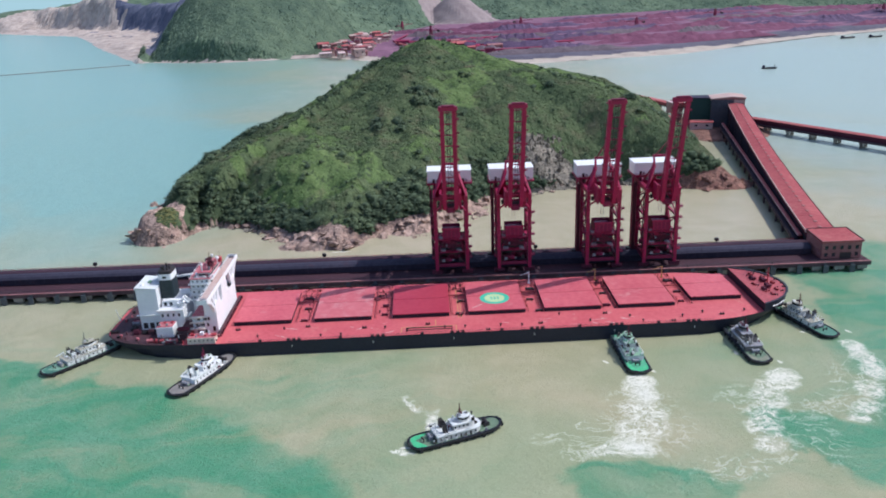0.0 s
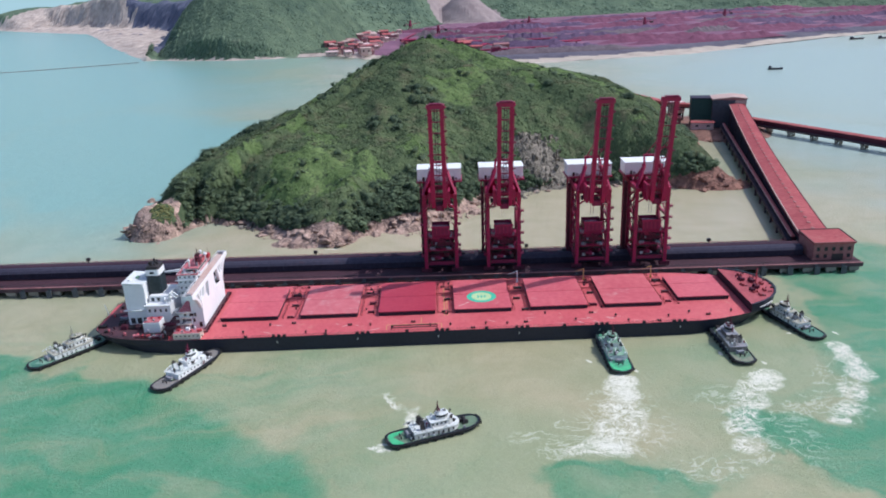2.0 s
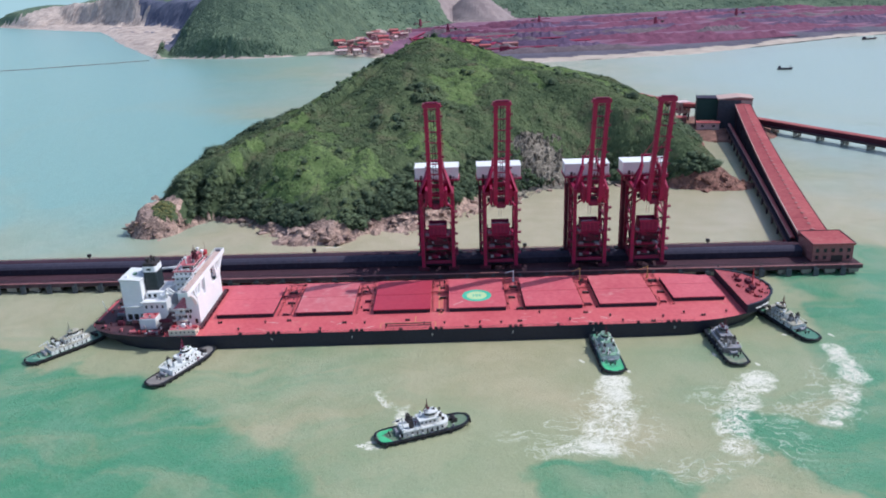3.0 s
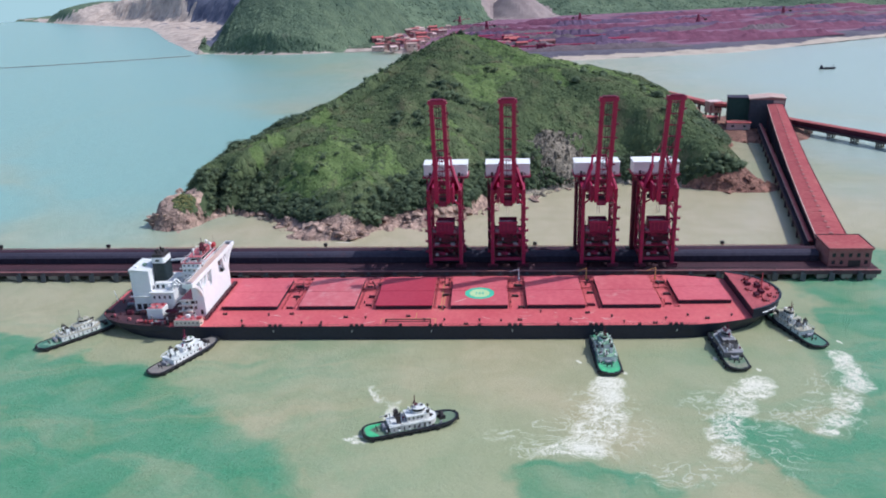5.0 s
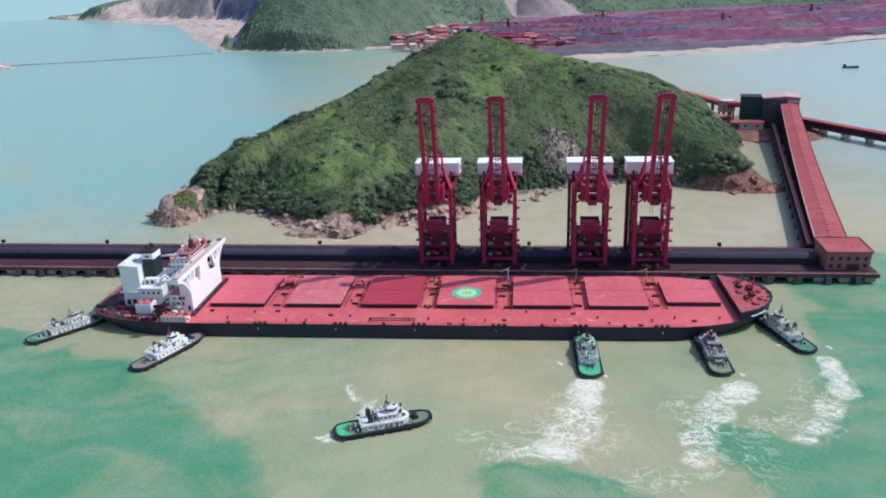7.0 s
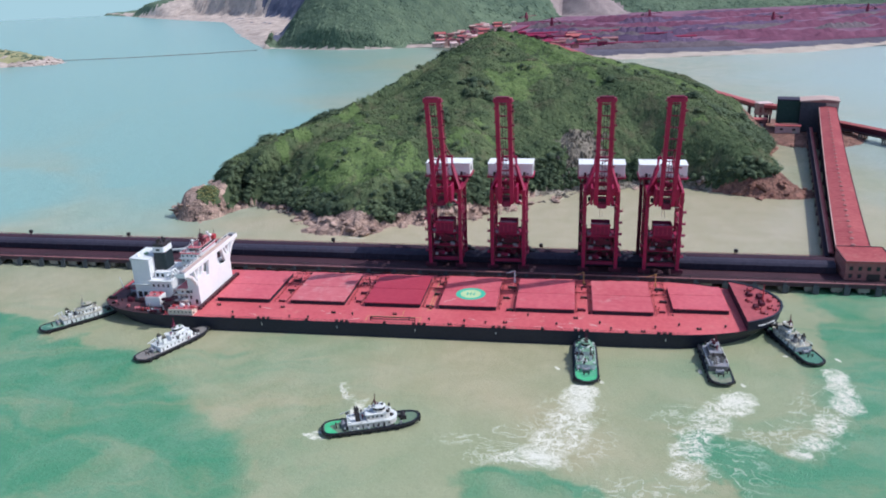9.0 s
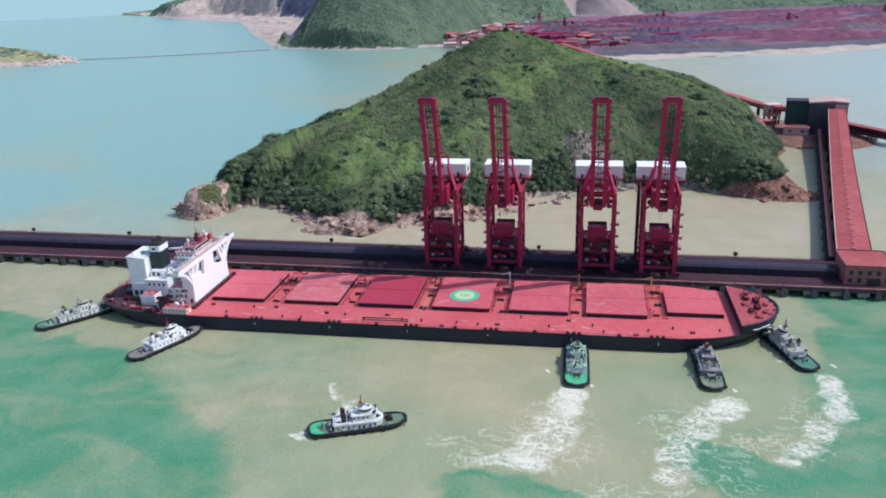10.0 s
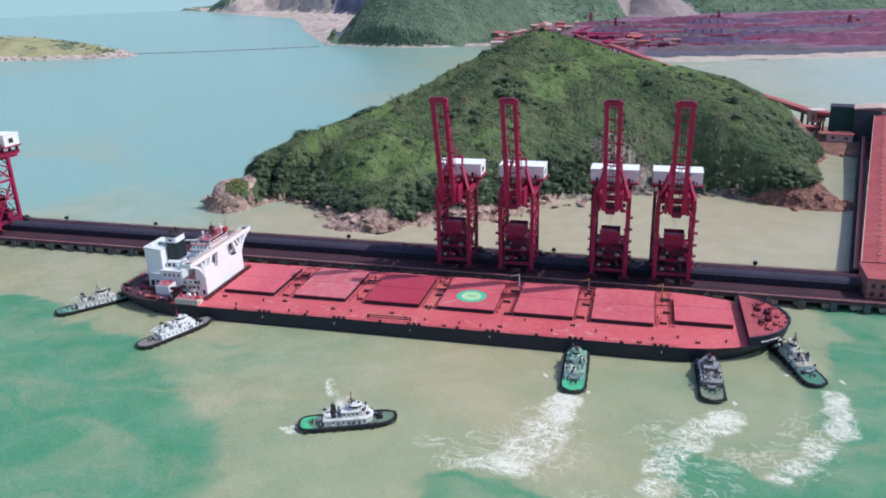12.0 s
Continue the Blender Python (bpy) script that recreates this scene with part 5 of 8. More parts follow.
part("belt_cover", loft(B(), [[p + side * sx + Vector((0, 0, z)) for sx, z in ((-0.6, 3.0), (-0.6, 3.6), (0.8, 4.3), (2.2, 3.6), (2.2, 3.0))] for p in (S0, S1)]), M["roof_red"], svc, "dusty red belt cover")
b = B()
for k in range(48):
    p = S0.lerp(S1, (k + 0.5) / 48)
    beam(b, p + side * 0.9 + Vector((0, 0, 0.3)), p + side * 0.9 + Vector((0, 0, 3.5)), 0.4)
part("pipe_support", b, M["quay_dark"], svc)
b = B()
beam(b, S0 - side * 0.75 + Vector((0, 0, 3.6)), S1 - side * 0.75 + Vector((0, 0, 3.6)), 0.35, 0.5)
part("cover_edge", b, M["wall_pale"], svc)
b = B()
beam(b, S0 - side * 2.9 + Vector((0, 0, 1.2)), S1 - side * 2.9 + Vector((0, 0, 1.2)), 0.2, 0.2)
part("handrail", b, M["quay_dark"], svc)
for k in range(16):
    p = S0.lerp(S1, (k + 0.5) / 16)
    b = B()
    for sx in (-2.2, 2.2):
        rod(b, (*(p + side * sx).xy, -2), (*(p + side * sx).xy, p.z - 1.1), 0.8)
    part("pier", b, M["quay_dark"], svc)

# ---- transfer tower on the island's far shore ----
tw = thing("transfer_tower", "tall dusty red conveyor transfer tower with a pale flat roof", "tower", pose(348, 876, 3.5, 0, 0, -13))
# wall colour is dark slate blue to carry the west side's shade
part("wall", box(B(), -18, 18, -13, 14, 0, 32), M["shaded_sheet"], tw, "tower cladding with its shade painted in as slate blue")
part("roof", loft(B(), [[(-19, y, 32), (-19, y, 33.2), (4, y, 35.6), (19, y, 34.2), (19, y, 33.0), (4, y, 34.4)] for y in (-14, 15)]), M["wall_pale"], tw, "pale dusty low pitched roof")
part("gable", loft(B(), [[(-18, y, 31.9), (-18, y, 32.4), (4, y, 34.6), (18, y, 33.2), (18, y, 31.9)] for y in (-13.0, 14.0)]), M["wall_red"], tw)
part("upper_panel", box(B(), 6.0, 17.8, -13.25, -12.95, 22, 31.6), M["wall_pale"], tw)
for k in range(4):
    for z in (10, 17, 25):
        part("window", box(B(), 17.9, 18.2, -9 + k * 5.5, -6.4 + k * 5.5, z, z + 3), M["dark"], tw)
        part("window", box(B(), 6.5 + k * 2.6, 8.1 + k * 2.6, -13.4, -13.1, z, z + 3), M["dark"], tw)
gb = thing("green_hall", "dark green sheet-clad conveyor hall raised beside the transfer tower", "building", pose(322, 886, 3.5, 0, 0, -13))
part("wall", box(B(), -13, 13, -10, 10, 8, 32), M["green_wall"], gb)
part("roof", box(B(), -13.5, 13.5, -10.5, 10.5, 32, 33.2, 0.2), M["cover_grey"], gb)
for k in range(9):
    part("rib", box(B(), -12.6 + k * 3.1, -12.2 + k * 3.1, -10.25, -9.9, 8, 32), M["green_wall"], gb)
for sx in (-11, 11):
    for sy in (-8, 8):
        part("leg", box(B(), sx - 1, sx + 1, sy - 1, sy + 1, -1, 8), M["quay_dark"], gb)
shed(316, 864, -13, 24, 11, 8, "pale_pink", "roof_red", "low red dusty workshop below the green hall", z=3.6, gable=0.1)
shed(291, 905, -8, 24, 12, 7, "wall_red", "roof_red", "low red dusty workshop below the green hall", z=4.0, gable=0.1)

# conveyor from the tower to the ore yard, and the trestle out to the east
back = thing("yard_conveyor", "long red roofed conveyor running from the tower to the yard", "conveyor")
pts = [(322, 893, 27), (301, 924, 24), (275, 1033, 21), (221, 1196, 19), (155, 1392, 19), (44, 1747, 22)]
b, c, d = B(), B(), B()
for p, q in zip(pts, pts[1:]):
    p, q = Vector(p), Vector(q)
    s = Vector(((q - p).y, -(q - p).x, 0)).normalized() * 5
    loft(b, [[e - s * 0.9 + Vector((0, 0, -5)), e - s * 0.9 + Vector((0, 0, -3.1)), e + s * 0.9 + Vector((0, 0, -3.1)), e + s * 0.9 + Vector((0, 0, -5))] for e in (p, q)])
    loft(d, [[e - s + Vector((0, 0, -3.1)), e - s, e + s, e + s + Vector((0, 0, -3.1))] for e in (p, q)])
    loft(c, [[e - s * 1.1 + Vector((0, 0, 0.05)), e + Vector((0, 0, 1.2)), e + s * 1.1 + Vector((0, 0, 0.05)), e + Vector((0, 0, 0.6))] for e in (p, q)])
part("underframe", b, M["quay_dark"], back)
part("wall", d, M["roof_red"], back)
part("roof", c, M["roof_red"], back)
for p, q in zip(pts, pts[1:]):
    p, q = Vector(p), Vector(q)
    for k in range(max(2, int((q - p).length / 40))):
        e = p.lerp(q, (k + 0.5) / max(2, int((q - p).length / 40)))
        part("trestle", box(B(), e.x - 1.6, e.x + 1.6, e.y - 1, e.y + 1, -2, e.z - 4.8), M["quay_dark"], back)
jh = thing("junction_house", "pale pink dusty junction house on the yard conveyor", "building", pose(303, 921, 1.2, 0, 0, 12))
part("wall", box(B(), -7.5, 7.5, -6.5, 6.5, 12, 24.5), M["wall_pale"], jh)
part("roof", box(B(), -8.0, 8.0, -7.0, 7.0, 24.5, 25.3, 0.1), M["pale_pink"], jh)
for sx in (-6, 0, 6):
    part("window", box(B(), sx - 1.3, sx + 1.3, -6.62, -6.3, 15, 21), M["wall_red"], jh)
    for sy in (-5.4, 5.4):
        part("leg", box(B(), sx - 0.8, sx + 0.8, sy - 0.8, sy + 0.8, -1.5, 12), M["quay_dark"], jh)
east = thing("trestle_conveyor", "red roofed conveyor on a long dark pile trestle over the water", "conveyor")
E0, E1 = Vector((366, 885, 13)), Vector((560, 545, 13))
es = Vector(((E1 - E0).y, -(E1 - E0).x, 0)).normalized()
part("deck", loft(B(), [[e - es * 7 + Vector((0, 0, -7)), e - es * 7 + Vector((0, 0, -5.2)), e + es * 7 + Vector((0, 0, -5.2)), e + es * 7 + Vector((0, 0, -7))] for e in (E0, E1)]), M["quay_dark"], east)
part("wall", loft(B(), [[e - es * 3 + Vector((0, 0, -5.2)), e - es * 3, e + es * 4 + Vector((0, 0, 0)), e + es * 4 + Vector((0, 0, -5.2))] for e in (E0, E1)]), M["cover_purple"], east)
part("roof", loft(B(), [[e - es * 3.6 + Vector((0, 0, 0.02)), e + es * 0.5 + Vector((0, 0, 1.5)), e + es * 4.6 + Vector((0, 0, 0.02)), e + es * 0.5 + Vector((0, 0, 0.8))] for e in (E0, E1)]), M["roof_red"], east)
for k in range(14):
    e = E0.lerp(E1, (k + 0.5) / 14)
    b = B()
    for sx in (-5.5, -2, 2, 5.5):
        rod(b, (*(e + es * sx).xy, -2), (*(e + es * sx).xy, 5.2), 0.9)
    beam(b, (*(e - es * 6.8).xy, 5.2), (*(e + es * 6.8).xy, 5.2), 2.2, 1.6)
    part("bent", b, M["concrete"], east)


# ---- ship unloaders ----
def unloader(m, label):
    """A grab unloader: legs at local y 0 (waterside) and 20 (landside), foot at z 0, boom raised over the water."""
    t = thing("ship_unloader", label, "crane", m, "ship unloaders on the quay")
    R = M["crane_red"]
    for sx in (-9.3, 9.3):
        for y in (0, 20):
            b = B()
            box(b, sx - 1.0, sx + 1.0, y - 1.1, y + 1.1, 3.0, 50)
            part("leg", b, R, t)
            b = B()
            box(b, sx - 3.4, sx + 3.4, y - 0.9, y + 0.9, 1.6, 3.2, 0.2)
            for k in (-2.4, -0.8, 0.8, 2.4):
                rod(b, (sx + k, y - 0.35, 0.75), (sx + k, y + 0.35, 0.75), 0.55)
                box(b, sx + k - 0.6, sx + k + 0.6, y - 0.7, y + 0.7, 0.9, 1.7)
            part("bogie", b, M["rust"], t)
        part("sill_beam", box(B(), sx - 0.9, sx + 0.9, 0, 20, 5.2, 7.4), M["hopper_red"], t)
        part("upper_beam", box(B(), sx - 1.0, sx + 1.0, -2, 31, 47.6, 50.2), R, t)
        part("middle_beam", box(B(), sx - 0.7, sx + 0.7, 0, 20, 31.6, 33.0), R, t)
        part("brace", beam(B(), (sx, 19, 33), (sx, 1.5, 47.5), 0.9), R, t)
        part("brace", beam(B(), (sx, 1.5, 8), (sx, 19, 31.5), 0.9), R, t)
        part("knee_brace", beam(B(), (sx, 0, 49.5), (sx * 0.5, 5, 63), 2.0, 1.6), R, t)
        part("hinge_plate", box(B(), sx * 0.62 - 0.6, sx * 0.62 + 0.6, -10.5, 1.0, 44.5, 54.5, 0.2), R, t)
        part("gusset", loft(B(), [[(sx + d, -0.6, 50), (sx * 0.55 + d, -0.6, 50), (sx * 0.55 + d, -0.6, 58)] for d in (-0.4, 0.4)]), R, t)
        part("mast_leg", beam(B(), (sx * 0.5, 5, 62), (sx * 0.42, 9, 67.5), 1.2), R, t)
        part("back_stay", beam(B(), (sx * 0.5, 5.5, 62.5), (sx * 0.7, 20, 49.6), 0.8), R, t)
    for y in (0, 20):
        part("cross_beam", box(B(), -9.3, 9.3, y - 0.9, y + 0.9, 47.7, 50.0), R, t)
        part("cross_beam", box(B(), -9.3, 9.3, y - 0.7, y + 0.7, 5.3, 7.2), M["hopper_red"], t)
    # machinery and lattice packed between the legs
    for k in range(4):
        y, z = 3 + k * 4.6, 7.4 + (k % 2) * 2.2
        part("drive_unit", box(B(), -7.6 + k * 0.9, -1.5 + k * 1.6, y - 1.4, y + 1.4, z, z + 3.4, 0.2), M["dark" if k % 2 else "rust"], t)
    gear = random.Random(19)
    for k in range(13):
        u, z, w, h = gear.uniform(-7.4, 5.2), gear.uniform(7.6, 24), gear.uniform(0.8, 2.6), gear.uniform(0.6, 2.2)
        part("machine_unit", box(B(), u, u + w, -1.9, gear.uniform(-1.2, 1.0), z, z + h, 0.08), M[gear.choice(("dark", "rust", "hopper_red", "tug_lead", "rust"))], t)
    # added dark sheet that closes the view between the legs
    part("dark_back_sheet", box(B(), -8.2, 8.2, 11.6, 12.0, 1.0, 23.5), M["rust"], t)
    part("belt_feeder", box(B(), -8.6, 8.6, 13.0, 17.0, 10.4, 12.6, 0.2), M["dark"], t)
    for k, (xa, za, xb, zb) in enumerate(((-8.2, 7.4, 0, 14), (8.2, 7.4, 0, 14), (-8.2, 23, -1, 30.5), (8.2, 23, 1, 30.5), (-8.2, 14.5, -5, 22), (8.2, 14.5, 5, 22))):
        part("lattice_brace", beam(B(), (xa, -0.4, za), (xb, -0.4, zb), 0.45), M["hopper_red" if k > 1 else "rust"], t)
    for sx in (-9.3, 9.3):
        for za, zb in ((8, 20), (20, 31.5), (33.2, 40.4), (40.4, 47.4)):
            part("side_lattice", beam(B(), (sx, 20, za), (sx, 0.5, zb), 0.45), R, t)
        part("side_lattice", beam(B(), (sx, 0, 20), (sx, 20, 20), 0.6), R, t)
    for k in range(5):
        z = 8 + k * 4.6
        part("stair_flight", beam(B(), (7.4 if k % 2 else 10.6, 1.9, z), (10.6 if k % 2 else 7.4, 1.9, z + 4.6), 0.9, 0.25), M["hopper_red"], t)
    for sx in (-1, 1):
        for z in (11, 17.5, 24, 31, 38):
            sp = part("side_platform", box(B(), min(sx * 9.8, sx * 12.2), max(sx * 9.8, sx * 12.2), -1.6, 2.4, z, z + 0.3), M["hopper_red"], t)
            b = B()
            for h in (0.6, 1.2):
                beam(b, (sx * 12.1, -1.5, z + h), (sx * 12.1, 2.3, z + h), 0.14)
                beam(b, (sx * 9.9, -1.5, z + h), (sx * 12.1, -1.5, z + h), 0.14)
            for u in (10.2, 12.1):
                beam(b, (sx * u, -1.5, z), (sx * u, -1.5, z + 1.2), 0.16)
            part("platform_rail", b, R, sp)
        part("pipe_run", rod(B(), (sx * 7.9, -1.0, 6), (sx * 7.9, -1.0, 30), 0.22, n=8), M["dark"], t)
        part("grease_unit", box(B(), min(sx * 6.2, sx * 7.8), max(sx * 6.2, sx * 7.8), -1.2, 0.4, 44.0, 46.4, 0.1), M["dark"], t)
    for sx in (-1, 1):
        b = B()
        for k in range(4):
            box(b, min(sx * (9.5 + k * 2.6), sx * (12.1 + k * 2.6)), max(sx * (9.5 + k * 2.6), sx * (12.1 + k * 2.6)), 20.6, 24.6, 0.6, 6.4 - k * 1.4)
        part("tripper_frame", b, M["dark"], t)
    part("head_sheave", box(B(), -3.6, 3.6, -28.2, -25.4, 107.3, 108.2, 0.1), M["hopper_red"], t)
    part("head_platform", box(B(), -5.6, 5.6, -25.2, -22.6, 105.4, 105.7), R, t)
    part("cable_tray", box(B(), -10.9, -10.55, 0.6, 1.6, 7, 47), M["dark"], t)
    part("lift_shaft", box(B(), -12.6, -10.9, 18.2, 20.2, 4, 49), M["rust"], t)
    part("mast_head", box(B(), -4.6, 4.6, 8.2, 9.8, 66.8, 68.2, 0.2), R, t)
    # bridge girders that carry the trolley landwards
    for sx in (-4.2, 4.2):
        part("bridge_girder", box(B(), sx - 0.7, sx + 0.7, -8, 34, 44.8, 47.7), R, t)
    # raised boom, two girders and their ties
    bm = part("boom", box(B(), -5.0, 5.0, -26.8, -24.0, 104.9, 107.3, 0.05), R, t, "raised lattice boom")
    foot, head = Vector((0, -9.5, 45)), Vector((0, -25.2, 106.2))
    up = (head - foot).normalized()
    fw = Vector((0, up.z, -up.y))
    for sx in (-3.35, 3.35):
        off = Vector((sx, 0, 0))
        b = B()
        loft(b, [[foot + off + up * k * (head - foot).length + Vector((dx, 0, 0)) + fw * dy for dx, dy in ((-1.1, -w), (1.1, -w), (1.1, w), (-1.1, w))] for k, w in ((0, 1.6), (0.06, 2.1), (0.25, 1.7), (0.9, 1.3), (1.0, 1.3))])
        part("boom_girder", b, R, bm)
    for k in range(9):
        p = foot.lerp(head, 0.12 + k * 0.105)
        part("boom_tie", beam(B(), p - Vector((3.5, 0, 0)), p + Vector((3.5, 0, 0)), 0.6), R, bm)
    for k in range(16):
        p = foot.lerp(head, 0.2 + k * 0.048)
        q = foot.lerp(head, 0.2 + (k + 1) * 0.048)
        sx = 2.4 if k % 2 else -2.4
        part("boom_diagonal", beam(B(), p + Vector((sx, 0, 0)), q + Vector((-sx, 0, 0)), 0.22), M["rust"], bm)
    for sx in (-0.7, 0.7):
        part("boom_rope", rod(B(), foot + Vector((sx, -0.6, 4)), head + Vector((sx, -0.6, -1)), 0.16, n=6), M["dark"], bm)
    for k in range(6):
        p = foot.lerp(head, 0.25 + k * 0.13)
        part("sheave_bracket", beam(B(), p + Vector((4.3, -0.8, 0)), p + Vector((5.9, -0.8, 0)), 0.9, 0.5), M["hopper_red"], bm)
        part("sheave_bracket", beam(B(), p + Vector((-4.3, -0.8, 1.5)), p + Vector((-5.4, -0.8, 1.5)), 0.7, 0.5), M["hopper_red"], bm)
    part("boom_walkway", beam(B(), foot + Vector((4.7, 1.5, 8)), head + Vector((4.7, 1.0, -3)), 0.7, 0.12), R, bm)
    b = B()
    for k in range(22):
        p = (foot + Vector((5.0, 1.5, 8))).lerp(head + Vector((5.0, 1.0, -3)), k / 21)
        beam(b, p, p + Vector((0.1, 1.2, 0.4)), 0.14)
    beam(b, foot + Vector((5.1, 2.6, 8.4)), head + Vector((5.1, 2.1, -2.6)), 0.14)
    part("boom_railing", b, R, bm)
    for sx in (-3.4, 3.4):
        part("boom_stay", rod(B(), (sx, 9, 67.5), tuple(foot.lerp(head, 0.62) + Vector((sx, 1.2, 0))), 0.28), R, bm)
    # converging hinge frame below the boom foot
    for sx in (-1, 1):
        part("hinge_frame", loft(B(), [[(sx * 6.2, y, 54), (sx * 4.4, y, 54), (sx * 1.4, y, 43.6), (sx * 2.4, y, 43.6), (sx * 5.8, y, 49)] for y in (-10.4, -8.8)]), R, t)
        part("hinge_tie", beam(B(), (sx * 5.6, -9.4, 47), (sx * 9.0, -0.6, 41), 0.8), R, t)
        for za, zb in ((8, 16), (16, 24), (40.5, 47.4)):
            part("rear_lattice", beam(B(), (sx * 9.3, 20, za), (sx * 1.2, 20, zb), 0.5), R, t)
        for k in range(5):
            z = 8 + k * 8
            part("outer_lattice", beam(B(), (sx * 9.6, 0.8 if k % 2 else 19, z), (sx * 9.6, 19 if k % 2 else 0.8, z + 8), 0.7), M["hopper_red"], t)
    part("sheave_block", box(B(), -2.6, 2.6, -10.4, -7.6, 42.6, 45.8, 0.3), M["hopper_red"], t)
    for z in (44.5, 48.5, 52.5):
        part("hinge_plate", box(B(), -3.4, 3.4, -9.9, -8.9, z, z + 0.9), M["hopper_red"], t)
    # machine house
    mh = part("machine_house", box(B(), -13.4, 13.4, 16, 29.6, 54.0, 61.2, 0.25), M["white"], t, "white sheet-clad machine house")
    part("house_roof", box(B(), -13.7, 13.7, 15.7, 29.9, 61.2, 61.7), M["white"], mh)
    for u in (-9.6, 8.4):
        part("house_door", box(B(), u - 0.7, u + 0.7, 15.86, 16.1, 54.2, 56.6), M["dark"], mh)
        part("door_plate", box(B(), u + 1.3, u + 2.5, 15.9, 16.1, 54.8, 56.0), M["tug_lead"], mh)
    part("side_louvre", box(B(), 13.3, 13.56, 20, 24, 56, 59), M["dark"], mh)
    part("house_floor", box(B(), -14.0, 14.0, 15, 30.6, 53.2, 54.0), R, t)
    for u in (-9.3, 9.3):
        for y in (17, 23.5, 30):
            part("house_post", box(B(), u - 0.7, u + 0.7, y - 0.7, y + 0.7, 50.2, 53.2), M["rust"], t)
    b = B()
    for z in (54.6, 55.2):
        beam(b, (-14.0, 15.1, z), (14.0, 15.1, z), 0.12)
    for k in range(15):
        beam(b, (-13.9 + k * 1.985, 15.1, 53.9), (-13.9 + k * 1.985, 15.1, 55.2), 0.12)
    part("house_railing", b, R, t)
    # trolley, cab and grab ropes
    part("trolley", box(B(), -3.2, 3.2, -5, 3, 43.4, 45.2, 0.2), M["dark"], t)
    cab = part("operator_cab", box(B(), 5.0, 7.6, -3, 0.6, 41.6, 44.4, 0.3), M["white"], t, "small white operator cab")
    part("cab_window", box(B(), 5.2, 7.4, -3.1, -2.6, 42.0, 43.8), M["glass"], cab)
    b = B()
    for sx in (-0.8, 0.8):
        for sy in (-0.6, 0.6):
            rod(b, (sx, 4 + sy, 33.5), (sx, 4 + sy, 44), 0.09, n=6)
    part("grab_rope", b, M["cream"], t)
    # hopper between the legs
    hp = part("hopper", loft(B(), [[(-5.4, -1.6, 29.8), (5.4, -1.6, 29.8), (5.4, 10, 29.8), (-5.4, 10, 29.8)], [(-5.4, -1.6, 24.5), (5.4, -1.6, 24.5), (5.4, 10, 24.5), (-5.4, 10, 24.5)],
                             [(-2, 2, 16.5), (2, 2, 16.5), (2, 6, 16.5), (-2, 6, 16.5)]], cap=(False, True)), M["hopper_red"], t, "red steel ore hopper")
    part("hopper_rim", box(B(), -5.8, 5.8, -2.0, -1.4, 29.2, 30.4, 0.1), R, hp)
    part("hopper_floor", box(B(), -5.2, 5.2, -1.4, 9.8, 27.5, 27.8), M["ore_dark"], hp)
    for k in range(5):
        part("stiffener", box(B(), -5.0 + k * 2.4, -4.6 + k * 2.4, -1.85, -1.6, 24.6, 29.4), R, hp)
    for z, ya in ((22.6, 11), (14.6, 12)):
        pl = part("platform", box(B(), -9, 9, -1.4, ya, z, z + 0.35), R, t)
        b = B()
        for h in (0.9, 1.5):
            beam(b, (-9, -1.4, z + h), (9, -1.4, z + h), 0.13)
        for k in range(10):
            beam(b, (-9 + k * 2, -1.4, z + 0.3), (-9 + k * 2, -1.4, z + 1.5), 0.13)
        part("platform_railing", b, R, pl)
    part("chute", loft(B(), [[(-1.8, 2.2, 16.5), (1.8, 2.2, 16.5), (1.8, 5.8, 16.5), (-1.8, 5.8, 16.5)], [(-1.3, 8, 7), (1.3, 8, 7), (1.3, 11, 7), (-1.3, 11, 7)]]), M["hopper_red"], t)
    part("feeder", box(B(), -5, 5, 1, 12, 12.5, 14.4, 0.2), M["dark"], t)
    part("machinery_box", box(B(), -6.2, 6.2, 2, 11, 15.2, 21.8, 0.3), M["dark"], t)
    # added dark sheet in front of the hopper's lower part
    part("dark_front_sheet", box(B(), -6.6, 6.6, 0.4, 1.0, 17.5, 22.4, 0.1), M["rust"], t)
    for u, w, z in ((-5.2, 3.0, 15.0), (4.2, 2.4, 15.0), (-6.4, 2.0, 23.0), (5.4, 2.2, 23.0)):
        part("control_cabinet", box(B(), u - w / 2, u + w / 2, -0.8, 1.2, z, z + 1.6, 0.1), M["tug_lead"], t, "small grey control cabinet")
    # stair tower and cable drum
    b = B()
    for sx in (-12.2, -9.6):
        for y in (22, 24.6):
            beam(b, (sx, y, 0.5), (sx, y, 51), 0.6)
    for k in range(12):
        z = 2 + k * 4.1
        beam(b, (-12.2, 22, z), (-9.6, 22, z + 4.1), 0.25)
        beam(b, (-12.2, 24.6, z + 4.1), (-12.2, 22, z), 0.25)
        box(b, -12.3, -9.5, 21.9, 24.7, z, z + 0.15)
    part("stair_tower", b, R, t)
    b = B()
    rod(b, (10.8, 10, 9.8), (11.8, 10, 9.8), 2.6, n=24)
    rod(b, (10.2, 10, 9.8), (12.2, 10, 9.8), 0.7)
    part("cable_drum", b, M["hopper_red"], t)
    for sx in (-1, 1):
        for k in range(9):
            z = 9 + k * 4.2
            part("ladder", beam(B(), (sx * 10.5, 1.4, z), (sx * 10.5, 5.5, z + 4.2) if k % 2 else (sx * 10.5, -2.6, z + 4.2), 0.22), R, t)
    return t


first = None
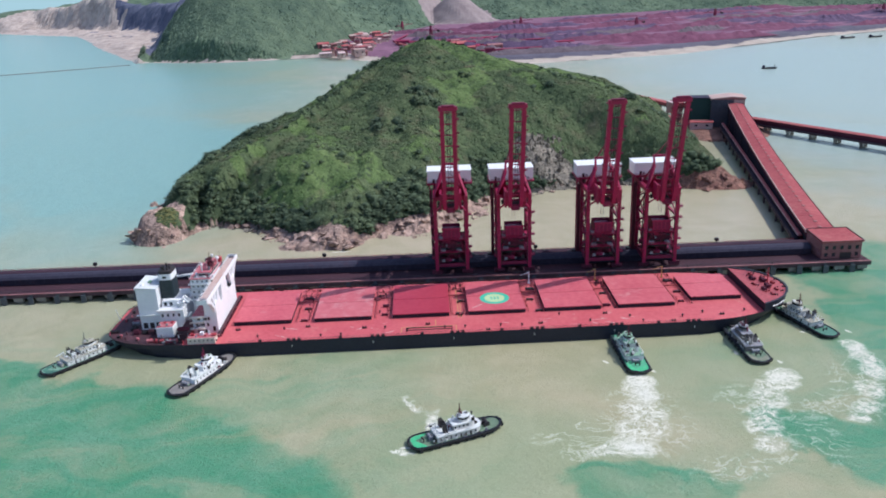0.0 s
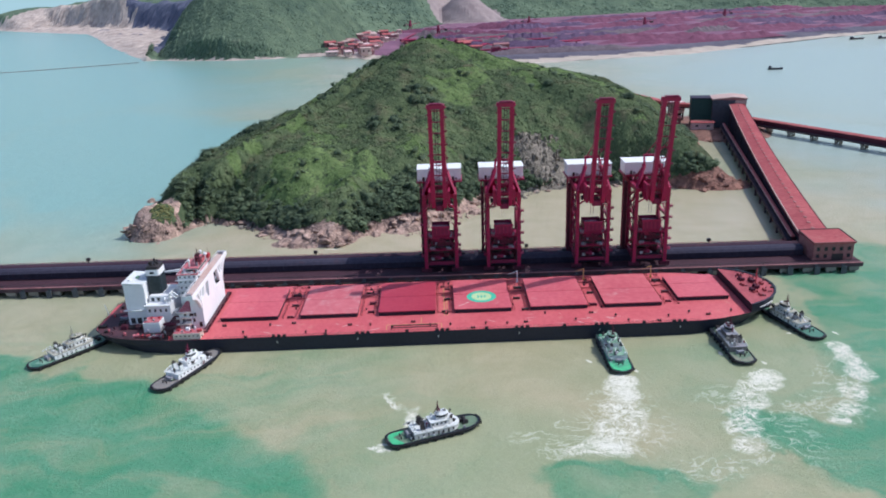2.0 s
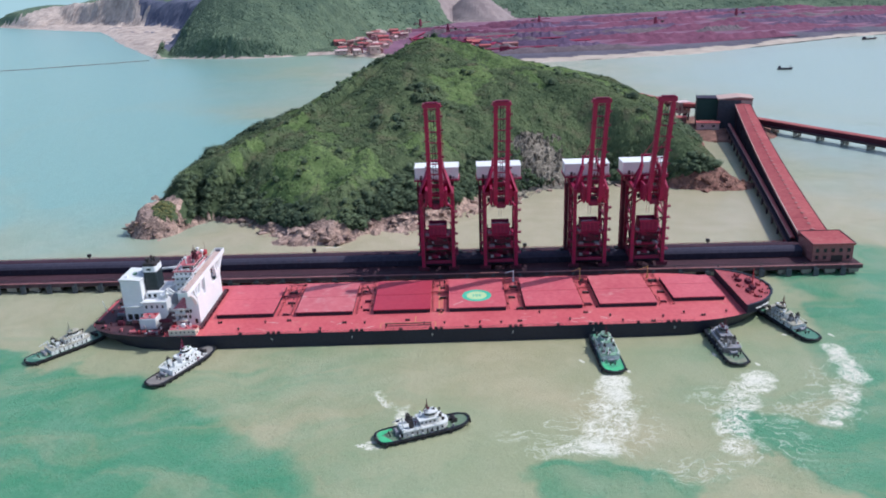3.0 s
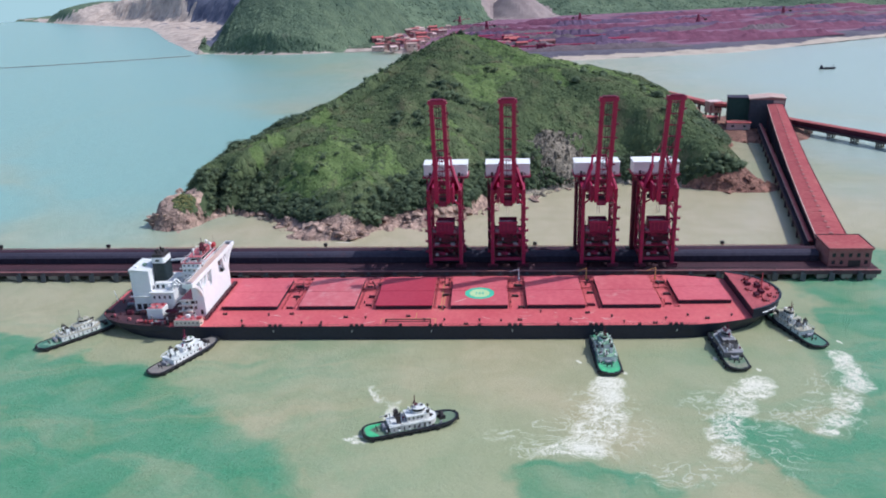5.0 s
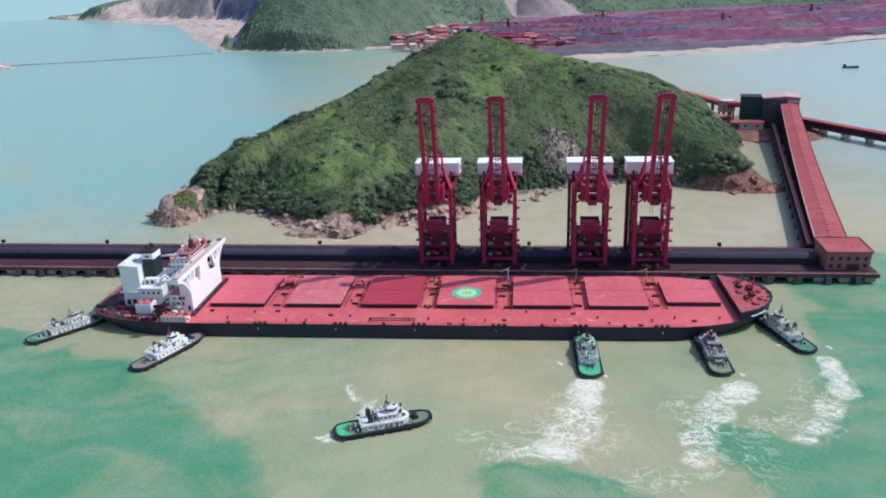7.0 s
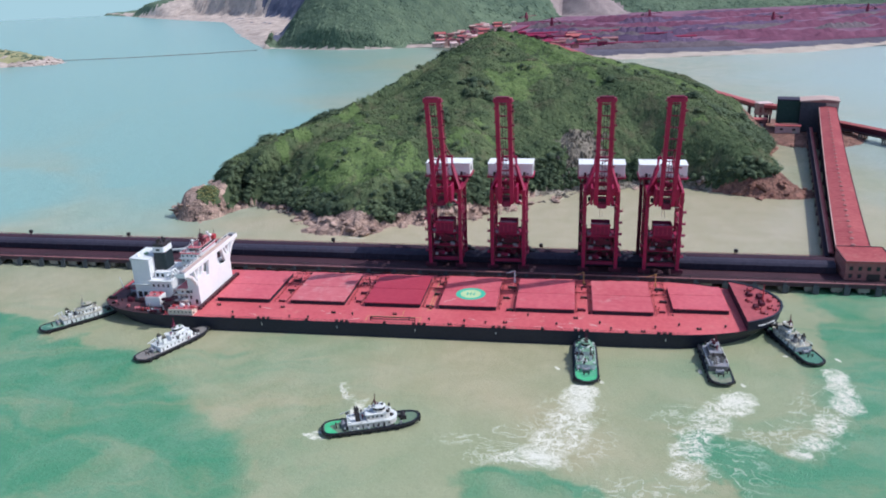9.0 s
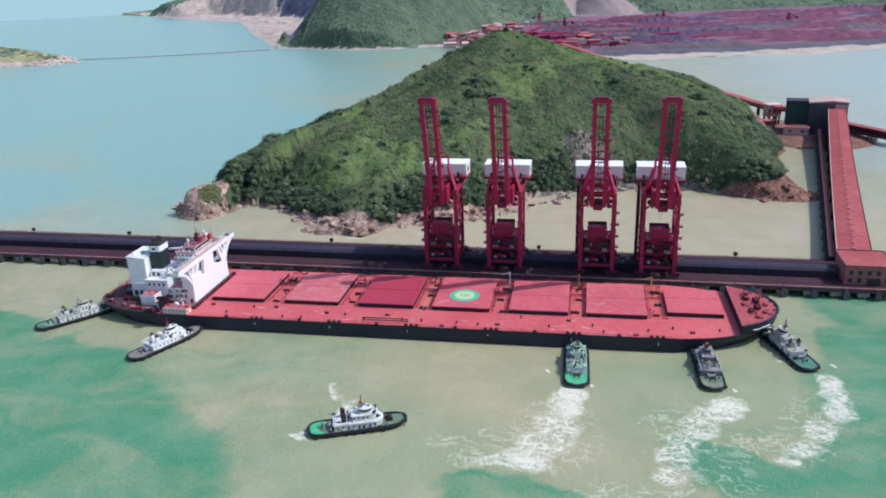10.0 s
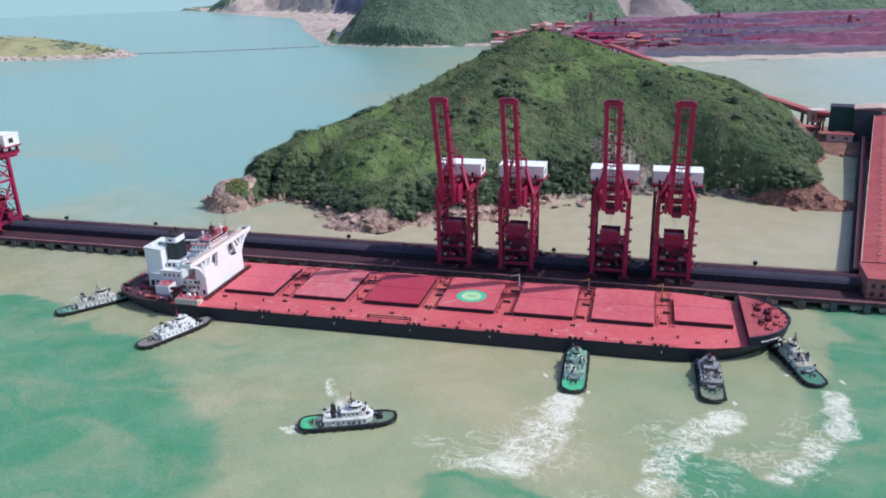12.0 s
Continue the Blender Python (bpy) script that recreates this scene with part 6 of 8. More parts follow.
for x in (14.2, 52.3, 106.2, 141.3, -336):
    m = Q @ pose(x, 2.8, 6.2)
    if x < 0:
        m = m @ Matrix.Diagonal((1.04, 1.04, 1.12, 1))
    if first is None:
        first = unloader(m, "tall crimson grab unloader with raised boom and white machine house")
    else:
        copy_thing(first, m)


# ---- the ore carrier ----
SHIP = pose(0, 389, 0)
ship = thing("ore_carrier", "huge loaded ore carrier with red deck, black hull and white superstructure", "ship", SHIP)
HALF = ((-172, 15), (-170.5, 19), (-166, 24), (-158, 28.5), (-146, 32), (-128, 34.2), (-110, 34.5), (120, 34.5), (146, 34.0), (158, 32.2), (168, 29.2), (176, 26.0), (183, 22.0), (188.4, 17.4), (192.4, 12.0), (194.8, 6.2), (195.7, 0.0))


def hull_ring(z, bow, stern, inset=0.0):
    pts = []
    for x, h in HALF:
        k = max(0, (x - 120) / 78.6)
        s = max(0, (-120 - x) / 52)
        xx = x - bow * k - inset * (k > 0.9) + stern * s
        pts.append((xx, max(0.0, h - inset - bow * 0.5 * k * k - stern * 0.35 * s * s), z))
    return [(x, -h, z) for x, h, z in pts] + [(x, h, z) for x, h, z in pts[::-1] if h > 0]


DK = 7.5
b = loft(B(), [hull_ring(-1.5, 10, 12), hull_ring(2.0, 6.5, 6), hull_ring(5.2, 2.5, 1.5), hull_ring(DK, 0, 0)])
part("hull", b, M["hull"], ship, "black steel hull")
b = loft(B(), [hull_ring(DK + 0.004, 0, 0, 0.5), hull_ring(DK + 0.02, 0, 0, 0.5)])
part("main_deck", b, M["deck"], ship, "red painted main deck")
b = loft(B(), [hull_ring(DK, 0, 0, 0.0), hull_ring(DK + 0.28, 0, 0, 0.0)], cap=(False, False))
part("gunwale_bar", b, M["hull"], ship)
# forecastle, its bulwark and break
FC = 11.9
fx = [(x, h) for x, h in HALF if x > 176]
fore = [(175.2, 26.1)] + fx
ring_lo = [(x, -h, DK) for x, h in fore] + [(x, h, DK) for x, h in fore[::-1] if h > 0]
ring_hi = [(x + 0.8 * (x - 177) / 21.6, -h * 1.02, FC) for x, h in fore] + [(x + 0.8 * (x - 177) / 21.6, h * 1.02, FC) for x, h in fore[::-1] if h > 0]
part("forecastle", loft(B(), [ring_lo, ring_hi]), M["hull"], ship)
inner = [(x - 0.6 * (x - 177) / 21.6, y * 0.965, z) for x, y, z in ring_hi]
part("forecastle_deck", loft(B(), [[(x, y, FC + 0.01) for x, y, z in inner], [(x, y, FC + 0.04) for x, y, z in inner]]), M["fore_deck"], ship)
for (a, c) in zip(ring_hi, ring_hi[1:]):
    part("bulwark_panel", beam(B(), (a[0], a[1], FC + 0.5), (c[0], c[1], FC + 0.5), 0.25, 1.15), M["hull"], ship)
# illegible name on the bow, as bars
for sy in (-1,):
    b = B()
    for k in range(9):
        u = 0.12 + k * 0.052 + (0.03 if k > 3 else 0)
        x = 178.5 + u * 18
        h = float(np.interp(x, [p[0] for p in HALF], [p[1] for p in HALF]))
        h2 = float(np.interp(x + 0.7, [p[0] for p in HALF], [p[1] for p in HALF]))
        beam(b, (x, sy * (h * 1.01 + 0.25), 9.4), (x + 0.7, sy * (h2 * 1.01 + 0.25), 9.4), 0.12, 1.3)
    part("name_mark", b, M["white"], ship)
# anchor and hawse
for sy in (-1, 1):
    b = B()
    rod(b, (190.5, sy * 15.6, 6.8), (191.5, sy * 16.6, 6.0), 0.9)
    beam(b, (190.2, sy * 16.2, 4.4), (192.6, sy * 16.0, 4.4), 0.5)
    beam(b, (191.4, sy * 16.1, 4.2), (191.4, sy * 16.1, 6.6), 0.4)
    part("anchor", b, M["dark"], ship)
for k in range(6):
    part("draft_mark", box(B(), -72 + k * 41.5, -71.7 + k * 41.5, -34.56, -34.45, 4.2, 5.4), M["tug_white"], ship)

# hatches
HX = ((-106, -75), (-63, -32), (-21, 10), (20, 51), (61, 92), (101, 132), (142, 170))
MATS = ("hatch_a", "hatch_b", "hatch_c", "hatch_a", "hatch_a", "hatch_d", "hatch_a")
for k, ((xa, xb), mk) in enumerate(zip(HX, MATS)):
    hy = 26.6 if k < 6 else 23.0
    ya, yb = -13.4 if k < 6 else -8.2, hy
    lab = {"hatch_a": "pinkish red steel hatch cover", "hatch_b": "worn pale red steel hatch cover", "hatch_d": "lightly worn red steel hatch cover", "hatch_c": "freshly painted deep red hatch cover"}[mk]
    ha = part("hatch", box(B(), xa + 0.25, xb - 0.25, ya + 0.25, yb - 0.25, DK, 9.55), M["hull"], ship)
    mid = (ya + yb) / 2 if k < 6 else ya + (yb - ya) * 0.6
    for y0, y1 in ((ya, mid - 0.09), (mid + 0.09, yb)):
        cv = part("hatch_cover", box(B(), xa, xb, y0, y1, 9.55, 9.95, 0.1), M[mk], ha, lab)
    for u in range(12):
        x = xa + 1.2 + u * (xb - xa - 2.4) / 11
        part("cleat", box(B(), x - 0.25, x + 0.25, ya - 0.25, ya + 0.9, 8.6, 9.5), M["hull"], ha)
    b = B()
    for u in range(9):
        beam(b, (xa + 1 + u * (xb - xa - 2) / 8, ya + 0.3, 7.6), (xa + 1 + u * (xb - xa - 2) / 8, ya + 0.3, 9.0), 0.3)
    part("coaming_stay", b, M["hull"], ha)
    if k == 3:
        b = B(); rod(b, (0, 0, 9.952), (0, 0, 9.97), 8.2, n=48)
        pad = part("landing_circle", b, M["pad_green"], ship, "green ringed winching circle")
        pad.location = (35.5, 2.6, 0)
        b = B(); rod(b, (0, 0, 9.972), (0, 0, 9.985), 5.6, n=48)
        part("inner_circle", b, M["pad_yellow"], pad)
        b = B()
        for sx in (-1.9, 0, 1.9):
            box(b, sx - 0.35, sx + 0.35, -2.0, 2.0, 9.987, 10.0)
        box(b, -1.9, 1.9, -0.35, 0.35, 9.987, 10.0)
        part("circle_mark", b, M["pad_green"], pad)
        b = loft(B(), [[(-3.8, -0.35, z), (3.8, -0.35, z), (3.8, 0.35, z), (-3.8, 0.35, z)] for z in (9.954, 9.966)])
        bmesh.ops.transform(b, matrix=pose(25.4, -7.0, 0, 0, 0, 40), verts=b.verts)
        part("paint_line", b, M["scuff"], ship)
# cross decks: pipes, winches, vents, ladders between the hatches
rr = random.Random(3)
gaps = [(-75, -63), (-32, -21), (10, 20), (51, 61), (92, 101), (132, 142)]
for k, (xa, xb) in enumerate(gaps):
    mx = (xa + xb) / 2
    b = B()
    for sx in (-3.4, 3.4):
        beam(b, (mx + sx, -12, DK + 1.1), (mx + sx, 30, DK + 1.1), 0.3)
        for u in range(8):
            beam(b, (mx + sx, -12 + u * 6, DK), (mx + sx, -12 + u * 6, DK + 1.1), 0.25)
    beam(b, (xa, 12, DK + 1.2), (xb, 12, DK + 1.2), 0.35)
    part("deck_pipe", b, M["pipe_red"], ship)
    for u in range(3):
        y = (-9.5, 4, 20)[u] + rr.uniform(-4, 4)
        x, q = mx + rr.uniform(-2, 2), rr.uniform(0.65, 1.0)
        b = B()
        rod(b, (x - 1.4 * q, y, DK + 0.9 * q), (x + 1.4 * q, y, DK + 0.9 * q), 0.75 * q, n=14)
        box(b, x - 1.8 * q, x - 1.4 * q, y - 0.8 * q, y + 0.8 * q, DK, DK + 1.6 * q)
        box(b, x + 1.4 * q, x + 1.8 * q, y - 0.8 * q, y + 0.8 * q, DK, DK + 1.6 * q)
        box(b, x + 1.8 * q, x + 2.8 * q, y - 0.5 * q, y + 0.5 * q, DK, DK + 1.1 * q)
        part("deck_winch", b, M[rr.choice(("dark", "poop", "rust"))], ship)
    for u in range(11):
        x, y = mx + rr.uniform(-4.2, 4.2), rr.choice((rr.uniform(-15, 30), rr.uniform(12, 31)))
        b = B()
        if u % 3 == 0:
            w = rr.uniform(0.5, 1.2)
            part("deck_locker", box(b, x, x + w, y, y + w * 0.7, DK, DK + rr.uniform(0.5, 1.3), 0.06), M[rr.choice(("dark", "poop", "faded_red", "rust"))], ship)
        else:
            rod(b, (x, y, DK), (x, y, DK + 1.1), 0.28)
            rod(b, (x, y, DK + 1.0), (x, y, DK + 1.5), 0.55, 0.4)
            part("deck_vent", b, M[rr.choice(("deck", "dark", "poop", "faded_red"))], ship)
    for ya, yb in ((13, 13), (22, 22), (29.5, 29.5)):
        b = B()
        for h in (0.6, 1.15):
            beam(b, (xa + 0.8, ya, DK + h), (xb - 0.8, yb, DK + h), 0.12)
        for q in range(5):
            beam(b, (xa + 0.8 + q * (xb - xa - 1.6) / 4, ya, DK), (xa + 0.8 + q * (xb - xa - 1.6) / 4, ya, DK + 1.15), 0.14)
        part("cross_railing", b, M["poop"], ship)
for k in range(26):
    x, y = -100 + k * 10.6 + rr.uniform(-3, 3), rr.choice((-31.5, -24, -19.5, -28)) + rr.uniform(-1.5, 1.5)
    b = B()
    if k % 3 == 0:
        box(b, x - 1.2, x + 1.2, y - 0.5, y + 0.5, DK, DK + 0.6, 0.1)
        rod(b, (x - 0.7, y, DK), (x - 0.7, y, DK + 1.2), 0.35)
        rod(b, (x + 0.7, y, DK), (x + 0.7, y, DK + 1.2), 0.35)
        part("bollard", b, M["dark"], ship)
    else:
        rod(b, (x, y, DK), (x, y, DK + 1.0), 0.3)
        rod(b, (x, y, DK + 0.9), (x, y, DK + 1.5), 0.65, 0.45)
        part("deck_vent", b, M["dark" if k % 2 else "poop"], ship)
for k in range(12):
    x = (-88, -71, -47, -28, -5, 13, 36, 54, 76, 95, 117, 135)[k]
    for u in ((0,) if k % 2 == 0 else (-2.6, 0.2, 2.9)):
        b = B()
        box(b, x + u - 0.9, x + u + 0.9, -34.0, -33.3, DK, DK + 0.7, 0.1)
        rod(b, (x + u - 0.45, -33.6, DK), (x + u - 0.45, -33.6, DK + 1.25), 0.3)
        rod(b, (x + u + 0.45, -33.6, DK), (x + u + 0.45, -33.6, DK + 1.25), 0.3)
        part("fairlead", b, M["dark"], ship)
    b = B()
    box(b, x - 1.2, x + 1.2, 33.3, 34.0, DK, DK + 0.9, 0.1)
    part("fairlead", b, M["dark"], ship)
# railings along both sides
for sy in (-1, 1):
    b = B()
    for z in (0.65, 1.15):
        beam(b, (-104, sy * 34.25, DK + z), (146, sy * 34.0, DK + z), 0.07)
    for k in range(64):
        beam(b, (-104 + k * 3.95, sy * 34.2, DK), (-104 + k * 3.95, sy * 34.2, DK + 1.15), 0.08)
    part("side_railing", b, M["poop"], ship)
rr = random.Random(55)
for k in range(22):
    x, y = rr.choice((rr.uniform(55, 110), rr.uniform(-100, 140))), rr.uniform(-31, -18)
    l, w = rr.uniform(1.5, 8), rr.uniform(0.3, 1.0)
    b = B()
    ring = [(l * (0.5 + 0.12 * rr.uniform(-1, 1)) * math.cos(a), w * (0.5 + 0.25 * rr.uniform(-1, 1)) * math.sin(a)) for a in [2 * math.pi * q / 9 for q in range(9)]]
    loft(b, [[(u, v, z) for u, v in ring] for z in (0, 0.008)])
    bmesh.ops.transform(b, matrix=pose(x, y, DK + 0.022, 0, 0, rr.uniform(-30, 30)), verts=b.verts)
    part("paint_scuff", b, M["scuff"], ship)
# painted walkway lines and the manifold frame amidships
for xa, xb, ya, yb in ((-16, 13, -25.4, -25.0), (-16, -15.6, -31, -25), (12.6, 13, -31, -25), (2, 2.4, -25, -17), (14.4, 14.9, -16, 22), (15.9, 16.3, -16, 8)):
    part("paint_line", box(B(), xa, xb, ya, yb, DK + 0.022, DK + 0.03), M["yellow"], ship)
b = B()
for x in (-13, 10.5):
    beam(b, (x, -30.6, DK), (x, -30.6, DK + 2.4), 0.35)
beam(b, (-13, -30.6, DK + 2.2), (10.5, -30.6, DK + 2.2), 0.45)
beam(b, (-13, -30.6, DK + 1.0), (10.5, -30.6, DK + 1.0), 0.4)
part("accommodation_ladder", b, M["dark"], ship)
for x in (58, 97, 136.5):
    b = B()
    rod(b, (x, 27, DK), (x, 27, DK + 7.5), 0.35, 0.25)
    rod(b, (x, 27, DK + 7.2), (x - 5, 27, DK + 5.4), 0.22, 0.15)
    box(b, x - 0.6, x + 0.6, 26.4, 27.6, DK, DK + 1.2, 0.1)
    part("hose_davit", b, M["white" if x == 58 else "yellow"], ship)
# forecastle gear
for x, y, s in ((182, -8, 0.8), (182, 7.5, 0.9), (185.6, -4, 0.95), (186.4, 4.4, 1.0), (190.5, 0.6, 0.65), (184, -14.5, 0.6), (183.4, 14, 0.7), (188.6, -8.6, 0.6), (188.4, 9.4, 0.6), (180, 0, 0.6)):
    b = B()
    rod(b, (x, y - 1.7 * s, FC + s), (x, y + 1.7 * s, FC + s), 0.95 * s, n=14)
    for u in (-1.8, 1.8):
        box(b, x - 1.1 * s, x + 1.1 * s, y + u * s - 0.25, y + u * s + 0.25, FC, FC + 1.9 * s)
    box(b, x + 0.9 * s, x + 2.2 * s, y - 0.8 * s, y + 0.8 * s, FC, FC + 1.3 * s)
    part("windlass", b, M["rust" if s > 0.75 else "pipe_red"], ship)
b = B()
rod(b, (187.5, 0.5, FC), (187.5, 0.5, 21.5), 0.45, 0.2)
beam(b, (187.5, -1.8, 17.5), (187.5, 2.8, 17.5), 0.2)
part("foremast", b, M["bright_red"], ship)
for k in range(7):
    a = -1.2 + k * 0.4
    x, y = 180 + 15.5 * math.cos(a), 19 * math.sin(a) * (1 - 0.3 * math.cos(a))
    b = B()
    rod(b, (x - 0.6, y, FC), (x - 0.6, y, FC + 0.9), 0.35)
    rod(b, (x + 0.6, y, FC), (x + 0.6, y, FC + 0.9), 0.35)
    part("bollard", b, M["dark"], ship)

for k in range(16):
    x, y = 178 + 13 * rr.random(), rr.uniform(-17, 17) * (0.6 if k % 2 else 1)
    if abs(y) < 22 - (x - 176) * 1.1:
        w = rr.uniform(0.4, 1.1)
        part("deck_locker", box(B(), x, x + w, y, y + w, FC, FC + rr.uniform(0.4, 1.1), 0.06), M[rr.choice(("rust", "pipe_red", "faded_red", "dark"))], ship)
# superstructure: wide bridge front with arched openings under the wing beam, wheelhouse tower behind it
AX0, AX1 = -118.2, -111.8
W = M["white"]
bl = part("bridge_front", box(B(), AX0 + 3.5, AX1, -21, 21, DK, 21.0, 0.15), W, ship, "tall white accommodation front")
part("side_tower", box(B(), AX0, AX1 - 0.02, -21.2, -10.5, DK, 24.2, 0.15), W, bl)
part("side_tower", box(B(), AX0, AX1 - 0.02, 10.5, 21.2, DK, 21.0, 0.15), W, bl)
WZ0, WZ1 = 29.3, 30.6


def front_panel(name, ring):
    """An upright plate in the plane of the bridge front, from (y, z) corners."""
    return part(name, loft(B(), [[(x, y, z) for y, z in ring] for x in (AX1 - 1.7, AX1 - 0.03)]), W, bl)


front_panel("middle_panel", [(-7.4, 20.9), (6.4, 20.9), (4.8, 25.0), (5.2, WZ0), (-5.6, WZ0), (-6.6, 25.0)])
for sy in (-1, 1):
    front_panel("end_panel", [(sy * 14.6, 20.9), (sy * 21.0, 20.9), (sy * 21.0, 24.4), (sy * 18.6, 24.0), (sy * 16.0, 24.6), (sy * 13.4, WZ0), (sy * 11.6, WZ0), (sy * 13.0, 25.0)])
    rim = [(20.0, 19.0), (22.4, 23.0), (25.8, 26.6), (29.6, 28.8), (33.6, 30.2)]
    for (ya, za), (yb, zb) in zip(rim, rim[1:]):
        part("wing_bracket", beam(B(), (AX1 - 1.0, sy * ya, za), (AX1 - 1.0, sy * (yb + 0.25), zb + 0.2), 1.5, 1.5), W, bl)
    part("wing_strut", beam(B(), (AX1 - 1.0, sy * 19.6, 24.0), (AX1 - 1.0, sy * 16.6, WZ0 + 0.3), 1.2, 0.9), W, bl)
    part("wing_strut", beam(B(), (AX1 - 1.0, sy * 20.6, 24.0), (AX1 - 1.0, sy * 22.4, WZ0 + 0.3), 1.2, 0.9), W, bl)
    part("wing_end", box(B(), AX0 + 1.2, AX1, sy * 34.0 - 0.15, sy * 34.0 + 0.15, WZ1, WZ1 + 1.2), W, bl)
    part("wing_console", box(B(), AX0 + 2.4, AX1 - 1.4, sy * 31.6 - 0.7, sy * 31.6 + 0.7, WZ1, WZ1 + 1.3, 0.1), M["tug_lead"], bl)
part("wing_beam", box(B(), AX0 + 1.2, AX1, -34.2, 34.2, WZ0, WZ1, 0.12), W, bl)
part("wing_deck", box(B(), AX0 + 1.5, AX1 - 0.8, -33.4, 33.4, WZ1 + 0.004, WZ1 + 0.03), M["wall_pale"], bl, "dull pink wing deck")
part("wing_bulwark", box(B(), AX1 - 0.35, AX1 + 0.05, -34.2, 34.2, WZ1 - 0.05, WZ1 + 1.25, 0.08), W, bl)
b = B()
for h in (0.6, 1.15):
    beam(b, (AX0 + 1.3, -34.0, WZ1 + h), (AX0 + 1.3, 34.0, WZ1 + h), 0.1)
for k in range(35):
    beam(b, (AX0 + 1.3, -34.0 + 2 * k, WZ1), (AX0 + 1.3, -34.0 + 2 * k, WZ1 + 1.15), 0.1)
part("wing_railing", b, W, bl)
part("side_door", box(B(), -114.6, -113.2, -21.34, -21.1, 9.0, 11.6), M["dark"], bl)
# added dark step: stands in for the railing and shadow at the wall's foot
part("shadow_step", box(B(), AX1 + 0.02, AX1 + 1.5, -26, 26, DK, 9.1, 0.1), M["poop"], bl, "dark step standing in for rail and shadow along the accommodation front")
for k in range(18):
    y = -25 + k * 2.95
    part("deck_fitting", box(B(), AX1 + 1.5, AX1 + 2.3, y - 0.5, y + 0.4, DK, DK + 0.7 + 0.5 * (k % 3), 0.05), M["rust"], bl)
# lower block behind, with its galleries, doors and stairs
lb = part("lower_block", box(B(), -124.5, AX0 - 0.02, -22, 24, DK, 17.8, 0.15), W, ship, "white lower accommodation block")
for z in (11.4, 14.8, 17.8):
    part("gallery", box(B(), -125.6, AX0 - 0.05, -24.2, -21.9, z, z + 0.25), M["cream"], lb)
    b = B()
    for h in (0.6, 1.15):
        beam(b, (-125.5, -24.1, z + h), (AX0 - 0.2, -24.1, z + h), 0.09)
    for k in range(8):
        beam(b, (-125.4 + k * 1.55, -24.1, z), (-125.4 + k * 1.55, -24.1, z + 1.15), 0.09)
    part("gallery_railing", b, W, lb)
for x, z, w, h in ((-122.8, 12.2, 1.0, 1.9), (-120.2, 12.6, 1.8, 1.5), (-117.2, 12.2, 1.0, 1.9), (-121.8, 15.8, 1.2, 1.2), (-119, 15.6, 2.0, 1.4), (-116.4, 15.6, 0.9, 1.7), (-122.5, 8.2, 2.2, 2.1), (-118.6, 8.2, 1.1, 2.2)):
    part("side_opening", box(B(), x, x + w, -22.12, -21.9, z, z + h), M["dark"], lb)
part("outside_stair", beam(B(), (-123.5, -23.2, 11.6), (-118.5, -23.2, 15.0), 0.9, 0.3), M["tug_lead"], lb)
part("outside_stair", beam(B(), (-117.5, -23.2, 8), (-122.5, -23.2, 11.5), 0.9, 0.3), M["tug_lead"], lb)
part("block_roof", box(B(), -124.6, AX0 - 0.04, -21.9, -6.1, 18.06, 18.2), M["faded_red"], lb)
wh = part("wheelhouse", box(B(), -128, AX0 - 0.05, -6, 18, 17.8, 32.4, 0.15), W, ship, "white wheelhouse tower")
part("tower_foot", box(B(), -128, -124.5, -6, 18, DK, 17.8), W, wh)
for z in (20.6, 23.7, 26.8, 29.7):
    part("deck_edge", box(B(), -128.9, AX0 - 0.3, -7.2, -5.95, z, z + 0.22), M["tug_white"], wh)
    b = B()
    for h in (0.6, 1.1):
        beam(b, (-128.8, -7.1, z + h), (AX0 - 0.4, -7.1, z + h), 0.09)
    part("deck_railing", b, W, wh)
    for k in range(5):
        part("porthole", box(B(), -127 + k * 2.5, -126.1 + k * 2.5, -6.12, -5.9, z + 1.2, z + 2.0), M["glass"], wh)
    for k in range(4):
        part("porthole", box(B(), -128.12, -127.9, -3.5 + k * 5, -2.5 + k * 5, z + 1.2, z + 2.0), M["glass"], wh)
part("wheelhouse_roof", box(B(), -128.3, AX0 + 1.2, -6.4, 18.4, 32.4, 32.9), M["faded_red"], wh, "faded pinkish red wheelhouse roof")
part("bridge_cabin", box(B(), -123.5, AX0 + 0.9, -4, 16, 32.9, 35.3, 0.1), W, wh)
part("bridge_window_band", box(B(), AX0 + 0.85, AX0 + 1.0, -3.6, 15.6, 33.6, 34.8), M["glass"], wh)
part("bridge_window_band", box(B(), -123.3, AX0 + 0.6, -4.12, -3.9, 33.6, 34.8), M["glass"], wh)
part("cabin_roof", box(B(), -123.8, AX0 + 1.2, -4.4, 16.4, 35.3, 35.7), M["faded_red"], wh, "faded pinkish red cabin roof")
b = B()
for h in (0.6, 1.1):
    beam(b, (-128.2, -6.3, 32.9 + h), (-116, -6.3, 32.9 + h), 0.09)
    beam(b, (-128.2, -6.3, 32.9 + h), (-128.2, 18.3, 32.9 + h), 0.09)
for k in range(13):
    beam(b, (-128.2 + k, -6.3, 32.9), (-128.2 + k, -6.3, 34.0), 0.09)
part("roof_railing", b, W, wh)
lh = part("lower_house", box(B(), -125, AX1 + 0.9, -33.6, -28.05, DK, 10.9, 0.15), M["cream"], ship, "cream painted side house")
part("lower_house_roof", box(B(), -124.7, AX1 + 0.7, -33.3, -28.1, 10.9, 11.1), M["faded_red"], lh)
part("roof_drum", rod(B(), (-112.8, -31.4, 11.7), (-110.4, -31.2, 11.7), 0.85), M["bright_red"], lh)
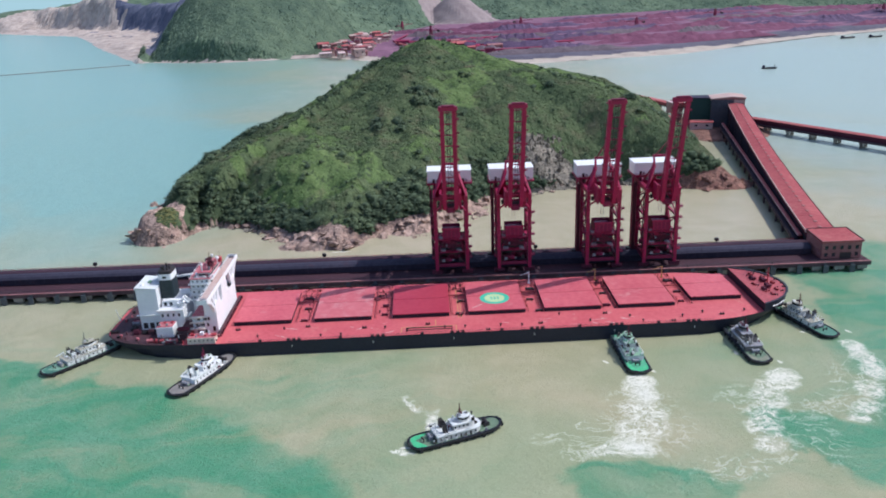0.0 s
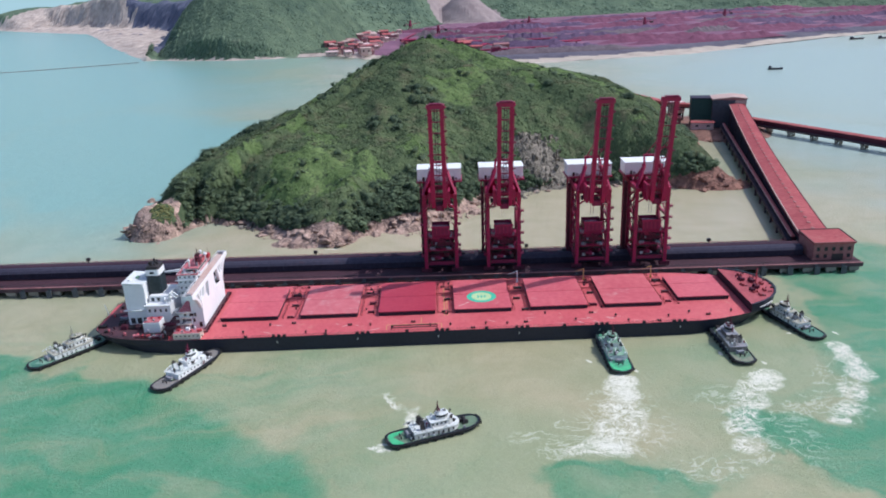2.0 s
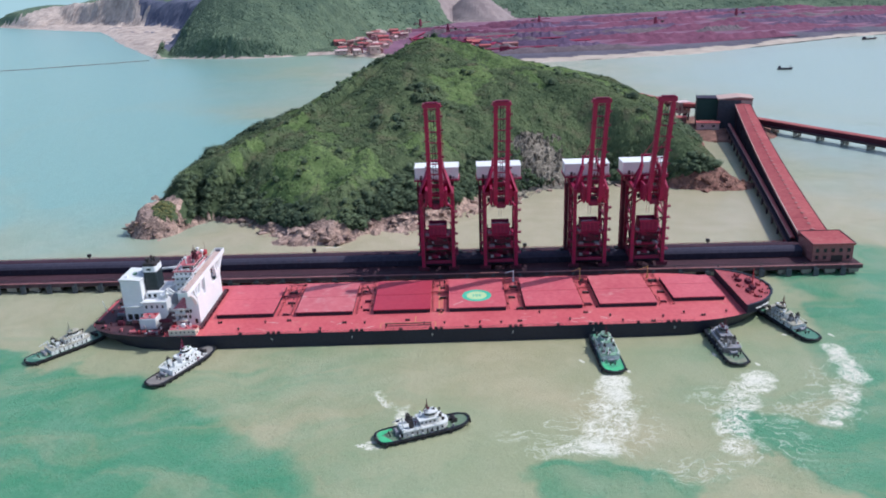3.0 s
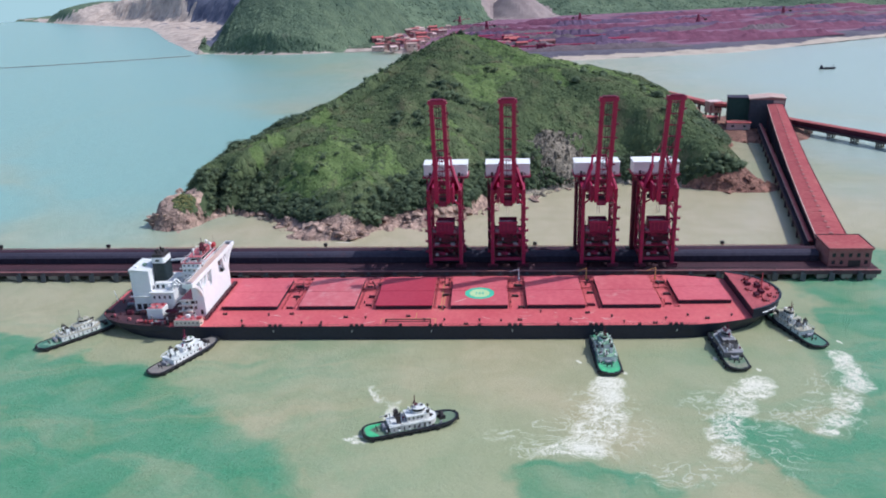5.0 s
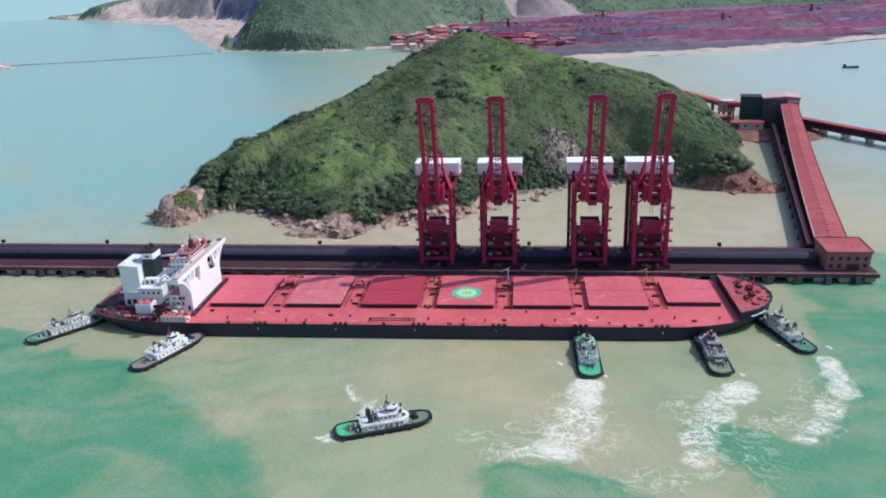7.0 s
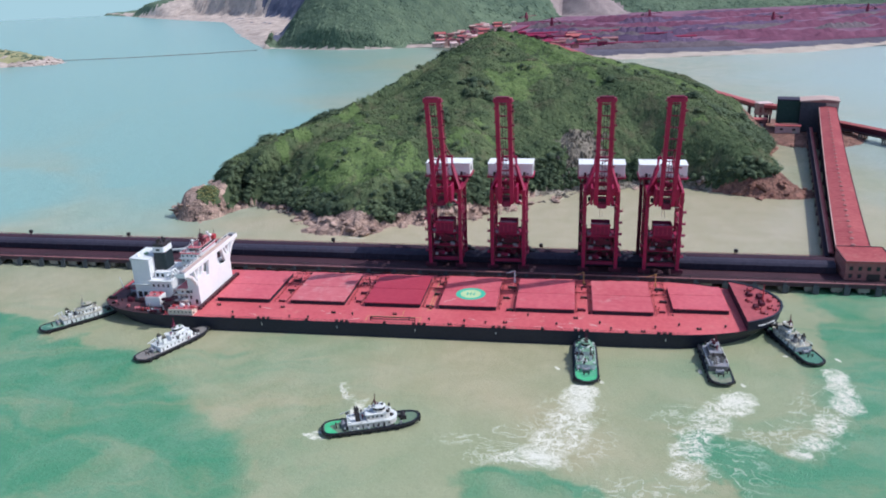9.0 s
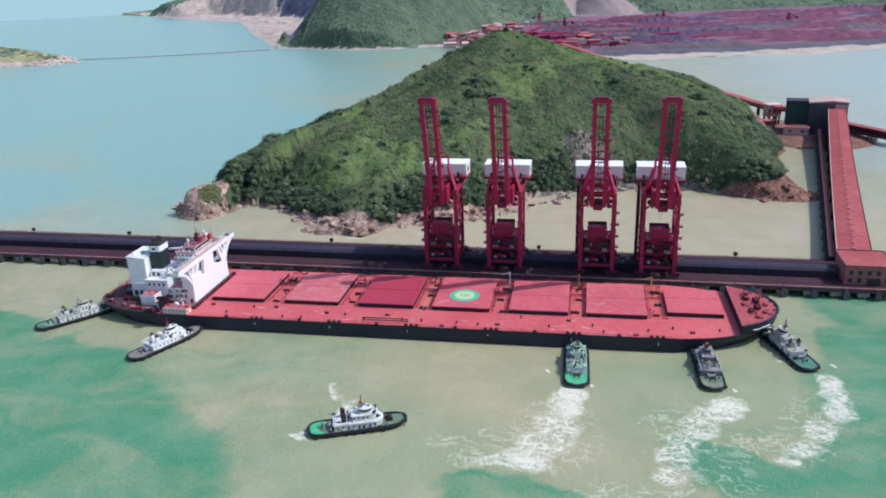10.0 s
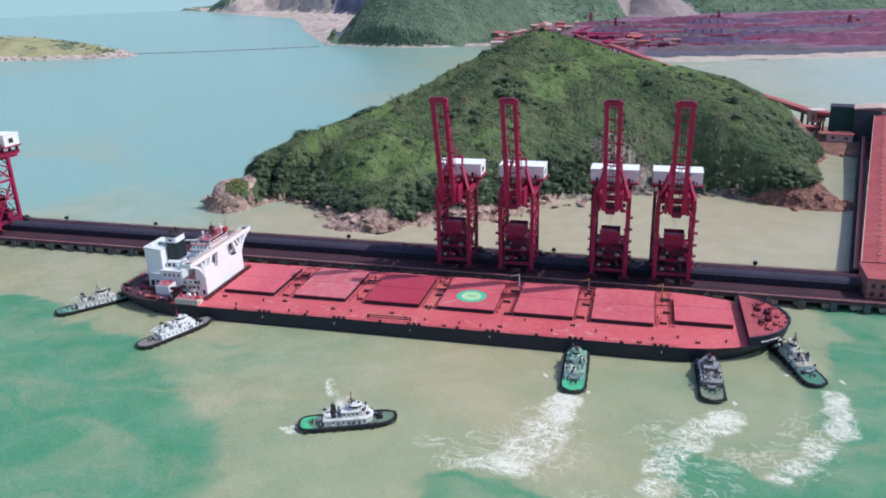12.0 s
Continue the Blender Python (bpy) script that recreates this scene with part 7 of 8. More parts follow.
for k, (x, y, w, h, tone) in enumerate(((-123.5, -31, 1.4, 1.3, "bright_red"), (-121, -32.4, 1.0, 0.9, "tug_lead"), (-119.2, -30.6, 2.0, 1.6, "white"), (-116.6, -32, 1.2, 1.0, "faded_red"), (-115, -29.9, 0.9, 1.8, "white"), (-109.6, -32.2, 1.0, 0.8, "faded_red"))):
    part("roof_locker", box(B(), x, x + w, y, y + 0.8 * w, 11.1, 11.1 + h, 0.08), M[tone], lh)
for k in range(7):
    part("house_port", box(B(), -123.6 + k * 2.2, -122.9 + k * 2.2, -33.72, -33.5, 9.2, 9.9), M["dark"], lh)
part("boat_deck", box(B(), -131, -125, -29, -12, 11.2, 11.6), M["poop"], ship)
for x in (-130.6, -125.6):
    part("boat_deck_post", box(B(), x - 0.25, x + 0.25, -28.8, -28.3, DK, 11.2), W, ship)
# masts and aerials on the wheelhouse
b = B()
for sx, sy in ((-1.2, -1.2), (1.2, -1.2), (-1.2, 1.2), (1.2, 1.2)):
    beam(b, (-118 + sx, 1 + sy, 35.7), (-118 + sx * 0.4, 1 + sy * 0.4, 42.5), 0.35)
for z in (37.6, 39.6, 41.2):
    box(b, -119.2, -116.8, -0.3, 2.3, z, z + 0.3)
beam(b, (-118, -3.0, 40.8), (-118, 5.0, 40.8), 0.3)
beam(b, (-118, -1.5, 38.3), (-118, 4, 38.3), 0.3)
beam(b, (-120, 1, 41.5), (-116.5, 1, 41.5), 0.25)
rod(b, (-118, 1, 42.4), (-118, 1, 45.2), 0.16)
part("radar_mast", b, M["rust"], ship)
for x, y, z in ((-117, 1, 41.2), (-116.8, 3.4, 38.6)):
    part("radar_scanner", box(B(), x - 0.25, x + 0.25, y - 1.9, y + 1.9, z, z + 0.45, 0.1), M["dark"], ship)
part("signal_house", box(B(), -121.5, -117, 5, 10, 35.7, 38.6, 0.2), M["faded_red"], ship)
part("signal_house", box(B(), -117.5, -115, 11, 14, 35.7, 38.2, 0.2), M["bright_red"], ship)
for x, y, r in ((-122, -2, 0.8), (-116, 8, 1.0), (-120, 13, 0.8)):
    b = B()
    rod(b, (x, y, 35.7), (x, y, 38.3), 0.3)
    sp = bmesh.ops.create_uvsphere(b, u_segments=14, v_segments=9, radius=r)
    bmesh.ops.transform(b, matrix=Matrix.Translation((x, y, 38.3 + r)), verts=sp["verts"])
    part("dome_aerial", b, W, ship)
rr = random.Random(77)
for k in range(14):
    x, y, w, h = rr.uniform(-127.5, -116), rr.choice((rr.uniform(-5.5, -4.6), rr.uniform(-3, 15))), rr.uniform(0.5, 1.3), rr.uniform(0.8, 2.0)
    z = 32.9 if (y < -4.5 or x < -124) else 35.7
    part("roof_locker", box(B(), x, x + w, y, y + w * 0.9, z, z + h, 0.08), M[rr.choice(("bright_red", "faded_red", "rust", "white", "tug_lead"))], ship)
for k in range(5):
    x, y = -122 + k * 1.5, -1 + k * 3.6
    part("whip_aerial", rod(B(), (x, y, 35.7), (x, y, rr.uniform(40, 43)), 0.09, 0.05, 6), M["white" if k % 2 else "rust"], ship)
# engine casing, funnel and after house
ec = part("engine_casing", box(B(), -144, -131, -15, 8, DK, 19.5, 0.2), W, ship)
part("casing_step", box(B(), -143, -132.5, -11, 6, 19.5, 23.0, 0.3), W, ec)
for x, z, w, h in ((-141.8, 20.2, 1.5, 2.0), (-138.8, 20.2, 1.5, 2.0)):
    part("casing_window", box(B(), x, x + w, -11.12, -10.9, z, z + h), M["glass"], ec)
for k in range(4):
    part("casing_window", box(B(), -142.6 + k * 2.9, -141.6 + k * 2.9, -15.12, -14.9, 15.6, 17.2), M["glass"], ec)
part("casing_shelf", box(B(), -144.6, -130.6, -16.4, -14.9, 19.3, 19.6), M["tug_white"], ec)
for k in range(3):
    b = B()
    x = -133.8 + k * 1.1
    rod(b, (x, -12.8 + k, 19.5), (x, -12.8 + k, 21.8), 0.5)
    rod(b, (x, -12.8 + k, 21.4), (x + 0.5, -13.2 + k, 22.6), 0.8, 0.9)
    part("cowl_vent", b, W, ec)


def funnel_ring(z, s):
    pts = []
    for cx, cy, a0 in ((1, 1, 0), (-1, 1, 90), (-1, -1, 180), (1, -1, 270)):
        for k in range(4):
            a = radians(a0 + k * 30)
            pts.append((-140.6 + s * (cx * 2.5 + 1.2 * math.cos(a)), -2.5 + s * (cy * 3.8 + 1.2 * math.sin(a)), z))
    return pts


fn = part("funnel", loft(B(), [funnel_ring(23.0, 1.0), funnel_ring(33.4, 0.97)]), M["funnel"], ship, "dark green black funnel with a white band")
part("funnel_band", loft(B(), [funnel_ring(33.4, 1.0), funnel_ring(36.6, 0.98)]), M["white"], fn)
part("band_mark", box(B(), -141.8, -139.6, -7.62, -7.4, 34.4, 35.5), M["funnel"], fn)
part("funnel_top", loft(B(), [funnel_ring(36.6, 0.95), funnel_ring(38.2, 0.9)]), M["dark"], fn)
for k in range(7):
    a = k * math.pi / 3.5
    part("exhaust_pipe", rod(B(), (-140.6 + 2.0 * math.cos(a), -2.5 + 2.8 * math.sin(a), 38.0), (-140.9 + 2.0 * math.cos(a), -2.5 + 2.8 * math.sin(a), 39.6 + 0.5 * (k % 3)), 0.5), M["dark"], fn)
ah = part("after_house", box(B(), -155, -144.2, -13, 5, 16.4, 30.6, 0.2), M["white"], ship, "tall white after house")
part("after_house_base", box(B(), -155, -144.1, -12.6, 5, DK, 16.4), W, ah)
part("after_house_roof", loft(B(), [[(-155.3, y, 30.6), (-144, y, 30.6), (-144, y, 30.9), (-150, y, 31.5), (-155.3, y, 31.9)] for y in (-13.3, 5.3)]), M["tug_white"], ah)
for k in range(3):
    part("vent_opening", box(B(), -153.8 + k * 3.4, -151.5 + k * 3.4, -12.72, -12.5, DK + 0.8, DK + 4.0), M["dark"], ah)
part("platform_edge", box(B(), -156.2, -143.8, -14.4, -12.8, 16.2, 16.5), M["tug_white"], ah)
for k in range(3):
    part("roof_hatch", box(B(), -153.5 + k * 3, -151.8 + k * 3, -10 + k * 4, -7.5 + k * 4, 31.2, 32.5, 0.2), M["tug_pale" if k == 1 else "white"], ah)
sh = part("store_house", box(B(), -143.4, -134.6, -24, -16.5, DK, 13.4, 0.2), W, ship)
part("store_roof", box(B(), -143, -135, -23.7, -16.8, 13.4, 13.7), M["faded_red"], sh)
for k in range(4):
    part("roof_gear", box(B(), -142.4 + k * 1.9, -141.4 + k * 1.9, -22.6 + (k % 2) * 3, -21.4 + (k % 2) * 3, 13.7, 14.6, 0.1), M["bright_red" if k % 2 else "tug_lead"], sh)
b = B()
for y in (-13, -10):
    beam(b, (-133, y, 18), (-130.8, y, 25.2), 0.7)
    beam(b, (-130.8, y, 25.2), (-127.8, y, 22.2), 0.7)
    beam(b, (-131.5, y, 14), (-128, y, 15.4), 0.6)
beam(b, (-130.8, -13, 25.2), (-130.8, -10, 25.2), 0.6)
part("provision_crane", b, W, ship)
part("gangway", beam(B(), (-144.5, 4, 30.4), (-128, 4, 32.0), 1.0), W, ship)
part("gangway", beam(B(), (-134, -4, 24), (-128, -4, 24.8), 0.7), W, ship)
b = B()
loft(b, [[(x, -27.0 + w * math.cos(a), 13.6 + w * 0.9 * math.sin(a)) for a in [2 * math.pi * q / 12 for q in range(12)]] for x, w in ((-131.6, 0.3), (-130.8, 1.0), (-128.5, 1.3), (-126, 1.1), (-125, 0.4))])
part("lifeboat", b, M["rust"], ship, "dark red enclosed lifeboat")
# poop deck gear
# the near-black deck colour includes the shadow that lies over the poop
part("poop_deck", loft(B(), [[(x, -h + 0.4, DK + z) for x, h in HALF[1:6]] + [(x, h - 0.4, DK + z) for x, h in HALF[1:6][::-1]] for z in (0.024, 0.04)]), M["poop"], ship)
rr = random.Random(31)
for x, y, w, d, h, tone in ((-157.5, -19, 3.2, 2.6, 2.6, "rust"), (-153, -18.6, 2.4, 2.4, 1.9, "dark"), (-149.6, -19.4, 2.8, 2.4, 2.8, "poop"), (-146, -18.2, 1.8, 2.0, 2.2, "dark"), (-160.5, -14, 2.6, 4.2, 2.4, "dark"), (-163, -6, 2.2, 5.0, 2.0, "rust"), (-159.5, -3, 2.0, 3.0, 3.2, "dark")):
    b = B()
    box(b, x, x + w, y, y + d, DK, DK + h * 0.7, 0.1)
    rod(b, (x + 0.2, y + d / 2, DK + h * 0.75), (x + w - 0.2, y + d / 2, DK + h * 0.75), h * 0.28)
    part("poop_machinery", b, M[tone], ship)
for k in range(46):
    x = rr.uniform(-169, -128)
    h = float(np.interp(x, [p[0] for p in HALF], [p[1] for p in HALF]))
    y = rr.uniform(-h + 1.5, h - 2)
    if (-156 < x < -142 and -15 < y < 7) or (-145 < x < -126 and -25 < y < 24):
        y = -h + rr.uniform(1.4, 4)
    w, tall = rr.uniform(0.5, 1.6), rr.uniform(0.6, 2.2)
    tone = M[rr.choice(("dark", "dark", "rust", "poop", "bright_red", "tug_lead", "faded_red"))]
    b = B()
    if k % 4 == 0:
        rod(b, (x - 1.4, y, DK + 1.0), (x + 1.4, y, DK + 1.0), 0.8, n=12)
        box(b, x - 2, x - 1.5, y - 0.9, y + 0.9, DK, DK + 1.8)
        box(b, x + 1.5, x + 2, y - 0.9, y + 0.9, DK, DK + 1.8)
        part("mooring_winch", b, tone, ship)
    elif k % 4 == 1:
        rod(b, (x, y, DK), (x, y, DK + tall), 0.35)
        rod(b, (x, y, DK + tall), (x, y, DK + tall + 0.5), 0.7, 0.5)
        part("deck_vent", b, tone, ship)
    else:
        part("deck_locker", box(b, x, x + w, y, y + w, DK, DK + tall, 0.08), tone, ship)
b = B()
pts = [(x, -h + 0.3) for x, h in HALF[:6]]
for (xa, ya), (xb, yb) in zip(pts, pts[1:]):
    for sy in (1, -1):
        for z in (0.6, 1.1):
            beam(b, (xa, sy * ya, DK + z), (xb, sy * yb, DK + z), 0.1)
        beam(b, (xa, sy * ya, DK), (xa, sy * ya, DK + 1.2), 0.12)
beam(b, (-172, -14.7, DK + 1.1), (-172, 14.7, DK + 1.1), 0.1)
part("poop_railing", b, M["dark"], ship)
b = B()
rod(b, (-171, 0, DK), (-172.5, 0, DK + 7), 0.2, 0.12)
part("flag_staff", b, M["white"], ship)


# ---- tugs ----
def tug_outline(l, w, s=1.0):
    h = w / 2
    pts = [(-l / 2, -h * 0.3), (-l / 2 + 0.5, -h * 0.6), (-l / 2 + 1.6, -h * 0.84), (-l / 2 + 4, -h * 0.97), (-l * 0.3, -h), (l * 0.24, -h), (l * 0.34, -h * 0.95), (l * 0.42, -h * 0.8), (l * 0.47, -h * 0.55), (l * 0.495, -h * 0.2)]
    pts = pts + [(x, -y) for x, y in pts[::-1]]
    return [(x * (1 - (1 - s) * 0.6), y * s) for x, y in pts]


def tug(x, y, heading, l, label, deck, stern, fore, house, top, mast, tones, seed, w=11.5):
    t = thing("tugboat", label, "tugboat", pose(x, y, 0, 0, 0, heading), "tugboats round the carrier")
    rr = random.Random(seed)

    def at(z, s):
        return [(a, c, z + 0.9 * max(0, (a - l * 0.1) / (l * 0.4)) ** 2) for a, c in tug_outline(l, w, s)]
    part("hull", loft(B(), [[(a, c, -1) for a, c in tug_outline(l, w, 0.8)], [(a, c, 0.4) for a, c in tug_outline(l, w, 0.9)], at(1.7, 1.0)]), M["hull"], t)
    part("deck", loft(B(), [at(1.705, 0.96), at(1.74, 0.96)]), M[deck], t)
    b = B()
    r = at(1.5, 1.02)
    for p, q in zip(r, r[1:] + r[:1]):
        beam(b, p, q, 0.45, 0.7)
    part("rubbing_fender", b, M["rubber"], t)
    b = B()
    r = at(2.0, 0.975)
    for p, q in zip(r, r[1:]):
        beam(b, p, q, 0.22, 0.5)
    part("bulwark", b, M["hull"], t)
    for k in range(3):
        b = B()
        for ang in range(10):
            a0, a1 = 2 * math.pi * ang / 10, 2 * math.pi * (ang + 1) / 10
            xx = l * 0.5 + 0.2 - 0.5 * abs(k - 1)
            beam(b, (xx, (k - 1) * 2.2 + 0.9 * math.cos(a0), 1.9 + 0.9 * math.sin(a0)), (xx, (k - 1) * 2.2 + 0.9 * math.cos(a1), 1.9 + 0.9 * math.sin(a1)), 0.5)
        part("bow_fender", b, M["rubber"], t)
    for k in range(8):
        for sy in (-1, 1):
            u = -l * 0.42 + k * l * 0.095 + rr.uniform(-0.6, 0.6)
            part("tyre_fender", rod(B(), (u, sy * (w / 2 + 0.1), 0.9), (u, sy * (w / 2 + 0.6), 0.9), rr.uniform(0.55, 0.8), n=12), M["rubber"], t)
    z0 = 1.745
    if stern != deck:
        part("stern_deck", loft(B(), [[(-l / 2 + 1.0, -w * 0.2, z), (-l / 2 + 1.7, -w * 0.32, z), (-l / 2 + 3.2, -w * 0.40, z), (-l * 0.29, -w * 0.43, z), (-l * 0.29, w * 0.43, z), (-l / 2 + 3.2, w * 0.40, z), (-l / 2 + 1.7, w * 0.32, z), (-l / 2 + 1.0, w * 0.2, z)] for z in (z0, z0 + 0.03)]), M[stern], t)
    if fore != deck:
        pts = [(a, c, e + 0.03) for a, c, e in at(1.74, 0.9) if a > l * 0.17]
        part("fore_deck", loft(B(), [pts, [(a, c, e + 0.04) for a, c, e in pts]]), M[fore], t)
    # long deckhouse with a rounded front, upper house, wheelhouse
    h0, h1 = -l * 0.24, l * 0.26

    def plan(xa, xb, half, z):
        return [(xa, -half, z), (xb - half * 0.7, -half, z), (xb - half * 0.25, -half * 0.75, z), (xb, -half * 0.3, z), (xb, half * 0.3, z), (xb - half * 0.25, half * 0.75, z), (xb - half * 0.7, half, z), (xa, half, z)]
    dh = part("deckhouse", loft(B(), [plan(h0, h1, w * 0.39, 1.74), plan(h0, h1, w * 0.39, 4.4)]), M[house], t)
    part("house_deck", loft(B(), [plan(h0 - 0.3, h1 + 0.3, w * 0.415, 4.4), plan(h0 - 0.3, h1 + 0.3, w * 0.415, 4.55)]), M[top], dh)
    for k in range(8):
        for sy in (-1, 1):
            u, e = h0 + 1.6 + k * (h1 - h0 - 5) / 7, rr.uniform(0.22, 0.4)
            tall = rr.choice((0.7, 0.7, 1.6))
            part("window" if tall < 1 else "door", box(B(), u - e, u + e, min(sy * w * 0.38, sy * (w * 0.39 + 0.06)), max(sy * w * 0.38, sy * (w * 0.39 + 0.06)), 3.6 - tall, 3.7), M["glass" if tall < 1 else "dark"], dh)
    uh = part("upper_house", loft(B(), [plan(-l * 0.05, l * 0.2, w * 0.25, 4.55), plan(-l * 0.05, l * 0.2, w * 0.25, 7.0)]), M[house], t)
    part("upper_deck", loft(B(), [plan(-l * 0.06, l * 0.21, w * 0.275, 7.0), plan(-l * 0.06, l * 0.21, w * 0.275, 7.12)]), M[top], uh)
    for k in range(4):
        for sy in (-1, 1):
            u = -l * 0.03 + k * l * 0.045
            part("window", box(B(), u - 0.4, u + 0.4, min(sy * w * 0.24, sy * (w * 0.25 + 0.06)), max(sy * w * 0.24, sy * (w * 0.25 + 0.06)), 5.5, 6.3), M["glass"], uh)

    def octagon(z, r0, rx=0.07, ry=0.2):
        return [(l * 0.085 + r0 * l * rx * math.cos(a), r0 * w * ry * math.sin(a), z) for a in [2 * math.pi * (q + 0.5) / 8 for q in range(8)]]
    wh = part("wheelhouse", loft(B(), [octagon(7.12, 1.0), octagon(8.0, 1.0)]), M[house], t)
    part("wheelhouse_window", loft(B(), [octagon(8.0, 0.98), octagon(9.2, 1.05)]), M["glass"], wh)
    part("wheelhouse_roof", loft(B(), [octagon(9.2, 1.12), octagon(9.5, 1.05)]), M[top], wh)
    for k in range(5):
        a = rr.uniform(0, 6.28)
        u, v, e = l * 0.085 + l * 0.04 * math.cos(a), w * 0.12 * math.sin(a), rr.uniform(0.25, 0.5)
        part("roof_gear", box(B(), u - e, u + e, v - e, v + e, 9.5, 9.5 + rr.uniform(0.4, 1.2), 0.06), M[rr.choice(tones)], wh)
    b = B()
    mx = l * 0.05
    rod(b, (mx, 0, 9.4), (mx, 0, 15.2), 0.26, 0.12)
    for z, e in ((11.2, 1.6), (12.6, 1.2), (13.8, 0.8)):
        beam(b, (mx, -e, z), (mx, e, z), 0.17)
    for sy in (-1, 1):
        beam(b, (mx - 1.5, sy * 0.9, 9.2), (mx, 0, 13.0), 0.18)
    box(b, mx + 0.2, mx + 0.6, -1.3, 1.3, 10.6, 10.9)
    part("mast", b, M[mast], t)
    for sy in (-1, 1):
        fx = -l * 0.135
        fnl = part("funnel", loft(B(), [[(fx + dx - k * 0.3, sy * w * 0.2 + dy, z) for dx, dy in ((-1.0, -0.6), (0.9, -0.6), (0.9, 0.6), (-1.0, 0.6))] for k, z in enumerate((4.55, 7.6))]), M[tones[0]], t)
        part("funnel_cap", box(B(), fx - 1.4, fx + 0.7, sy * w * 0.2 - 0.65, sy * w * 0.2 + 0.65, 7.6, 8.0), M["dark"], fnl)
        for k in range(2):
            part("exhaust", rod(B(), (fx - 0.7 + k * 0.8, sy * w * 0.2, 8.0), (fx - 1.0 + k * 0.8, sy * w * 0.2, 9.1), 0.25), M["dark"], fnl)
    for u, big in ((-l * 0.285, 0.95), (l * 0.335, 1.1)):
        b = B()
        zz = 2.1 if u > 0 else 1.74
        rod(b, (u, -1.5 * big, zz + 1.1), (u, 1.5 * big, zz + 1.1), 0.8 * big, n=14)
        for sy in (-1, 1):
            box(b, u - 0.9 * big, u + 0.9 * big, sy * 1.6 * big - 0.2, sy * 1.6 * big + 0.2, zz, zz + 1.9)
        part("towing_winch", b, M["tug_lead" if u < 0 else "dark"], t)
    b = B()
    for sy in (-1.1, 1.1):
        rod(b, (-l * 0.36, sy, 1.7), (-l * 0.36, sy, 3.2), 0.25)
    beam(b, (-l * 0.36, -1.5, 2.9), (-l * 0.36, 1.5, 2.9), 0.28)
    part("towing_bitt", b, M["dark"], t)
    # clutter: lockers, vents, rafts, pipes
    for k in range(52):
        u, v, e, hgt = rr.uniform(h0 - 2.5, h1 + 2.5), rr.uniform(-w * 0.42, w * 0.42), rr.uniform(0.25, 0.75), rr.uniform(0.5, 1.7)
        inside = h0 < u < h1 - 1.5 and abs(v) < w * 0.4
        z = 1.74 if not inside else 4.55 if not (-l * 0.06 < u < l * 0.2 and abs(v) < w * 0.26) else 7.12
        if z == 7.12 and l * 0.01 < u < l * 0.16:
            continue
        if u > h1:
            z = 2.1
        tone = M[rr.choice(tones + ("dark", "dark"))]
        if k % 3 == 0:
            b = B()
            rod(b, (u, v, z), (u, v, z + hgt), 0.22)
            rod(b, (u, v, z + hgt), (u + 0.3, v, z + hgt + 0.5), 0.45, 0.5)
            part("vent_pipe", b, tone, t)
        elif k % 3 == 1:
            part("life_raft", rod(B(), (u - e, v, z + 0.45), (u + e, v, z + 0.45), 0.4, n=10), M["tug_white"] if z > 2.2 else tone, t)
        else:
            part("deck_locker", box(B(), u - e, u + e, v - e * 0.7, v + e * 0.7, z, z + hgt, 0.06), tone, t)
    b = B()
    rod(b, (h0 + 1.2, w * 0.1, 4.5), (h0 + 1.2, w * 0.1, 8.0), 0.2)
    beam(b, (h0 + 1.2, w * 0.1, 7.9), (h0 - 3.0, w * 0.16, 6.4), 0.26)
    part("deck_crane", b, M[house], t)
    for sy in (-1, 1):
        b = B()
        for z in (5.1, 5.6):
            beam(b, (h0, sy * w * 0.405, z), (h1 - 3, sy * w * 0.405, z), 0.08)
        for k in range(12):
            u = h0 + k * (h1 - 3 - h0) / 11
            beam(b, (u, sy * w * 0.405, 4.5), (u, sy * w * 0.405, 5.6), 0.08)
        part("house_railing", b, M["tug_white"], t)
        for k in range(3):
            part("house_stay", beam(B(), (h0 + 1.5 + k * 7, sy * w * 0.405, 4.4), (h0 + 1.5 + k * 7, sy * w * 0.455, 1.8), 0.14), M["tug_white"], t)
    return t


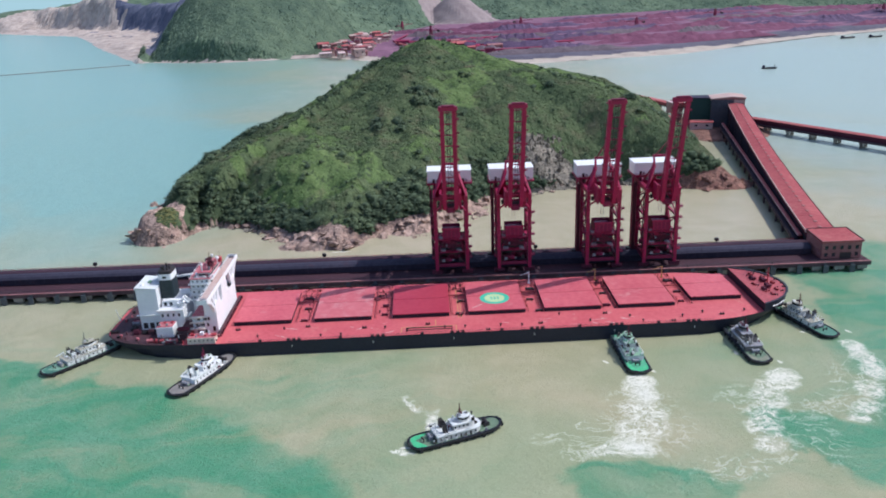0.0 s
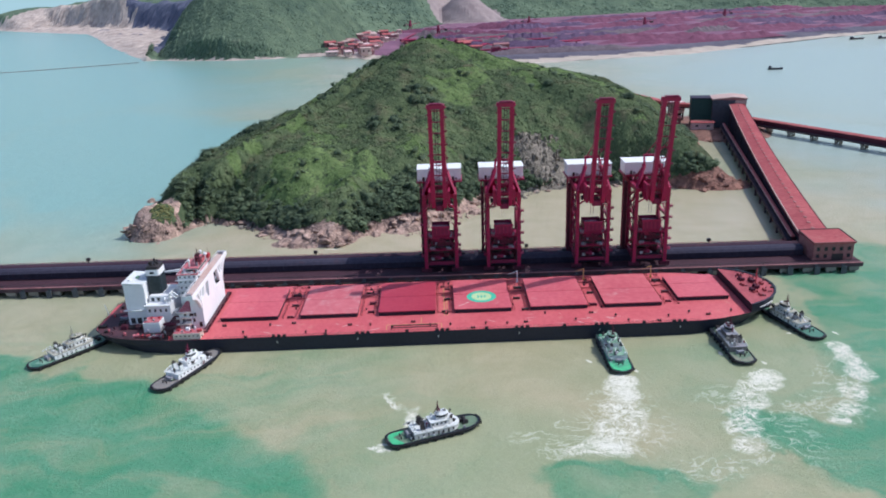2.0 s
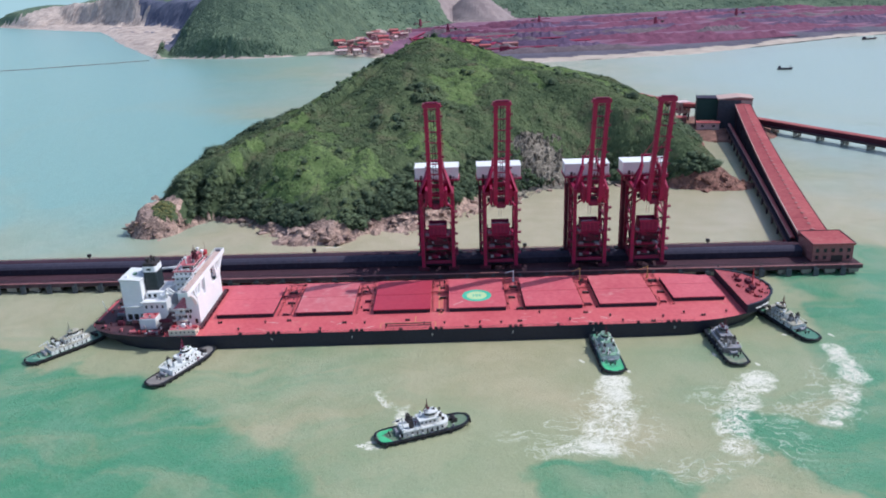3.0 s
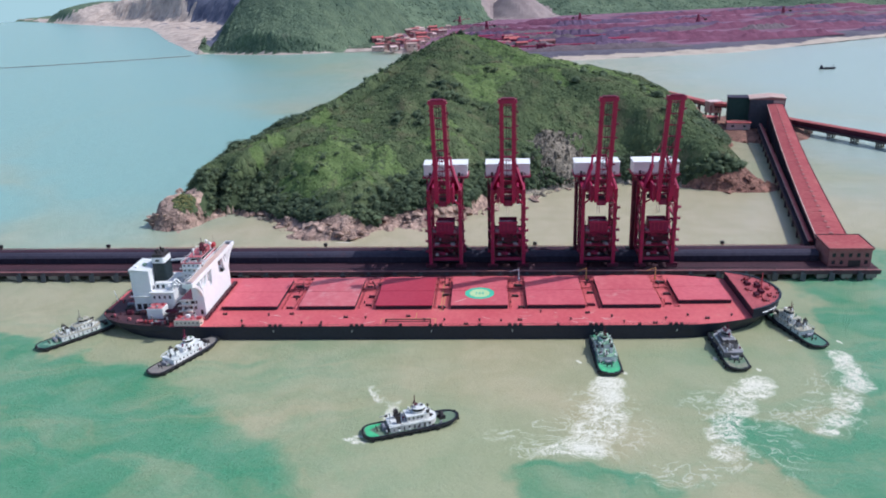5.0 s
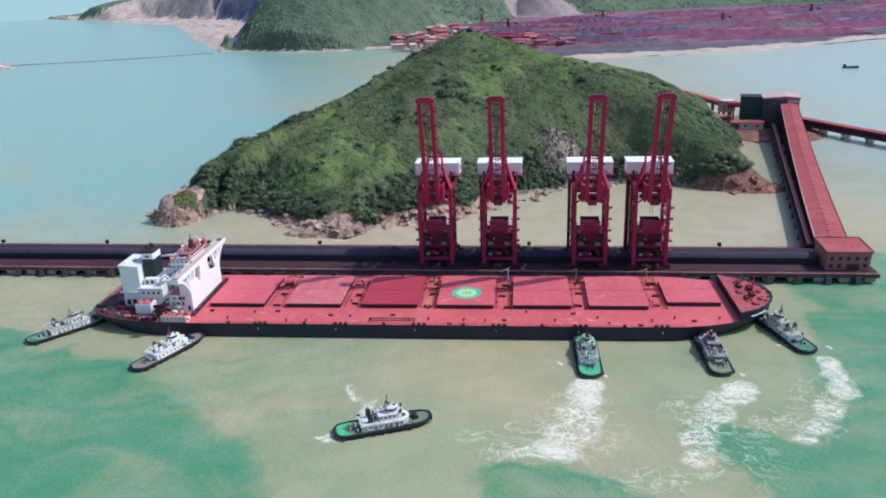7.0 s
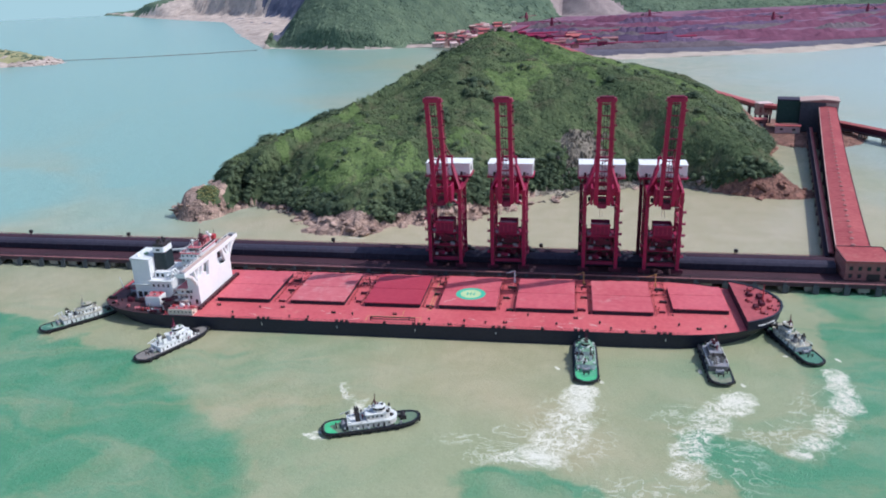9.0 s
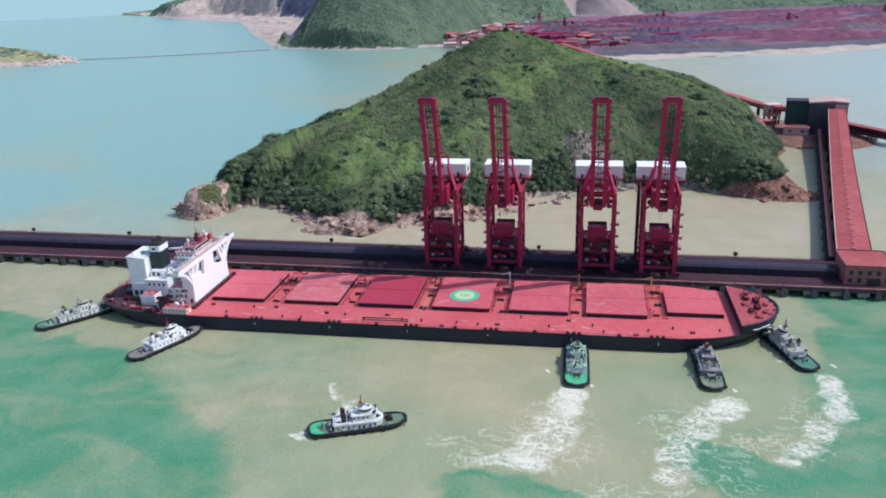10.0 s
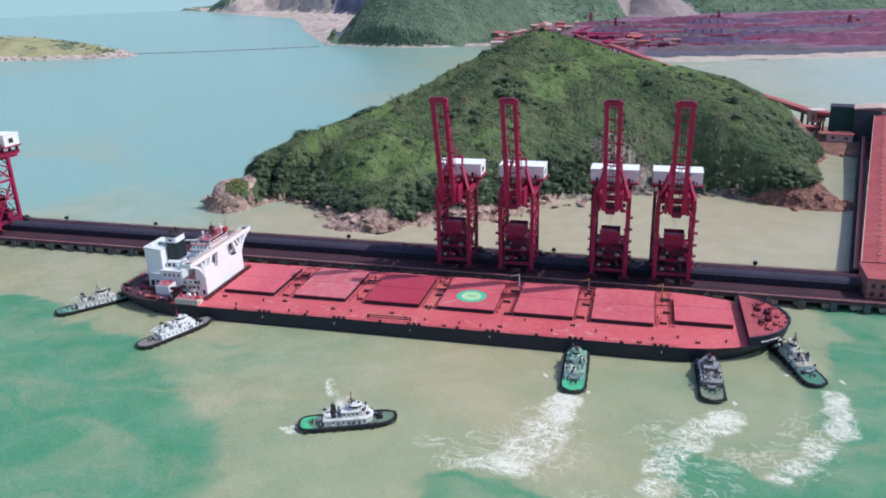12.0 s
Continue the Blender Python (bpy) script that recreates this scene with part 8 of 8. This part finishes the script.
tug(-180.3, 359.5, 49.7, 43, "pale green decked tugboat with white deckhouse at the carrier's stern", "tug_pale", "tug_teal", "tug_pale", "tug_white", "tug_cream", "tug_cream", ("tug_white", "tug_cream", "tug_olive", "tug_lead"), 1, 10.8)
tug(-112.3, 334.5, 63, 42, "grey decked tugboat with white deckhouse and crimson mast", "tug_grey", "tug_grey", "tug_grey", "white", "tug_white", "hopper_red", ("tug_white", "hopper_red", "dark", "tug_olive", "white"), 2, 10.6)
tug(8.3, 272.8, 20.0, 40.5, "black hulled tugboat with pale grey deckhouse and bright green after deck", "tug_olive", "tug_bright", "tug_olive", "tug_lilac", "tug_white", "rust", ("dark", "tug_white", "tug_lead", "rust", "tug_white"), 3, 11.0)
tug(97.0, 337, 91.0, 42.5, "bright green decked tugboat with a cluttered white deckhouse", "tug_green", "tug_bright", "tug_green", "tug_white", "tug_pale", "rust", ("tug_white", "tug_lead", "dark", "tug_green", "white", "rust"), 4, 11.0)
tug(156.6, 341, 91, 42.5, "dull olive grey tugboat pushing near the carrier's bow", "tug_olive", "tug_moss", "tug_moss", "tug_grey", "tug_lead", "rust", ("tug_grey", "dark", "tug_cream", "rust", "tug_cream", "tug_lilac", "tug_white", "hopper_red"), 5, 10.6)
tug(196.2, 365.0, 106.5, 46.5, "cream and dark green decked tugboat beside the carrier's bow", "tug_teal", "tug_teal", "tug_white", "tug_white", "tug_cream", "rust", ("tug_lead", "dark", "tug_white", "white", "tug_pale"), 6, 10.2)


# ---- far craft ----
def coaster(x, y, heading, l, label):
    t = thing("coaster", label, "boat", pose(x, y, 0, 0, 0, heading))
    w = l * 0.2
    part("hull", loft(B(), [[(a, c, -0.5) for a, c in tug_outline(l, w, 0.85)], [(a, c, 2.2 + 1.6 * max(0, a / l) ** 2 * 4) for a, c in tug_outline(l, w)]]), M["hull"], t)
    part("hold_cover", box(B(), -l * 0.18, l * 0.3, -w * 0.32, w * 0.32, 2.2, 3.2, 0.2), M["dark"], t)
    part("wheelhouse", box(B(), -l * 0.42, -l * 0.27, -w * 0.33, w * 0.33, 2.2, 6.5, 0.2), M["cover_grey"], t)
    part("mast", rod(B(), (l * 0.33, 0, 2.5), (l * 0.33, 0, 8), 0.25), M["dark"], t)
    return t


coaster(620, 1384, -8, 27, "small dark coaster lying in the eastern bay")
coaster(1025, 1880, 10, 40, "dark barge lying near the far shore")
coaster(1090, 1876, 5, 36, "dark barge lying near the far shore")
